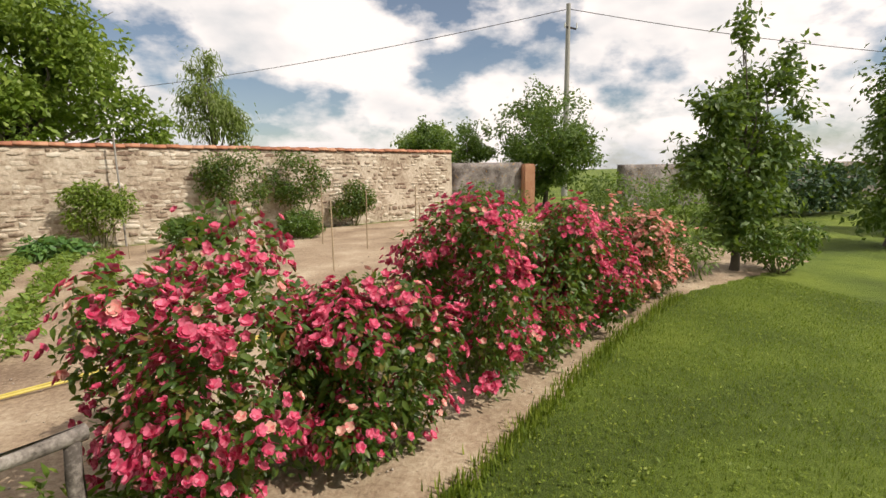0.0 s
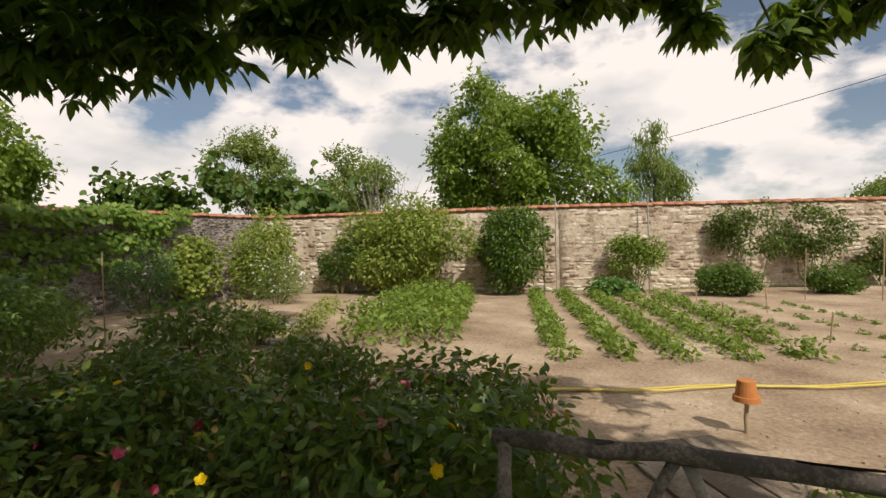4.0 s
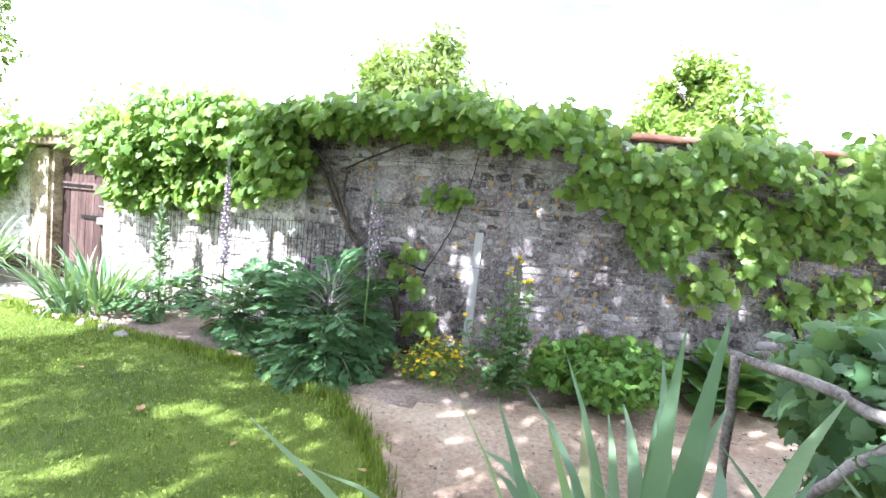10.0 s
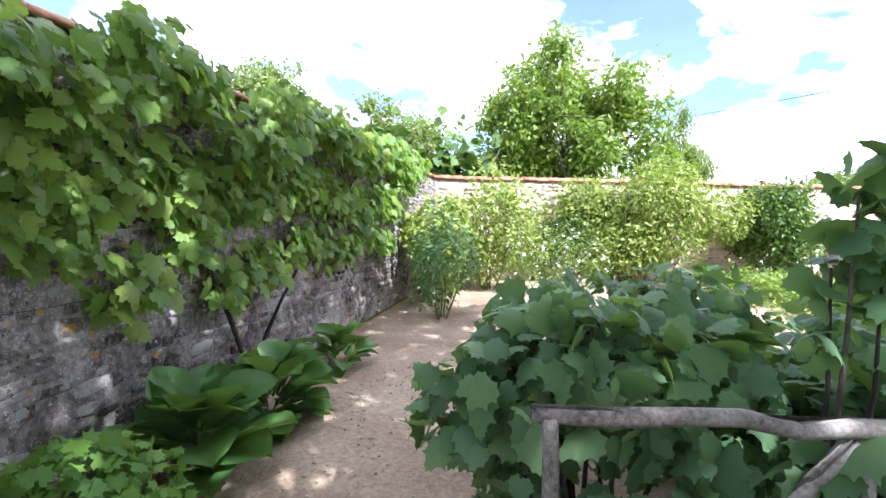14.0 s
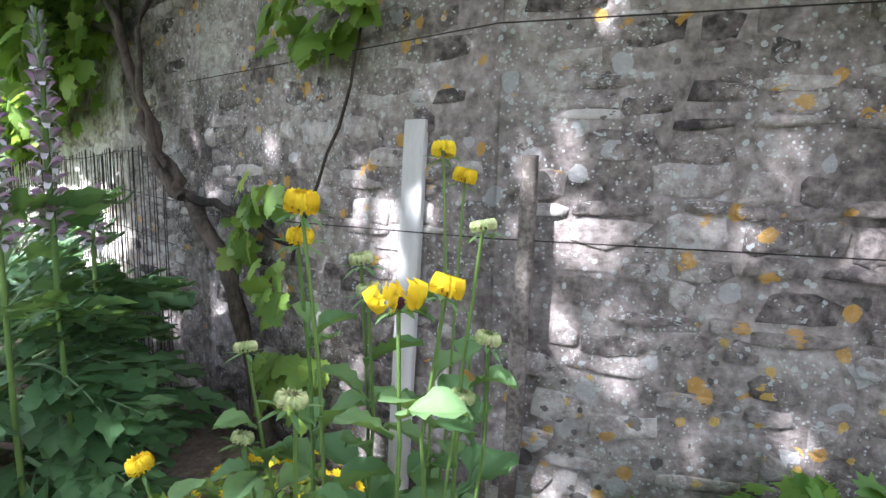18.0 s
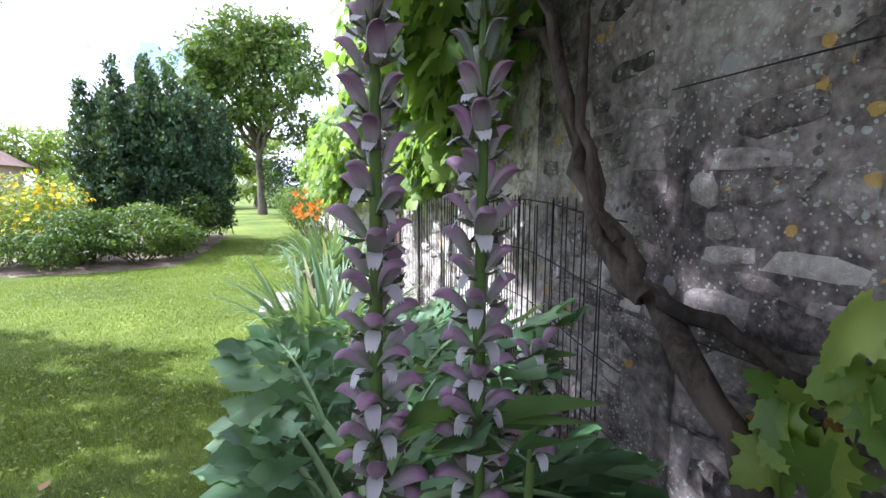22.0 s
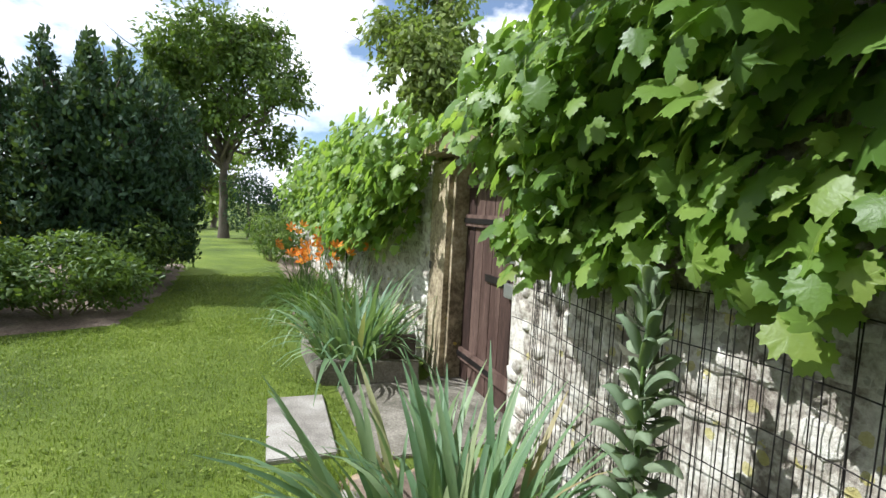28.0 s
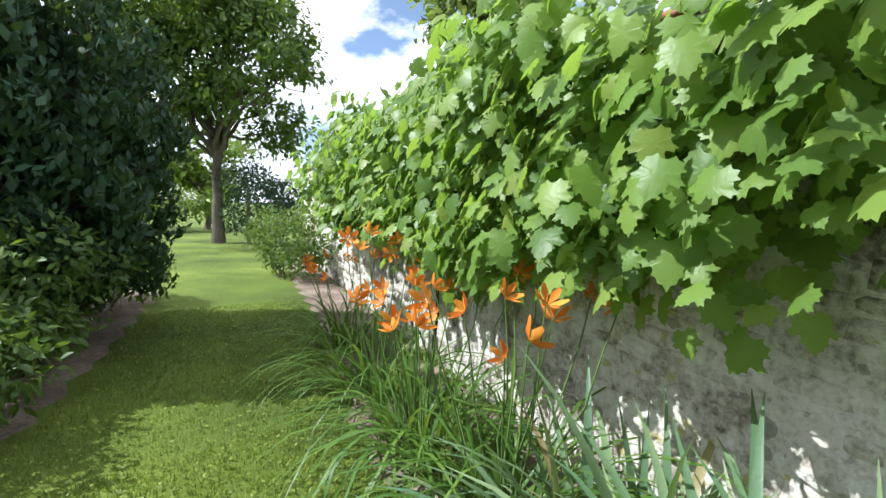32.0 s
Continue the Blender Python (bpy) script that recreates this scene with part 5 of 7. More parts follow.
shrub("creeping_zinnia", (0.74, -0.30, 0), (0.50, 0.44, 0.24), "low mat of small bright yellow daisies", G_WEED, 1300, 0.05, L_OVATE, 10, 66, (("flowers", P_YELLOW, B_DAISY, 150, 0.021),), category="flowers", zc=0.16)


def rudbeckia(loc, seed):
    """Tall hairy stems with big soft leaves and yellow heads, most of them half open."""
    rng = np.random.default_rng(seed)
    t = thing("coneflower", loc, "tall coneflower plant with half-open yellow flower heads", "coneflower")
    kinds = [mesh_np("leaf", *broad_leaf(0.21, 0.056, a, s), G_RUD, smooth=True) for a, s in ((0.3, 7), (0.6, 8))]
    petal = mesh_np("petal", *broad_leaf(0.06, 0.011, -0.4, 3), P_YELLOW, smooth=True)
    bud = mesh_np("petal", *broad_leaf(0.05, 0.010, -0.6, 3), P_BUD, smooth=True)
    bract = mesh_np("bract", *L_LANCE, G_RUD)
    cone = bpy.data.meshes.new("cone")
    bm = bmesh.new(); bmesh.ops.create_uvsphere(bm, u_segments=10, v_segments=6, radius=0.015, matrix=Matrix.Diagonal((1, 1, 0.8, 1))); bm.to_mesh(cone); bm.free(); cone.materials.append(P_DARK)
    spots = [(wx - loc[0], wy - loc[1], wz, q) for wx, wy, wz, q in ((1.18, 0.17, 1.18, 0.35), (0.92, 0.27, 1.26, 0.3), (1.21, 0.30, 1.085, 1.0), (1.16, 0.34, 1.09, 0.35), (1.27, 0.21, 0.99, 0.12), (1.1, 0.22, 1.07, 0.12), (1.1, 0.37, 1.16, 0.1), (1.1, 0.35, 0.94, 0.12), (1.1, 0.02, 0.83, 0.1), (1.1, -0.17, 0.75, 0.35), (1.1, 0.03, 0.97, 0.1), (1.1, 0.38, 1.02, 0.1), (1.15, 0.15, 1.14, 0.2), (1.1, 0.21, 1.11, 0.1), (0.9, 0.3, 1.22, 0.3))]
    for x, y, h, openness in spots:
        st = part("stem", tubes_mesh("stem", [(bent((x * 0.5, y * 0.5, 0), (x, y, h), 6, 0.008, rng), [0.0036, 0.0034, 0.0032, 0.003, 0.003, 0.0026, 0.0024])], P_STEM, 6), None, t)
        for k in range(17):
            q = rng.uniform(0.10, 0.90)
            ob = new("leaf", kinds[k % 2]); ob.parent = t
            ob.matrix_basis = pose(x * (0.5 + 0.5 * q), y * (0.5 + 0.5 * q), h * q, 0, 0, rng.uniform(0, 360)) @ pose(0, 0, 0, rng.uniform(-5, 45), rng.uniform(-15, 15), 0) @ Matrix.Scale(rng.uniform(0.5, 0.85) * (1.05 - 0.6 * q), 4)
        tilt = pose(x, y, h, rng.uniform(-14, 14), rng.uniform(-14, 14), 0)
        ob = new("cone", cone); ob.parent = st; ob.matrix_basis = tilt @ Matrix.Scale(0.50 * (0.5 + 0.7 * openness), 4)
        for k in range(13):
            if openness > 0.9 and k % 2:
                continue
            ob = new("petal", petal if openness > 0.15 else bud); ob.parent = st
            ob.matrix_basis = tilt @ pose(0, 0, 0.0, 0, 0, k * 27.7) @ pose(0, 0.010 + 0.004 * openness, -0.004, (92 if openness < 0.9 else 58), 0, 0) @ Matrix.Scale(0.52 * ((0.5 if openness < 0.25 else 0.72) + 0.3 * max(0, openness - 0.3)), 4)
        for k in range(9):
            ob = new("bract", bract); ob.parent = st
            ob.matrix_basis = tilt @ pose(0, 0, -0.008, 0, 0, k * 40) @ pose(0, 0.006, 0, -10 + 25 * (k % 2), 0, 0) @ Matrix.Scale(0.028, 4)
    return t


rudbeckia((0.98, 0.20, 0.0), 71)
board = thing("stake_board", (0.13, -0.06, 0), "upright weathered grey board leaning on the vine wall", "board", rz=72)
part("board", box_mesh((0.085, 0.025, 1.45), (0, 0, 0.70), (-1.5, 1.5, 0), 0.003), M_BOARD, board)
post_w = thing("stake_post", (0.26, 0.33, 0), "short round weathered stake by the wall", "stake")
part("post", tubes_mesh("post", [(bent((0, 0, -0.05), (0.01, 0.02, 1.30), 5, 0.006, rng), [0.028, 0.028, 0.027, 0.027, 0.026, 0.024])], M_RAIL, 8, 0.05), None, post_w)

# ---------------------------------------------------------------- rustic rails


def rustic(name, lines, loc, label):
    """A rail fence of peeled crooked poles, each a part: (kind, a, b, radius)."""
    t = thing(name, loc, label, "fence")
    for i, (kind, a, b, r) in enumerate(lines):
        rng = np.random.default_rng(900 + i + int(loc[0] * 10))
        a, b = np.array(a), np.array(b)
        k = 7
        p = bent(a, b, k, r * 0.28, rng)
        V, F = tube_arrays(p, [r * rng.uniform(0.88, 1.1) for _ in range(k + 1)], 9, 0.07, i)
        o = len(V)
        bm_v = np.concatenate([V, [p[0]], [p[-1]]])
        n0, n1 = len(V) - 2, len(V) - 1
        caps = [((s + 1) % 9, s, n0, n0) for s in range(9)] + [(k * 9 + s, k * 9 + (s + 1) % 9, n1, n1) for s in range(9)]
        tri = [(f[0], f[1], f[2]) for f in caps] + [q for f in F for q in ((f[0], f[1], f[2]), (f[0], f[2], f[3]))]
        part(kind, mesh_np(kind, V, tri, M_RAIL, smooth=True), None, t)
    return t


rustic("rustic_fence", [("post", (0, 0, -0.1), (0, 0, 1.00), 0.024), ("post", (0.73, 0.83, -0.1), (0.74, 0.84, 0.92), 0.025), ("rail", (-0.03, -0.03, 1.01), (0.77, 0.87, 0.93), 0.029),
                        ("brace", (0.05, 0.05, 0.10), (0.42, 0.48, 0.95), 0.020), ("brace", (0.40, 0.46, 0.95), (0.69, 0.78, 0.30), 0.016)], (15.10, 2.29, 0), "short rustic fence of bleached crooked poles by the roses")
rustic("rustic_fence", [("post", (0, 0, -0.1), (0, 0, 0.80), 0.030), ("post", (1.26, 0.16, -0.1), (1.26, 0.16, 0.80), 0.034), ("rail", (-0.04, 0, 0.81), (1.32, 0.17, 0.81), 0.034),
                        ("brace", (0.62, 0.08, 0.79), (0.92, 0.12, 0.05), 0.022), ("brace", (0.58, 0.07, 0.80), (0.22, 0.03, 0.05), 0.022)], (12.34, 1.60, 0), "rustic pole fence in the shade of the tree")
rustic("rustic_fence", [("post", (0, 0, -0.1), (0, 0, 1.0), 0.023), ("rail", (-0.05, 0.0, 1.01), (0.92, 0.15, 0.99), 0.026), ("rail", (0.78, 0.13, 1.00), (1.75, 0.2, 0.80), 0.025),
                        ("brace", (0.80, 0.13, 0.96), (0.22, 0.04, 0.25), 0.021), ("post", (0.86, 0.14, -0.1), (0.84, 0.14, 0.95), 0.021), ("post", (1.65, 0.2, -0.1), (1.65, 0.2, 0.82), 0.021)], (2.73, 1.12, 0), "rustic fence of grey peeled poles beside currant bushes")

# ---------------------------------------------------------------- currants and perennials


def currant(loc, r, n, seed, label="blackcurrant bush with large lobed leaves and dark berries", size=0.115, shoots=4):
    t = shrub("currant_bush", loc, r, label, G_IVYD, n, size, L_CURR, 11, seed, stems=11, category="currant", low=-0.2, stem_mat=M_BARK)
    rng = np.random.default_rng(seed + 5)
    bm = bmesh.new()
    for k in range(60):
        d = unit(rng.normal(size=3))
        c = np.array([0, 0, r[2] * 0.9]) + d * np.array(r) * rng.uniform(0.6, 0.95)
        if c[2] > 0.15:
            bmesh.ops.create_icosphere(bm, subdivisions=1, radius=0.0065, matrix=Matrix.Translation(c))
    part("berry_mass", bm, P_BERRY, t, "small black berries", "stuff")
    return t


currant((2.95, 1.82, 0), (0.72, 0.55, 0.66), 900, 81, size=0.15)
currant((3.85, 1.75, 0), (0.8, 0.55, 0.66), 900, 82, size=0.15)
currant((4.7, 1.6, 0), (0.75, 0.6, 0.64), 800, 86, size=0.14)
currant((3.5, 3.0, 0), (0.8, 0.7, 0.68), 800, 83, size=0.13)
currant((4.9, 2.7, 0), (0.9, 0.8, 0.66), 800, 84, size=0.13)
sh = shrub("currant_shoot", (3.62, 1.45, 0.0), (0.09, 0.09, 0.42), "tall upright currant shoot with hanging leaves", G_IVYD, 46, 0.13, L_CURR, 3, 85, stems=3, category="currant", zc=1.35, stem_mat=M_BARK)
shrub("perennial_clump", (5.6, 0.78, 0), (0.8, 0.6, 0.80), "tall feathery perennials gone over in the bed", G_WEED, 4200, 0.075, L_LANCE, 12, 91, (("red_flowers", P_PINK, B_SIMPLE, 22, 0.022),), category="perennials")
shrub("perennial_clump", (6.6, 1.0, 0), (0.8, 0.6, 0.78), "tall leafy perennials in the mixed bed", G_WEED, 3600, 0.08, L_LANCE, 12, 92, (("white_flowers", P_WHITE, B_SIMPLE, 26, 0.024),), category="perennials")
shrub("perennial_clump", (7.7, 1.25, 0), (0.8, 0.6, 0.62), "leafy perennials with white flowers at the bed's edge", G_WEED, 3600, 0.09, L_LANCE, 12, 93, (("white_flowers", P_WHITE, B_SIMPLE, 46, 0.026),), category="perennials")
shrub("perennial_clump", (6.0, 2.4, 0), (1.0, 0.8, 0.80), "tall green perennials behind the bed", G_WEED, 3000, 0.08, L_OVATE, 11, 94, category="perennials")
shrub("perennial_clump", (8.6, 2.9, 0), (0.9, 0.8, 0.55), "leafy perennials in the shade of the tree", G_WEED, 2600, 0.09, L_OVATE, 11, 95, (("white_flowers", P_WHITE, B_SIMPLE, 30, 0.022),), category="perennials")
for i, (x, y) in enumerate([(12.0, 2.0), (11.0, 1.95), (10.0, 1.85), (9.1, 1.95), (11.5, 2.7), (10.3, 2.8), (9.5, 1.3), (8.6, 1.3)]):
    shrub("low_shrub", (x, y, 0), (0.78, 0.62, 0.44), "dense low dark shrub with rounded leaves", G_ROSE, 1900, 0.085, L_OVATE, 14, 960 + i, (("red_flowers", P_PINK, B_ROSE, 3, 0.035), ("yellow_flowers", P_YELLOW, B_ROSE, 3, 0.03)), group="low shrubs under the chestnut")
shrub("strawberry_patch", (15.0, 3.55, 0), (0.85, 0.45, 0.25), "low leafy strawberry-like ground plants by the fence", G_CROP, 1300, 0.085, L_OVATE, 10, 98, category="plants", zc=0.2)
shrub("strawberry_patch", (14.85, 2.95, 0), (0.75, 0.42, 0.28), "leafy ground plants before the short fence", G_CROP, 1100, 0.10, L_OVATE, 10, 900, category="plants", zc=0.2)
shrub("strawberry_patch", (13.9, 3.0, 0), (0.5, 0.35, 0.16), "sparse leafy ground plants by the planks", G_CROP, 420, 0.07, L_OVATE, 8, 99, category="plants", zc=0.12)

# ---------------------------------------------------------------- roses
for i, (x, y, rx, ry, rz, fade) in enumerate([(16.12, 4.15, 0.74, 0.68, 0.84, 0), (16.9, 4.28, 0.54, 0.50, 0.60, 0), (17.8, 5.02, 0.64, 0.62, 0.80, 0), (18.55, 5.45, 0.68, 0.64, 0.78, 0), (19.35, 6.05, 0.64, 0.6, 0.72, 0), (20.15, 6.65, 0.68, 0.6, 0.70, 1), (20.95, 7.2, 0.62, 0.55, 0.60, 1)]):
    shrub("rose_bush", (x, y, 0), (rx, ry, rz), "rose bush covered in faded pale pink blooms" if fade else "rose bush covered in clusters of deep pink blooms", G_ROSE, 5200, 0.066, L_OVATE, 17, 110 + i,
          (("blooms", P_PALEPINK if fade else P_PINK, B_ROSE, 900, 0.030), ("single_blooms", P_PALEPINK if fade else P_PINK, B_ROSE, 160, 0.028), ("faded_blooms", P_PALEPINK, B_ROSE, 110, 0.026)), category="rose", group="rose hedge along the lawn", sizes=(0.24, 0.40), low=-0.95, zc=rz * 0.95)
shrub("border_perennials", (21.8, 7.95, 0), (0.9, 0.7, 0.6), "grassy perennials at the end of the rose border", G_WEED, 2400, 0.12, L_LANCE, 10, 121, (("flowers", P_PALEPINK, B_SIMPLE, 60, 0.03),), category="perennials")
shrub("border_perennials", (20.6, 8.6, 0), (1.2, 0.9, 0.62), "pale flowering perennials behind the roses", G_YELL, 2600, 0.09, L_OVATE, 10, 122, (("flowers", P_PALEPINK, B_SIMPLE, 120, 0.03),), category="perennials")
shrub("white_shrub", (23.95, 7.75, 0), (0.65, 0.6, 0.5), "small glossy shrub at the lawn's edge", G_BOX, 1500, 0.09, L_OVATE, 9, 123)

shrub("low_rose", (15.75, 3.45, 0), (0.5, 0.36, 0.22), "low bushy plant with pale pink blooms under the roses", G_CROP, 1000, 0.07, L_OVATE, 10, 124, (("pale_blooms", P_PALEPINK, B_ROSE, 50, 0.026),), category="rose")
# ---------------------------------------------------------------- vegetable plot


def crop_row(loc, a, b, n, label, mat, seed, size=0.085, r=(0.16, 0.16, 0.11), tmpl=L_OVATE, group="strawberry rows"):
    rng = np.random.default_rng(seed)
    t = thing("crop_row", (a[0], a[1], 0), label, "crop row", group)
    bl = []
    for i in range(n):
        q = i / (n - 1)
        if rng.random() < 0.08:
            continue
        bl.append(((b[0] - a[0]) * q + rng.normal(0, 0.03), (b[1] - a[1]) * q + rng.normal(0, 0.03), r[2] * 0.8, r[0] * rng.uniform(0.7, 1.2), r[1] * rng.uniform(0.7, 1.2), r[2] * rng.uniform(0.7, 1.2)))
    for b in bl:
        V, F = foliage(rng, [b], 90, tmpl, size, 0.4, 0.6, 0.1)
        part("plant", mesh_np("plant", V, F, mat), None, t, kind="stuff")
    return t


for i in range(5):
    x0, x1 = 11.45 + 0.68 * i, 9.0 + 0.80 * i
    crop_row(None, (x0, 6.1 + 0.25 * i), (x1, 13.0), 22, "row of strawberry plants on bare soil", G_CROP, 130 + i, 0.10, (0.20, 0.20, 0.15))
for i in range(3):
    crop_row(None, (15.0 + 0.7 * i, 7.5 + 0.35 * i), (13.1 + 0.8 * i, 12.6), 16, "row of tiny seedlings on bare soil", G_CROP, 140 + i, 0.05, (0.07, 0.07, 0.05), group="seedling rows")
for i in range(4):
    crop_row(None, (8.2 + 0.45 * i, 5.7 + 0.25 * i), (6.1 + 0.5 * i, 11.4), 18, "thick row of bushy bean plants", G_CROP, 150 + i, 0.12, (0.30, 0.30, 0.34), group="bean rows")
crop_row(None, (7.6, 5.3), (5.4, 8.8), 12, "row of yellow-flowering greens", G_YELL, 160, 0.08, (0.26, 0.26, 0.24), group="bean rows")
shrub("yellow_herbs", (6.9, 5.2, 0), (0.5, 0.4, 0.32), "sprawling leafy herbs at the plot's edge", G_CROP, 900, 0.08, L_OVATE, 8, 161, category="herbs")
hose = thing("garden_hose", (12.1, 4.62, 0), "yellow garden hose lying across the soil", "hose", rz=16)
rng = np.random.default_rng(8)
part("hose", tubes_mesh("hose", [([(x * 0.25 - 0.8, 0.05 * math.sin(x * 0.9) + 0.045 * x, 0.06 + 0.004 * math.sin(x * 3)) for x in range(24)], [0.012] * 24), ([(x * 0.25 - 0.8, 0.06 + 0.05 * math.sin(x * 0.9 + 0.6) + 0.045 * x, 0.055) for x in range(24)], [0.011] * 24)], M_HOSE, 7), None, hose)
pot = thing("pot_on_stake", (13.32, 4.22, 0), "terracotta flower pot upside down on a wooden stake", "pot")
bm = bmesh.new()
prof = [(0.0, 0.44), (0.055, 0.44), (0.062, 0.435), (0.078, 0.32), (0.092, 0.318), (0.096, 0.28), (0.088, 0.278), (0.075, 0.30), (0.055, 0.42)]
vs = [[bm.verts.new((r * math.cos(2 * math.pi * k / 20), r * math.sin(2 * math.pi * k / 20), z)) for k in range(20)] for r, z in prof[1:]]
for r0, r1 in zip(vs, vs[1:]):
    for k in range(20):
        bm.faces.new((r0[k], r0[(k + 1) % 20], r1[(k + 1) % 20], r1[k]))
bm.faces.new(vs[0])
bmesh.ops.recalc_face_normals(bm, faces=bm.faces[:])
part("flower_pot", bm, M_POT, pot)
part("stake", tubes_mesh("stake", [(bent((0, 0, -0.1), (0, 0, 0.42), 4, 0.004, rng), [0.017] * 5)], M_STAKE, 7), None, pot)
for i, (x, y, rz) in enumerate([(13.34, 3.02, -52), (13.56, 3.19, -51.5), (13.12, 2.85, -52.5)]):
    pl = thing("path_plank", (x, y, 0), "weathered plank laid flat as a path", "plank", "planks of the path", rz=rz)
    part("plank", box_mesh((1.9, 0.26, 0.035), (0, 0, 0.038), (0, 0, 0), 0.004), M_PLANK, pl)
for x, y, rz in ((3.85, 5.8, 12), (5.9, 6.7, 40), (7.2, 5.5, 20)):
    s = thing("stepping_slab", (x, y, 0), "flat grey stepping slab on bare soil", "slab", rz=rz)
    part("slab", box_mesh((0.6, 0.42, 0.07), (0, 0, 0.02), (0, 0, 0), 0.012), M_SLAB, s)
STAKES = [(7.4, 4.35, 0.36, 0.02), (6.6, 4.6, 0.35, 0.015), (5.1, 4.0, 1.55, 0.012), (14.6, 8.2, 0.42, 0.012), (13.4, 9.4, 0.4, 0.012), (15.4, 7.4, 0.36, 0.02), (15.9, 9.2, 0.4, 0.012), (14.2, 11.0, 0.5, 0.012), (16.8, 10.2, 1.3, 0.014), (17.6, 12.5, 1.35, 0.014), (16.6, 13.7, 1.5, 0.014), (15.2, 13.5, 1.2, 0.012), (18.9, 13.4, 1.4, 0.014), (12.6, 12.9, 0.35, 0.012), (13.0, 12.7, 0.35, 0.012), (18.3, 9.6, 1.2, 0.013)]
for x, y, h, r in STAKES:
    s = thing("garden_stake", (x, y, 0), "thin wooden garden stake pushed into the soil", "stake", "garden stakes")
    part("stake", tubes_mesh("stake", [(bent((0, 0, -0.05), (rng.normal(0, 0.02), rng.normal(0, 0.02), h), 3, 0.004, rng), [r] * 4)], M_STAKE, 6), None, s)
for x, y in ((9.42, 13.85), (11.8, 15.05)):
    s = thing("wall_pole", (x, y, 0), "thin upright pole standing against the pale wall", "pole")
    part("pole", tubes_mesh("pole", [(bent((0, 0, -0.05), (0, 0, 2.8), 4, 0.006, rng), [0.022] * 5)], M_POLE, 7), None, s)
shrub("box_ball", (13.66, 13.9, 0), (0.72, 0.66, 0.44), "clipped round box bush at the wall's foot", G_BOX, 6500, 0.07, L_SMALL, 16, 171, category="box bush", group="box balls", shell=0.85, sizes=(0.35, 0.45))
shrub("box_ball", (16.05, 15.0, 0), (0.6, 0.55, 0.46), "clipped round box bush at the wall's foot", G_BOX, 5000, 0.07, L_SMALL, 16, 172, category="box bush", group="box balls", shell=0.85, sizes=(0.35, 0.45))
shrub("laurel_bush", (8.55, 13.0, 0), (1.2, 0.8, 1.4), "tall dense upright laurel bush against the wall", G_BOX, 7500, 0.13, L_OVATE, 15, 173)
shrub("golden_shrub", (5.2, 12.2, 0), (2.3, 1.0, 1.6), "broad golden-green flowering shrub against the wall", G_YELL, 13000, 0.13, L_OVATE, 20, 174)
shrub("golden_shrub", (1.7, 10.2, 0), (1.15, 0.95, 1.45), "tall golden-leaved shrub in the garden corner", G_YELL, 4200, 0.13, L_OVATE, 14, 175)
shrub("golden_shrub", (0.85, 8.4, 0), (0.6, 0.9, 1.2), "golden vine leaves hanging at the wall's end", G_YELL, 2200, 0.11, L_VINE, 12, 176)
shrub("white_daisies", (3.0, 9.4, 0), (1.0, 0.7, 0.75), "tall clump of white daisies", G_WEED, 2200, 0.08, L_LANCE, 12, 177, (("flowers", P_WHITE, B_DAISY, 130, 0.03),), category="daisies")
shrub("dark_bush", (1.3, 6.9, 0), (0.55, 0.8, 0.95), "dark leafy bush beside the wall", G_IVYD, 1700, 0.09, L_OVATE, 11, 178)
shrub("young_shrub", (6.3, 5.5, 0), (0.35, 0.35, 0.55), "thin young shrub with sparse leaves", G_CROP, 260, 0.07, L_OVATE, 6, 179)
for i, (x, y, rx, rz, m) in enumerate([(11.5, 14.75, 0.65, 0.8, G_WALNUT), (14.4, 16.15, 0.8, 0.95, G_ROSE), (15.9, 16.9, 0.7, 0.95, G_ROSE), (17.6, 17.7, 0.6, 0.7, G_ROSE), (3.2, 12.05, 0.6, 0.8, G_ROSE)]):
    shrub("wall_climber", (x, y - 0.25, 0), (rx * 1.35, 0.34, rz), "climbing shrub trained against the pale wall", m, 2800, 0.10, L_OVATE, 13, 180 + i, category="climber", zc=rz * 1.15 + (0.5 if i in (1, 2) else 0))
shrub("rhubarb", (11.0, 13.3, 0), (0.8, 0.5, 0.28), "broad-leaved rhubarb at the end of the rows", G_HOSTA, 420, 0.2, L_OVATE, 8, 190, category="rhubarb", zc=0.25)

# ---------------------------------------------------------------- trees and distance
def blobs_round(c, r, k, seed, q=0.55, flat=0.85):
    rng = np.random.default_rng(seed)
    out = [(*c, r * 0.6, r * 0.6, r * 0.55)]
    for _ in range(k):
        d = unit(rng.normal(size=3))
        out.append((c[0] + d[0] * r * 0.62, c[1] + d[1] * r * 0.62, c[2] + d[2] * r * 0.62 * flat, r * rng.uniform(0.3, 0.48), r * rng.uniform(0.3, 0.48), r * rng.uniform(0.26, 0.42)))
    return out


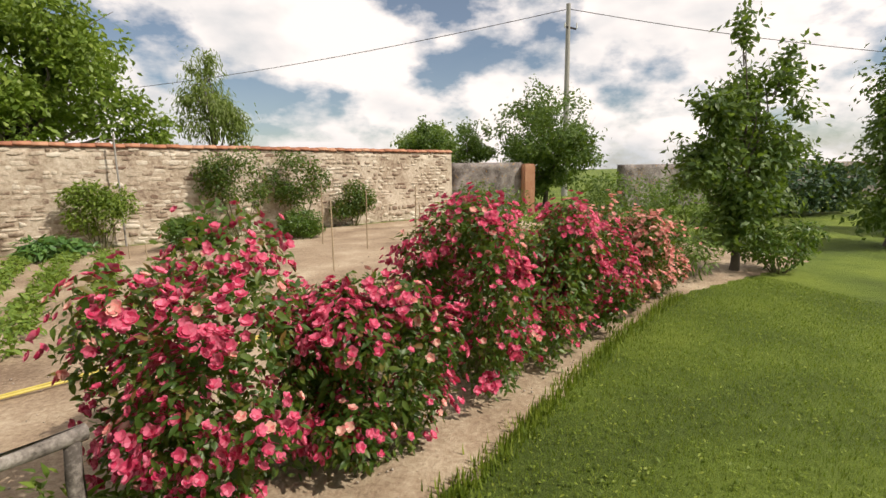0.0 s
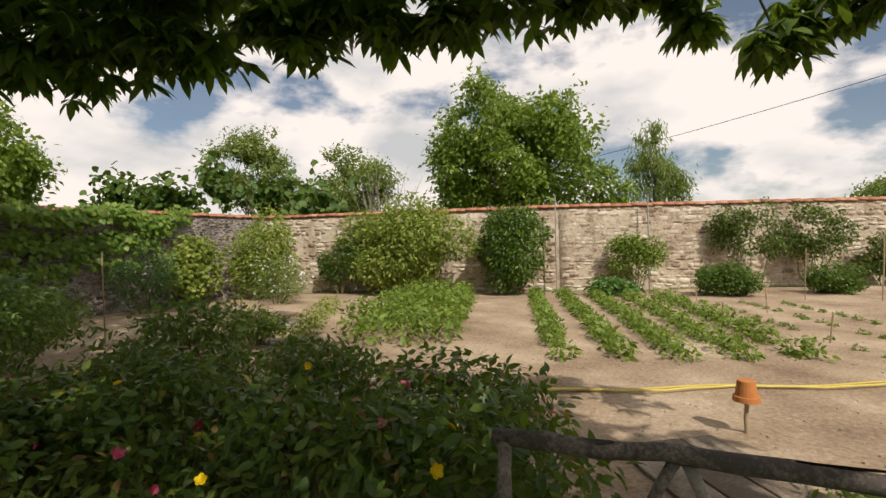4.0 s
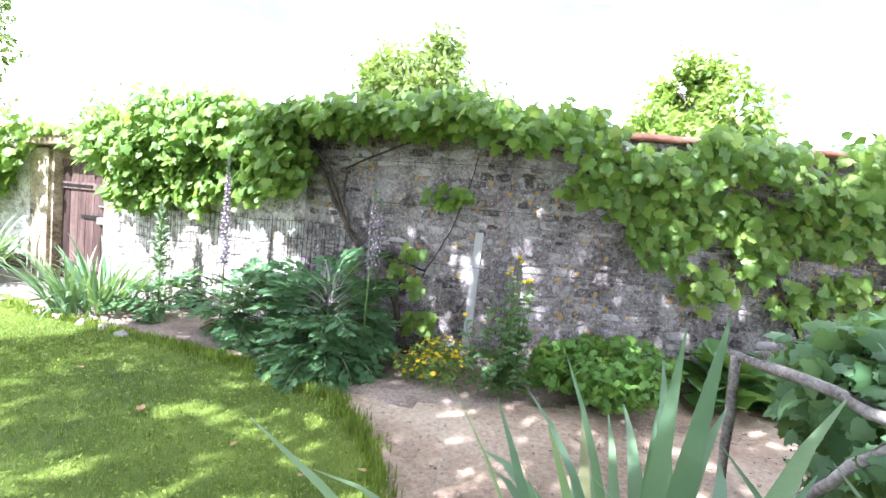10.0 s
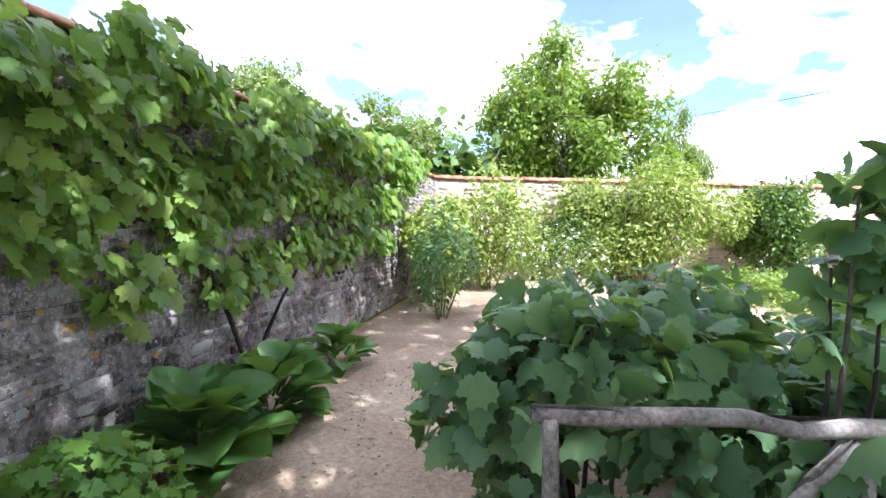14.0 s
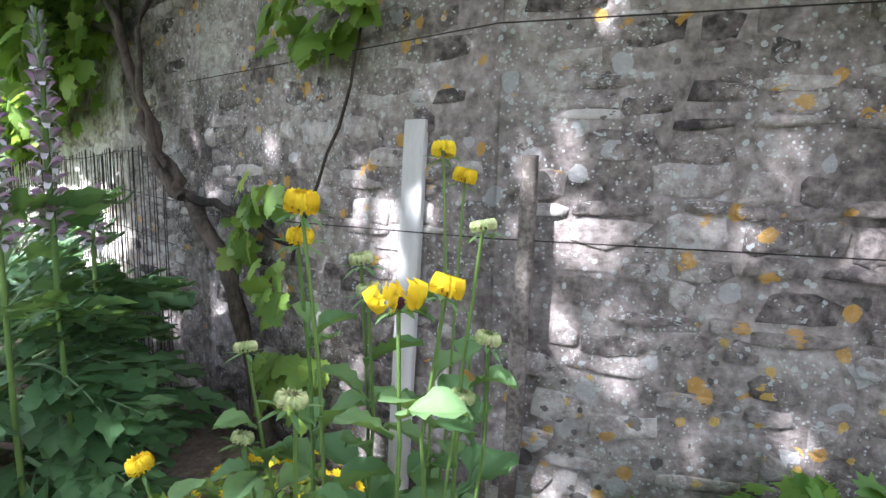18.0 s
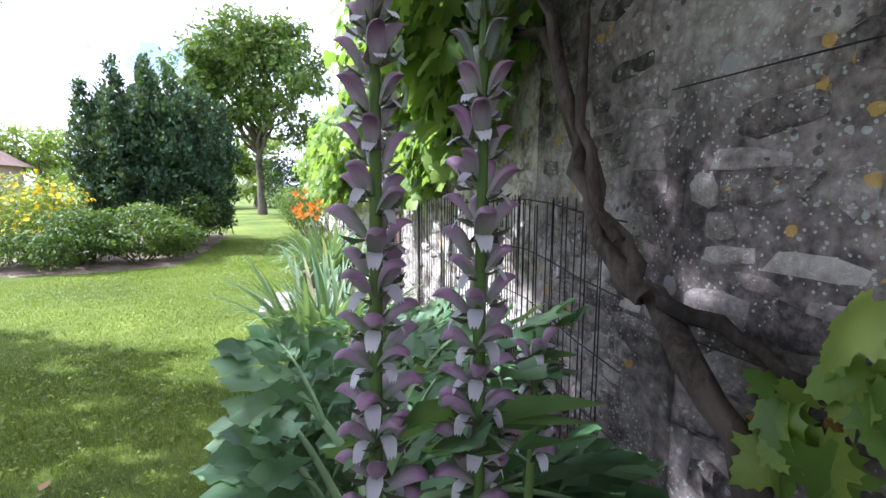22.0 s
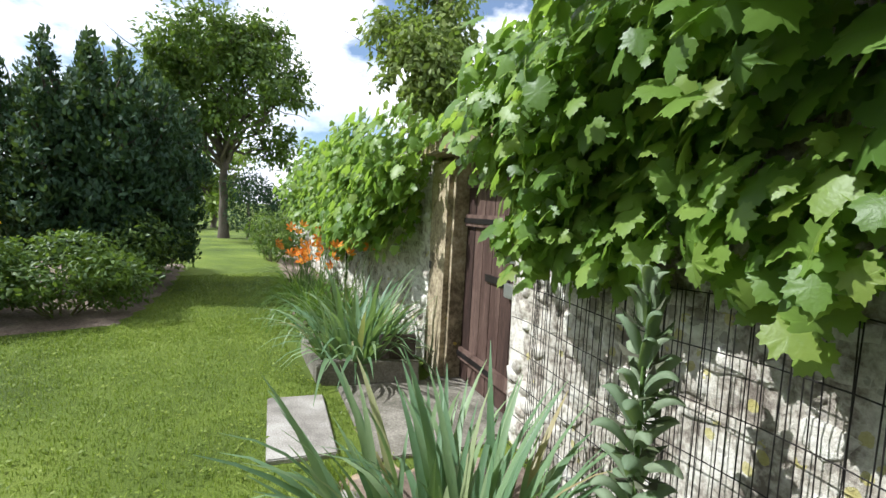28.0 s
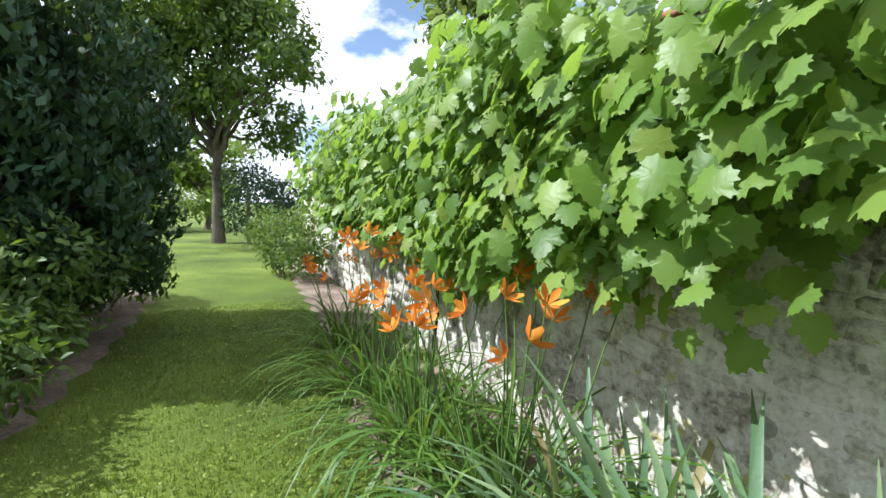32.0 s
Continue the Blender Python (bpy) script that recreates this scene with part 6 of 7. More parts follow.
tree("walnut_tree", (4.4, 25.4, 0), "large spreading walnut tree behind the wall", 3.2, 0.28, blobs_round((0, 0, 6.3), 5.0, 22, 1) + [(3.6, 0.3, 4.2, 1.8, 1.6, 1.5), (-3.8, 0.2, 4.0, 1.6, 1.6, 1.3), (4.9, 1.0, 3.6, 1.3, 1.2, 1.2)], 26000, L_OVATE, 0.26, G_WALNUT, 1)
tree("willow_tree", (10.9, 31.0, 0), "weeping willow behind the wall", 3.2, 0.2, [(0, 0, 6.2, 1.5, 1.5, 2.0), (0.9, 0.2, 4.8, 1.0, 1.0, 2.0), (-0.9, 0.3, 4.9, 1.0, 1.0, 2.0), (0.2, -0.7, 5.0, 0.9, 0.9, 2.2), (1.5, 0, 4.0, 0.6, 0.6, 1.8), (0.1, 0, 7.6, 0.5, 0.5, 0.9)], 8000, L_LANCE, 0.30, G_PALE, 2, droop=2.5)
tree("broadleaf_tree", (-11.7, -1.4, 0), "pale broadleaf tree beyond the vine wall", 3.0, 0.25, blobs_round((0, 0, 5.6), 2.5, 15, 3), 9000, L_OVATE, 0.26, G_PALE, 3)
tree("broadleaf_tree", (-13.8, 8.8, 0), "round green tree beyond the vine wall", 3.0, 0.25, blobs_round((0, 0, 5.7), 3.3, 18, 4), 12000, L_OVATE, 0.27, G_WALNUT, 4)
tree("broadleaf_tree", (-8.5, 19.5, 0), "feathery pale green tree behind the garden", 2.5, 0.2, blobs_round((0, 0, 5.4), 3.2, 12, 5), 7000, L_OVATE, 0.2, G_PALE, 5)
tree("broadleaf_tree", (-4.0, 21.5, 0), "feathery pale green tree behind the garden wall", 2.5, 0.2, blobs_round((0, 0, 4.9), 2.9, 12, 6), 6000, L_OVATE, 0.2, G_PALE, 6)
tree("birch_tree", (-8.4, -14.4, 0), "tall silvery birch beyond the wall", 4.0, 0.16, [(0, 0, 6.0, 1.8, 1.8, 2.4), (0.3, 0.2, 8.6, 1.1, 1.1, 1.7), (-0.5, -0.3, 4.6, 1.3, 1.3, 1.3), (0.8, 0.4, 5.2, 1.0, 1.0, 1.4), (0, 0, 10.2, 0.5, 0.5, 0.9)], 20000, L_SMALL, 0.24, G_PALE, 7, droop=1.2)
hb = [(x, y, 2.0, 1.6, 1.1, 3.0 + 0.25 * math.sin(x)) for x, y in ((-11.0, -1.6), (-9.2, -1.2), (-7.4, -0.8), (-5.6, -0.4), (-3.8, 0.0), (-2.0, 0.3), (-0.4, 0.6))]
tree("conifer_hedge", (0.4, 14.3, 0), "tall clipped conifer hedge behind the wall", 2.0, 0.15, hb, 16000, L_CLUMP, 0.34, G_HEDGE, 8, "hedge", droop=0.0)
bare = thing("bare_shrub", (-1.2, 20.5, 0), "leafless shrub with grey twigs behind the wall", "shrub")
rng = np.random.default_rng(12)
part("twigwork", tubes_mesh("twigwork", [(bent((rng.normal(0, 0.15), rng.normal(0, 0.15), 0), (rng.normal(0, 1.0), rng.normal(0, 1.0), rng.uniform(3.2, 5.6)), 5, 0.12, rng), [0.04, 0.03, 0.022, 0.015, 0.01, 0.005]) for _ in range(46)], M_RAIL, 5), None, bare, kind="stuff")
tree("fruit_tree", (23.4, 8.1, 0), "upright young fruit tree on the lawn's edge", 1.15, 0.07, [(0, 0, 1.7, 1.0, 1.0, 1.2), (-0.2, 0.2, 1.0, 0.8, 0.8, 0.7), (0.3, 0.1, 2.9, 0.6, 0.6, 0.6), (-0.5, 0, 2.6, 0.5, 0.5, 0.5), (0.7, 0, 2.3, 0.5, 0.5, 0.6), (-0.15, 0, 3.9, 0.16, 0.16, 0.5), (0.75, 0.1, 3.4, 0.2, 0.2, 0.5), (-0.7, 0.1, 1.6, 0.5, 0.5, 0.5)], 6500, L_OVATE, 0.11, G_DARKT, 9)
tree("small_tree", (27.0, 22.9, 0), "rounded small tree beside the garden wall", 1.6, 0.12, blobs_round((0, 0, 3.0), 3.3, 20, 10), 12000, L_OVATE, 0.16, G_DARKT, 10)
tree("small_tree", (23.6, 24.6, 0), "small round tree beyond the wall", 1.4, 0.09, blobs_round((0, 0, 3.0), 1.5, 10, 11), 2600, L_OVATE, 0.14, G_DARKT, 11)
tree("far_tree", (24.0, 36.5, 0), "round dark tree far behind the wall", 2.0, 0.15, blobs_round((0, 0, 3.8), 2.2, 10, 12), 2600, L_OVATE, 0.22, G_DARKT, 12)
tree("yew_tree", (32.0, 10.2, 0), "dark clipped yew at the lawn's end", 1.0, 0.2, [(0, 0, 1.5, 1.3, 1.3, 1.6), (0.3, 0.2, 2.6, 0.9, 0.9, 1.4)], 3800, L_CLUMP, 0.16, G_YEW, 13, "yew", droop=-1)
tree("ivy_tree", (28.6, 9.1, 0), "dense ivy-covered tree at the edge of the lawn", 2.0, 0.2, [(0, 0, 1.7, 1.2, 1.2, 1.9), (0.2, 0.1, 3.2, 1.4, 1.4, 1.4)], 8000, L_OVATE, 0.13, G_DARKT, 14, "tree")
shrub("dark_hedge", (33, 15.5, 0), (3.2, 1.5, 1.2), "dark hedge at the end of the lawn", G_YEW, 3600, 0.16, L_CLUMP, 18, 201, category="hedge")
shrub("border_shrub", (24.6, 13.0, 0), (1.6, 1.2, 0.9), "mixed green shrubs behind the rose border", G_DARKT, 3000, 0.11, L_OVATE, 15, 202)
shrub("border_shrub", (21.2, 14.5, 0), (1.3, 1.0, 0.8), "mixed green shrubs below the small tree", G_BOX, 2400, 0.11, L_OVATE, 15, 203)
shrub("border_shrub", (27.6, 14.2, 0), (1.6, 1.2, 0.8), "mixed pale green shrubs across the lawn", G_WEED, 2600, 0.11, L_OVATE, 15, 204)
pole = thing("utility_pole", (32.0, 30.6, 0), "tall concrete utility pole with insulators behind the garden", "utility pole")
part("pole", tubes_mesh("pole", [([(0, 0, -0.2), (0, 0, 4), (0, 0, 8), (0, 0, 11.8)], [0.2, 0.18, 0.15, 0.13])], M_POLE, 10), None, pole)
part("bracket", box_mesh((0.9, 0.08, 0.10), (0.2, 0, 10.4), (0, 0, 20), 0.01), M_IRON, pole)
for i in (-0.2, 0.6):
    part("insulator", tubes_mesh("insulator", [([(i, 0, 10.4), (i, 0, 10.7)], [0.05, 0.04])], M_WHITE, 8), None, pole)
wires = thing("power_line", (32.0, 30.6, 11.5), "thin black overhead power line sagging from the pole", "cable")
part("cable", tubes_mesh("cable", [(bent((0, 0, 0), (-34, 22, -2.2), 14, 0.0, rng, 0.5), [0.022] * 15)], M_IRON, 5), None, wires)
part("cable", tubes_mesh("cable", [(bent((0, 0, 0), (34, -6, -3.4), 14, 0.0, rng, 0.5), [0.022] * 15)], M_IRON, 5), None, wires)

# south end of the garden
cb = []
rng = np.random.default_rng(31)
for k in range(22):
    a, r = k * 2.4, 1.25 * math.sqrt((k + 0.5) / 22)
    top = rng.uniform(3.55, 4.35) - 0.45 * r
    for q in range(5):
        w = 0.52 * (0.9, 1.0, 0.84, 0.58, 0.30)[q]
        out = 1 + 0.05 * min(q, 3)
        cb.append((r * math.cos(a) * out, r * math.sin(a) * out, top * (0.24, 0.44, 0.63, 0.80, 0.93)[q], w, w, top * (0.18, 0.19, 0.17, 0.14, 0.10)[q]))
tree("irish_yew", (-0.55, -13.3, 0), "group of dark columnar Irish yews", 0.9, 0.16, cb, 95000, L_SMALL, 0.11, G_YEW, 15, "yew", droop=-2.6, up=0.0, shell=0.78)
tree("lime_tree", (-5.95, -24.7, 0), "round-crowned deciduous tree with a slim straight trunk", 3.6, 0.19, blobs_round((0, 0, 6.5), 3.7, 24, 16) + [(-1.8, 0.6, 3.9, 1.5, 1.4, 1.0), (2.2, 0.3, 4.2, 1.5, 1.5, 1.1)], 17000, L_OVATE, 0.22, G_DARKT, 16)
shrub("island_shrub", (0.2, -10.9, 0), (1.0, 0.85, 0.56), "dense low dark green shrub in the island bed", G_DARKT, 4600, 0.085, L_OVATE, 14, 211)
shrub("island_shrub", (-0.7, -12.2, 0), (0.85, 1.0, 0.72), "dense dark green shrub in the island bed", G_DARKT, 4600, 0.09, L_OVATE, 14, 212)
shrub("island_shrub", (1.15, -10.85, 0), (1.0, 0.8, 0.52), "low spreading green shrub in the island bed", G_HEDGE, 4400, 0.08, L_OVATE, 14, 213)
shrub("yellow_flower_shrub", (1.95, -12.0, 0), (1.1, 0.9, 0.85), "shrub covered in bright yellow flowers", G_YELL, 5200, 0.085, L_OVATE, 16, 214, (("flowers", P_YELLOW, B_SIMPLE, 420, 0.04),))
shrub("island_shrub", (2.6, -11.2, 0), (0.8, 0.7, 0.45), "low spreading pale shrub in the island bed", G_WEED, 2600, 0.08, L_OVATE, 12, 219)
shrub("island_shrub", (-1.5, -14.6, 0), (0.9, 1.2, 0.78), "dense bluish dark shrub in the island bed", G_DARKT, 3800, 0.095, L_OVATE, 14, 215)
shrub("orange_perennials", (-0.3, -12.6, 0), (0.8, 0.5, 0.5), "russet flowering perennials before the yews", G_DARKT, 1500, 0.08, L_LANCE, 10, 216, (("flowers", P_ORANGE, B_SIMPLE, 14, 0.03),), category="perennials", zc=0.8)
shrub("dark_bush", (-7.0, -24.0, 0), (1.6, 1.4, 1.6), "big dark bush at the end of the border", G_YEW, 5200, 0.13, L_OVATE, 15, 217)
shrub("dark_bush", (-4.6, -16.0, 0), (0.7, 1.2, 0.8), "dark leafy perennials at the border's end", G_DARKT, 2600, 0.10, L_OVATE, 12, 218)
shrub("garden_hedge", (-3.0, -31.5, 0), (5.0, 1.2, 1.7), "loose green hedge closing the lawn's end", G_WALNUT, 6000, 0.2, L_OVATE, 22, 220, category="hedge")
s = thing("garden_post", (-6.86, -24.3, 0), "slim grey post at the end of the lawn", "post")
part("post", tubes_mesh("post", [(bent((0, 0, -0.1), (0, 0, 2.0), 3, 0.005, rng), [0.06] * 4)], M_RAIL, 8), None, s)
for i, (x, y, r, h) in enumerate([(-8, -33, 3.5, 5), (-3, -36, 3.8, 5.4), (3, -44, 4, 6), (-15, -30, 4, 6.5), (12, -52, 5, 7), (24, -50, 5, 7), (-22, -18, 4, 7), (38, -44, 5, 7), (-14, 30, 4, 7), (26, 44, 4, 6), (44, 30, 4, 5), (50, 10, 4, 5)]):
    tree("far_tree", (x, y, 0), "light green tree in the distance", 1.6, 0.15, blobs_round((0, 0, h * 0.55), r * 0.8, 11, 40 + i), 3000, L_OVATE, 0.30, G_PALE if i % 2 else G_WALNUT, 40 + i)

# the house beyond the lawn
house = thing("house", (7.5, -41.0, 0), "single-storey house with a red tiled roof beyond the lawn", "house", rz=-14)
part("wall", box_mesh((9.0, 5.0, 2.6), (1.5, 0, 1.3), (0, 0, 0), 0.02), M_WALLH, house)
bm = bmesh.new()
pts = [(-3.5, -3.0, 2.5), (6.5, -3.0, 2.5), (6.5, 3.0, 2.5), (-3.5, 3.0, 2.5), (-1.2, 0, 4.4), (4.6, 0, 4.4)]
vs = [bm.verts.new(p) for p in pts]
for f in ((0, 1, 5, 4), (1, 2, 5), (2, 3, 4, 5), (3, 0, 4), (3, 2, 1, 0)):
    bm.faces.new([vs[i] for i in f])
part("roof", bm, M_ROOF, house)
for x in (-1.6, 1.2, 4.0):
    w = part("window", box_mesh((1.0, 0.06, 1.1), (x, 2.52, 1.45), (0, 0, 0), 0.01), M_WHITE, house, "white-framed window")
    part("pane", box_mesh((0.8, 0.03, 0.9), (x, 2.555, 1.45)), M_IRON, w)
cons = thing("conservatory", (7.9, -35.4, 0), "white-framed glazed conservatory with a step", "conservatory", rz=-14)
for x in (-2.0, -1.0, 0.0, 1.0, 2.0):
    part("post", box_mesh((0.1, 0.1, 2.3), (x, 1.2, 1.3), (0, 0, 0), 0.01), M_WHITE, cons)
part("top_rail", box_mesh((4.4, 0.14, 0.16), (0, 1.2, 2.5), (0, 0, 0), 0.01), M_WHITE, cons)
part("sill", box_mesh((4.4, 0.18, 0.5), (0, 1.2, 0.35), (0, 0, 0), 0.01), M_WHITE, cons)
part("roof", box_mesh((4.4, 3.0, 0.1), (0, -0.1, 2.75), (12, 0, 0), 0.01), M_WHITE, cons)
part("step", box_mesh((3.4, 0.7, 0.14), (0, 1.8, 0.06), (0, 0, 0), 0.02), M_SLAB, cons)

def inside_poly(P, poly):
    r = np.zeros(len(P), bool)
    for a, b in zip(poly, poly[1:] + poly[:1]):
        r ^= ((a[1] > P[:, 1]) != (b[1] > P[:, 1])) & (P[:, 0] < (b[0] - a[0]) * (P[:, 1] - a[1]) / (b[1] - a[1] + 1e-12) + a[0])
    return r


# ---------------------------------------------------------------- the chestnut over the path
chest = thing("chestnut_tree", (8.3, -5.2, 0), "spreading chestnut tree with long drooping leaves over the path", "tree")
rng = np.random.default_rng(77)
# the crown's outline on the ground below it, carried up along the sunlight
SHADE = [(15.3, 2.1), (14.4, 3.2), (12.7, 4.0), (10.5, 4.9), (8.3, 5.4), (4.6, 8.2), (1.0, 8.2), (-1.6, 7.2), (-2.9, 4.5), (-3.3, 1.5), (-2.6, -0.8), (-0.4, -2.8), (0.7, -5.2), (1.6, -6.6), (3.0, -8.2), (7.0, -8.4), (11.0, -4.5), (14.6, -0.4)]
CB = []
P = []
sx, sy = np.array(SHADE).min(0), np.array(SHADE).max(0)
step = 0.30
for gx in np.arange(sx[0], sy[0], step):
    for gy in np.arange(sx[1], sy[1], step):
        p = np.array([[gx + rng.uniform(-0.15, 0.15), gy + rng.uniform(-0.15, 0.15)]])
        gap = noise.noise((gx * 0.55, gy * 0.55, 4.0)) + 0.5 * noise.noise((gx * 1.5, gy * 1.5, 9.0))
        if not inside_poly(p, SHADE)[0] or gap < (-0.43 if gx > 3.2 else -0.7 if gx > 1.6 else -1.3):
            continue
        for _ in range(5 if gx > 6 or gx < 1.6 else 4):
            west = min(1.0, max(0.0, (7.0 - gx) / 5.0))
            z = 4.1 + 1.0 * west + 1.9 * rng.random() ** 1.3
            P.append((p[0][0] + z * 0.764 + rng.normal(0, 0.12) - 8.3, p[0][1] - z * 0.535 + rng.normal(0, 0.12) + 5.2, z))
P = np.array(P)
part("trunk", tubes_mesh("trunk", [(bent((0, 0, -0.2), (0, 0.2, 3.4), 6, 0.05, rng), [0.42, 0.34, 0.31, 0.29, 0.27, 0.25, 0.22])], M_TRUNK, 12, 0.08), None, chest)
lines = []
for k in range(26):
    b = P[rng.integers(len(P))]
    b = np.array([b[0], b[1], b[2] + 0.4])
    lines.append((bent((0, 0.2, 3.3), b, 6, 0.12, rng, -0.5), [0.13, 0.11, 0.09, 0.07, 0.05, 0.035, 0.015]))
    for _ in range(4):
        e = b + rng.normal(size=3) * np.array([0.9, 0.9, 0.4])
        lines.append((bent(b * 0.8 + np.array([0, 0, 0.9]), e, 3, 0.08, rng), [0.03, 0.022, 0.014, 0.006]))
part("branchwork", tubes_mesh("branchwork", lines, M_TRUNK, 6), None, chest, kind="stuff")
# drooping sprays under the crown's edge, in the world: (x, y, z, spread, tufts)
SPRAYS = [(9.4, 1.15, 2.62, 0.22, 26), (9.7, 1.3, 2.58, 0.2, 26), (10.1, 1.5, 2.70, 0.2, 24), (10.4, 1.66, 2.66, 0.16, 22), (9.5, 1.2, 2.95, 0.25, 26), (10.0, 1.45, 2.95, 0.25, 26), (10.4, 1.65, 2.95, 0.16, 20),
          (10.9, 1.93, 2.80, 0.12, 16), (11.0, 2.0, 2.68, 0.08, 12), (11.2, 2.1, 2.84, 0.12, 18), (11.45, 2.25, 2.76, 0.12, 18), (11.75, 2.4, 2.78, 0.12, 18), (12.0, 2.55, 2.86, 0.11, 14), (12.4, 2.78, 2.90, 0.13, 16), (12.8, 2.97, 2.92, 0.12, 12),
          (13.05, 3.1, 2.76, 0.06, 10), (13.45, 3.33, 2.60, 0.08, 14), (13.7, 3.48, 2.80, 0.10, 14), (14.0, 3.4, 2.85, 0.10, 12), (14.5, 3.25, 2.85, 0.12, 14), (1.61, -4.7, 2.48, 0.12, 16), (1.92, -4.85, 2.45, 0.14, 18), (1.6, -4.7, 2.85, 0.2, 18), (1.95, -4.95, 2.9, 0.2, 22)]
CL = []
tl = []
for x, y, z, w, k in SPRAYS:
    c = np.array([x - 8.3, y + 5.2, z])
    for _ in range(int(k * 1.9)):
        CL.append(c + np.array([rng.normal(0, w), rng.normal(0, w), abs(rng.normal(0, 0.12))]))
    tl.append((bent(c + np.array([0, 0, 0.08]), c * np.array([0.86, 0.86, 1]) + np.array([0, 0, 1.9]), 5, 0.05, rng), [0.006, 0.009, 0.012, 0.016, 0.02, 0.03]))
part("twigwork", tubes_mesh("twigwork", tl, M_TRUNK, 5), None, chest, kind="stuff")
# every twig end carries a drooping tuft of long leaves
for nm, Q, m, L in (("crown", P, 7, 0.25), ("low_sprays", np.array(CL), 8, 0.17)):
    Q = np.repeat(Q, m, 0)
    a = rng.uniform(0, 6.28, len(Q))
    A = np.column_stack([np.cos(a), np.sin(a), -0.75 + rng.normal(0, 0.35, len(Q))])
    N = np.column_stack([np.cos(a) * 0.5, np.sin(a) * 0.5, np.ones(len(Q))]) + rng.normal(0, 0.25, (len(Q), 3))
    V, F = scatter((L_LANCE[0] * np.array([1.35, 1, 1]), L_LANCE[1]), Q, N, A, L * rng.uniform(0.7, 1.25, len(Q)))
    part(nm, mesh_np(nm, V, F, G_CHEST), None, chest, kind="stuff")

# ---------------------------------------------------------------- grass and litter


L_GRASS = (np.array([(-0.09, 0, 0), (0.09, 0, 0), (0.05, 0.6, 0.04), (-0.05, 0.6, 0.04), (0, 1, 0.14)]), np.array([(0, 1, 2), (0, 2, 3), (3, 2, 4)]))
rng = np.random.default_rng(90)
AREAS = [((16.6, 1.2), (23.5, 7.6), 105000), ((0.2, -5.5), (6.5, 0.2), 85000), ((-2.2, -10), (3.5, -3.5), 95000), ((-4, -14), (0.5, -9), 45000), ((6.0, -3.5), (10, 0.3), 16000)]
SLABS = [[(-0.49, -5.95), (-0.87, -6.9), (-1.3, -6.75), (-0.91, -5.8)], [(-1.2, -5.6), (-1.5, -7.6), (-2.6, -7.3), (-2.1, -5.3)], [(-1.4, -7.3), (-1.8, -8.9), (-3.2, -9.0), (-2.5, -6.9)]]
PP = []
for a, b, n in AREAS:
    PP.append(np.column_stack([rng.uniform(a[0], b[0], n), rng.uniform(a[1], b[1], n)]))
PP = np.concatenate(PP)
ISLE = [(2.5, -10.6), (0.8, -10.0), (-0.25, -10.05), (-0.75, -10.9), (-1.55, -13.0), (-2.5, -16.0), (0.5, -18), (5.5, -16.5), (6.2, -12.5), (4.2, -11.2)]
BORD = [(-2.6, -7.2), (-1.7, -7.6), (-2.05, -8.83), (-2.45, -10.1), (-3.5, -12.6), (-5.3, -17.7), (-6.2, -19.5), (-12, -19)]
WEST = [(-2.0, -5.4), (-0.3, -1.2), (-3, -1), (-12, -19), (-6.6, -19.3), (-2.5, -6.9)]
bad = inside_poly(PP, PLOT) | inside_poly(PP, ISLE) | inside_poly(PP, BORD) | inside_poly(PP, WEST)
for s in SLABS:
    bad |= inside_poly(PP, s)
PP = PP[~bad]
n = len(PP)
P3 = np.column_stack([PP, np.full(n, -0.004)])
ang = rng.uniform(0, 6.28, n)
lean = rng.uniform(0.15, 0.95, n)
A = np.column_stack([np.cos(ang) * lean, np.sin(ang) * lean, np.ones(n)])
N = np.column_stack([-np.cos(ang), -np.sin(ang), lean])
V, F = scatter(L_GRASS, P3, N, A, rng.uniform(0.018, 0.042, n))
grass = tagged(new("grass", mesh_np("grass", V, F, M_BLADE)), "short mown lawn grass blades", "grass", kind="stuff")
EDGE = [(21.4, 7.0), (19.7, 5.78), (18.45, 4.72), (17.3, 3.74), (16.4, 2.95), (14.6, 2.1), (12.4, 1.35), (9.5, 0.45), (6.4, 0.2), (4.3, 0.0), (3.7, -0.38), (2.1, -0.75), (1.3, -1.15), (0.9, -1.8), (0.55, -2.4), (0.15, -3.4), (-0.35, -4.65), (-0.75, -5.7)]
m = 12000
k = rng.integers(0, len(EDGE) - 1, m)
q = rng.random((m, 1))
E2 = np.array(EDGE)[k] * (1 - q) + np.array(EDGE)[k + 1] * q + rng.normal(0, 0.05, (m, 2))
a2, l2 = rng.uniform(0, 6.28, m), rng.uniform(0.1, 0.8, m)
V, F = scatter(L_GRASS, np.column_stack([E2, np.full(m, 0.0)]), np.column_stack([-np.cos(a2), -np.sin(a2), l2]), np.column_stack([np.cos(a2) * l2, np.sin(a2) * l2, np.ones(m)]), rng.uniform(0.04, 0.10, m))
tagged(new("edge_grass", mesh_np("edge_grass", V, F, M_BLADE)), "longer ragged grass along the bed's edge", "grass", kind="stuff")
n = 34000
c = PP[rng.integers(0, len(PP), n)]
P3 = np.column_stack([c, np.full(n, 0.022) + 0.012 * rng.random(n)])
V, F = scatter(L_SMALL, P3, np.column_stack([rng.normal(0, 0.4, n), rng.normal(0, 0.4, n), np.ones(n)]), rng.normal(size=(n, 3)), rng.uniform(0.018, 0.036, n))
clover = tagged(new("clover", mesh_np("clover", V, F, M_BLADE)), "clover leaves mixed in the lawn", "clover", kind="stuff")
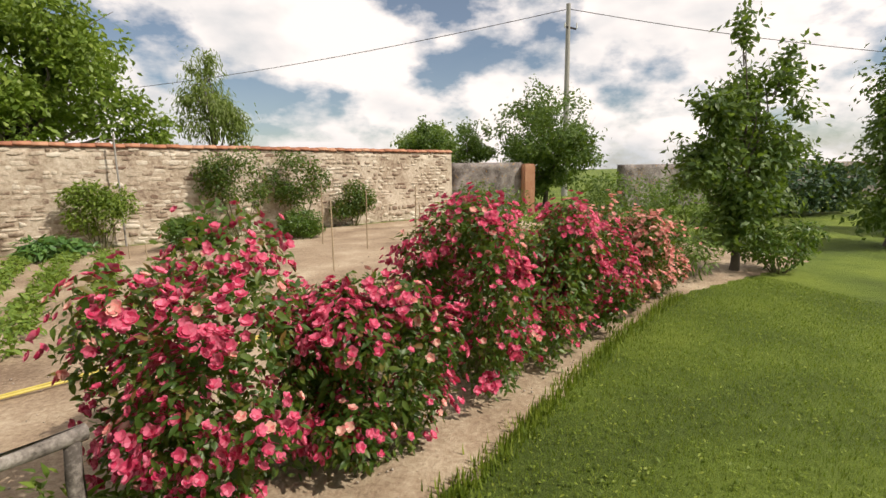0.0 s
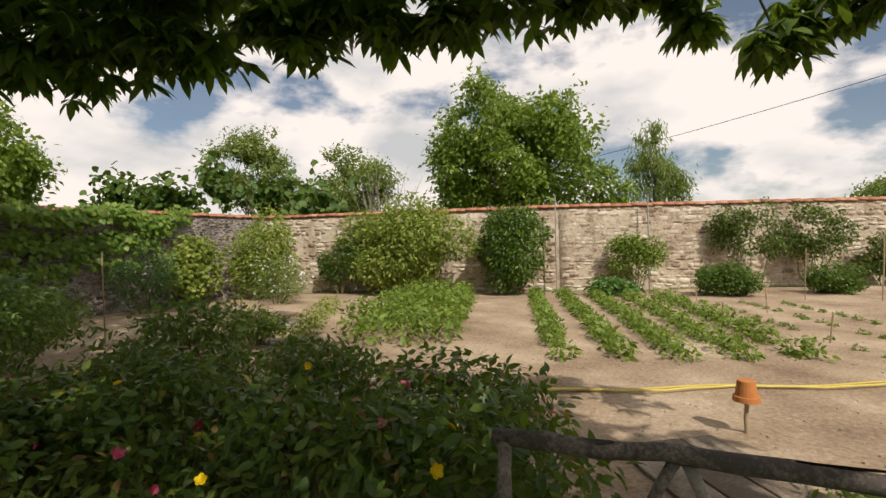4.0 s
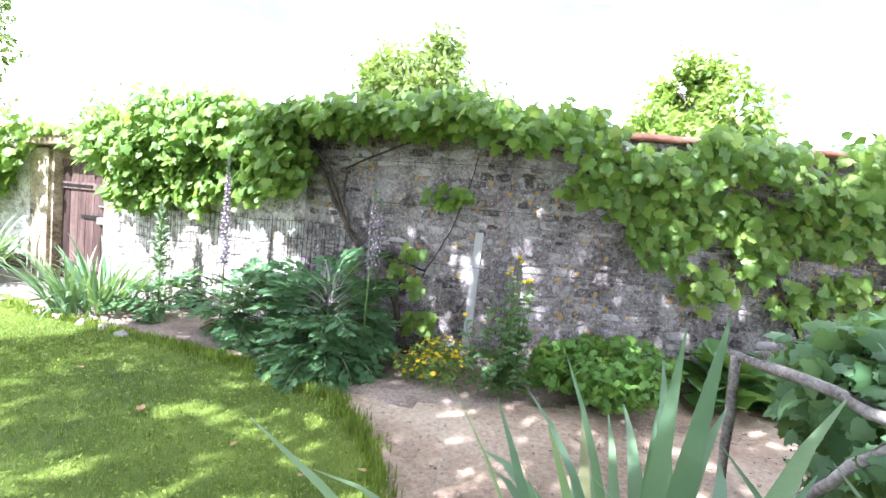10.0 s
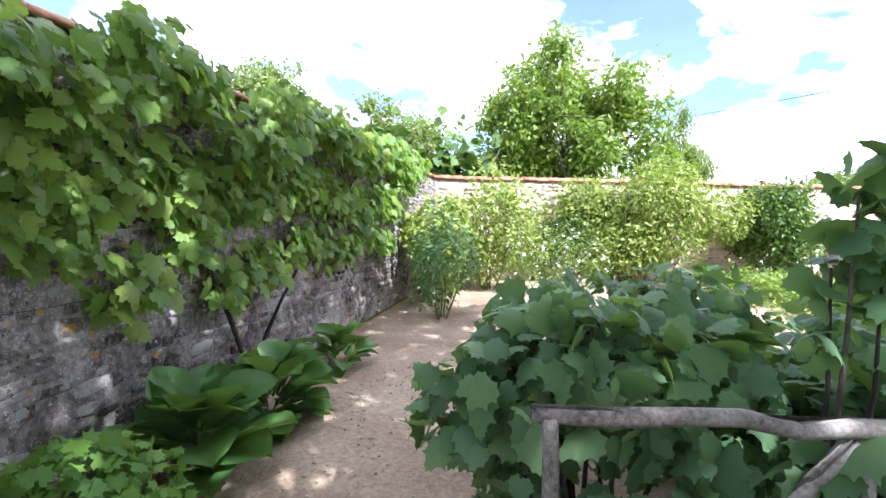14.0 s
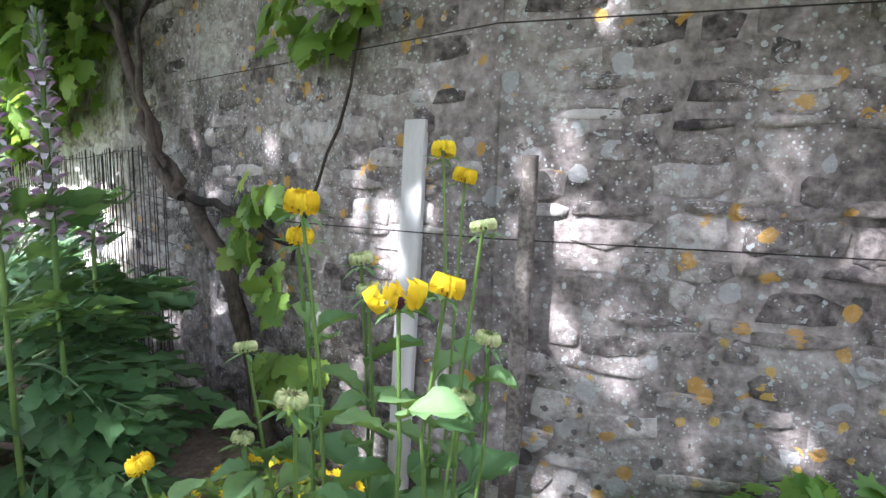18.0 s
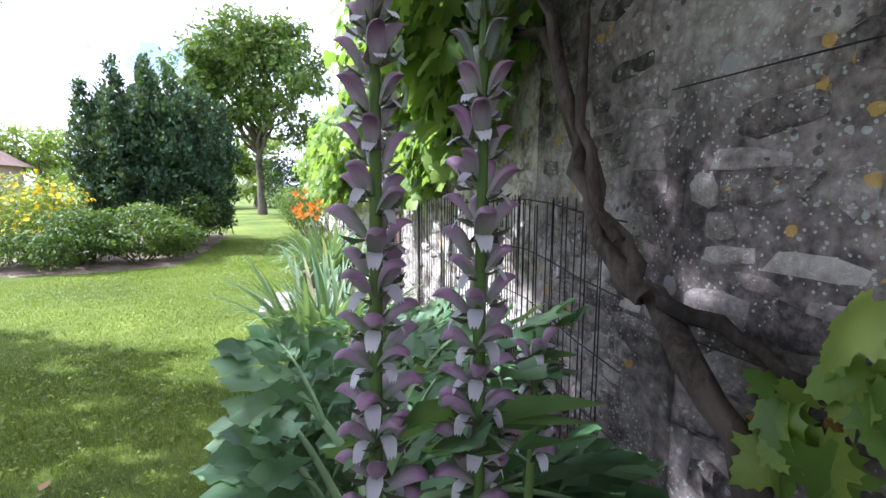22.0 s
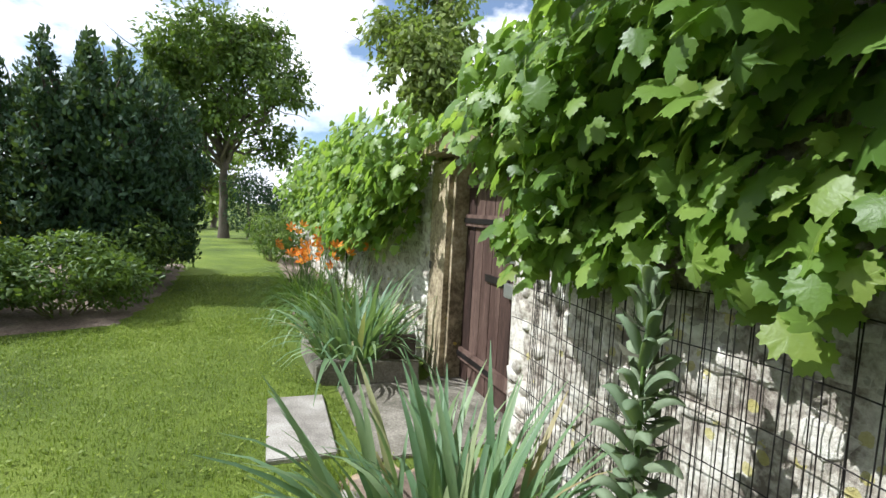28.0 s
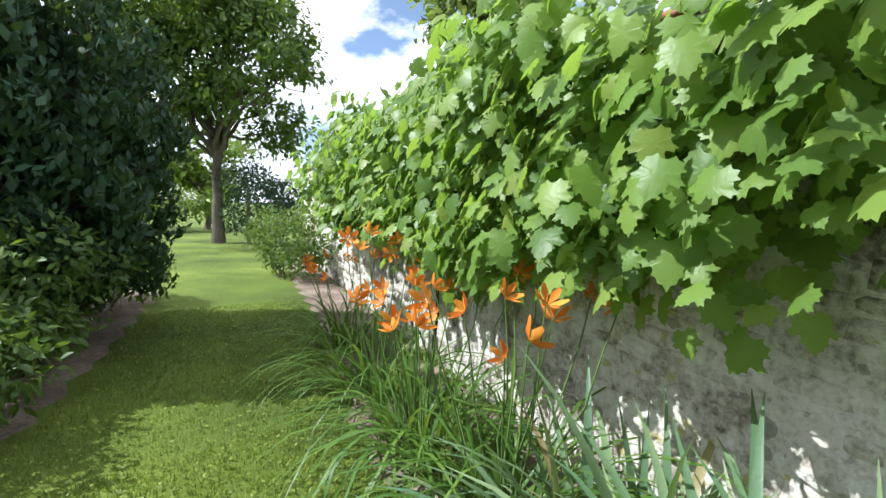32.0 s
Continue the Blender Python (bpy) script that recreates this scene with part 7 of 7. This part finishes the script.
dead = mesh_np("dead_leaf", *fan_leaf([(0.0, 0.0), (0.22, 0.2), (0.25, 0.5), (0.1, 0.85), (0.0, 1.0), (-0.14, 0.8), (-0.26, 0.5), (-0.2, 0.2)], -0.5, -0.4), M_DEADLEAF)
for i, (x, y) in enumerate([(3.66, -0.94), (3.84, -2.15), (3.65, -0.68), (3.6, -2.14), (3.1, -1.4), (2.5, -1.1), (4.6, -1.0), (4.3, -1.5), (5.2, -0.9), (2.2, -1.6), (2.9, -2.6), (1.9, -2.4), (4.9, -1.9), (3.3, -3.0), (1.2, -3.3), (5.6, -1.6), (2.4, -0.8), (1.5, -1.0)]):
    ob = tagged(new("dead_leaf", dead), "curled dry brown fallen leaf on the lawn", "leaf", "fallen leaves")
    ob.matrix_world = pose(x, y, 0.045, rng.uniform(-12, 12), rng.uniform(-12, 12), rng.uniform(0, 360)) @ Matrix.Scale(rng.uniform(0.06, 0.12), 4)
P = np.column_stack([rng.uniform(0.3, 3.2, 1600), rng.uniform(-1.0, 4.5, 1600)])
P = np.concatenate([P, np.column_stack([rng.uniform(9, 22, 2600), rng.uniform(2, 13, 2600)])])
P = P[inside_poly(P, PLOT)]
n = len(P)
PEB = (np.array([(0.5, 0, 0), (0, 0.42, 0), (-0.5, 0, 0), (0, -0.4, 0), (0.05, 0.02, 0.35), (0, 0, -0.3)]), np.array([(0, 1, 4), (1, 2, 4), (2, 3, 4), (3, 0, 4), (1, 0, 5), (2, 1, 5), (3, 2, 5), (0, 3, 5)]))
V, F = scatter(PEB, np.column_stack([P, np.full(n, 0.034)]), np.tile([0, 0, 1.0], (n, 1)) + rng.normal(0, 0.2, (n, 3)), rng.normal(size=(n, 3)), rng.uniform(0.008, 0.034, n))
tagged(new("pebbles", mesh_np("pebbles", V, F, M_PEBBLE)), "small stones and clods strewn on the soil", "pebbles", kind="stuff")
for i in range(6):
    p = np.array([0.05 - 0.15 * i, -3.7 - 0.33 * i])
    st = thing("edging_stone", (p[0] + rng.normal(0, 0.03), p[1], 0), "rough pale edging stone between bed and lawn", "stone", "edging stones", rz=rng.uniform(0, 180))
    V, F = stone_unit(50 + i)
    part("stone", mesh_np("stone", np.array([(v[0] * 0.20, v[2] * 0.11, v[1] * 0.05 + 0.01) for v in V]), F, M_SLAB), None, st)

# ---------------------------------------------------------------- stones of the walls
stones_on(wall_vine, A3, A4, 0.0, H, M_STONE, 0.016, 1, (0.0, 2.6, 0.1, 1.9))
stones_on(wall_bend, A2, A3, 0.0, H, M_STONE, 0.011, 2, (0.0, 2.0, 0.0, 2.2))
stones_on(wall_corner, AM, A2, 0.0, H, M_STONE, 0.011, 7, (0.0, 0.9, 0.0, 1.6))
stones_on(wall_door, D1, AM, 0.0, H, M_LIME, 0.020, 3, (0.4, 4.4, 0.0, 1.2), (0.10, 0.34), (0.06, 0.16), 0.7)
stones_on(wall_south, A0, A1, 0.0, 2.3, M_LIME, 0.020, 4, (8.5, 12.6, 0.0, 1.2), (0.10, 0.34), (0.06, 0.16), 0.7)
stones_on(wall_garden, A4, B1, 0.0, 2.45, M_STONE_B, 0.02, 5, (3.0, 9.6, 1.2, 2.4), (0.10, 0.38), (0.06, 0.16), 0.6, 200)
stones_on(wall_garden2, B1, B2, 0.0, 2.42, M_STONE_B, 0.02, 6, (0.0, 8.0, 0.9, 2.4), (0.10, 0.38), (0.06, 0.16), 0.6, 300)
# wires strained along the vine wall
for z, o in ((1.05, 0.05), (1.65, 0.06), (2.1, 0.07)):
    w = thing("vine_wire", (A2[0], A2[1], z), "thin rusty wire strained along the vine wall", "wire", "vine wires")
    part("wire", tubes_mesh("wire", [([(o + 0.03, 0, 0), (A3[0] - A2[0] + o + 0.02, A3[1] - A2[1], 0.01), (A3[0] - A2[0] + o + 0.03, A3[1] - A2[1] + 5.5, -0.01)], [0.0022] * 3)], M_IRON, 5), None, w)
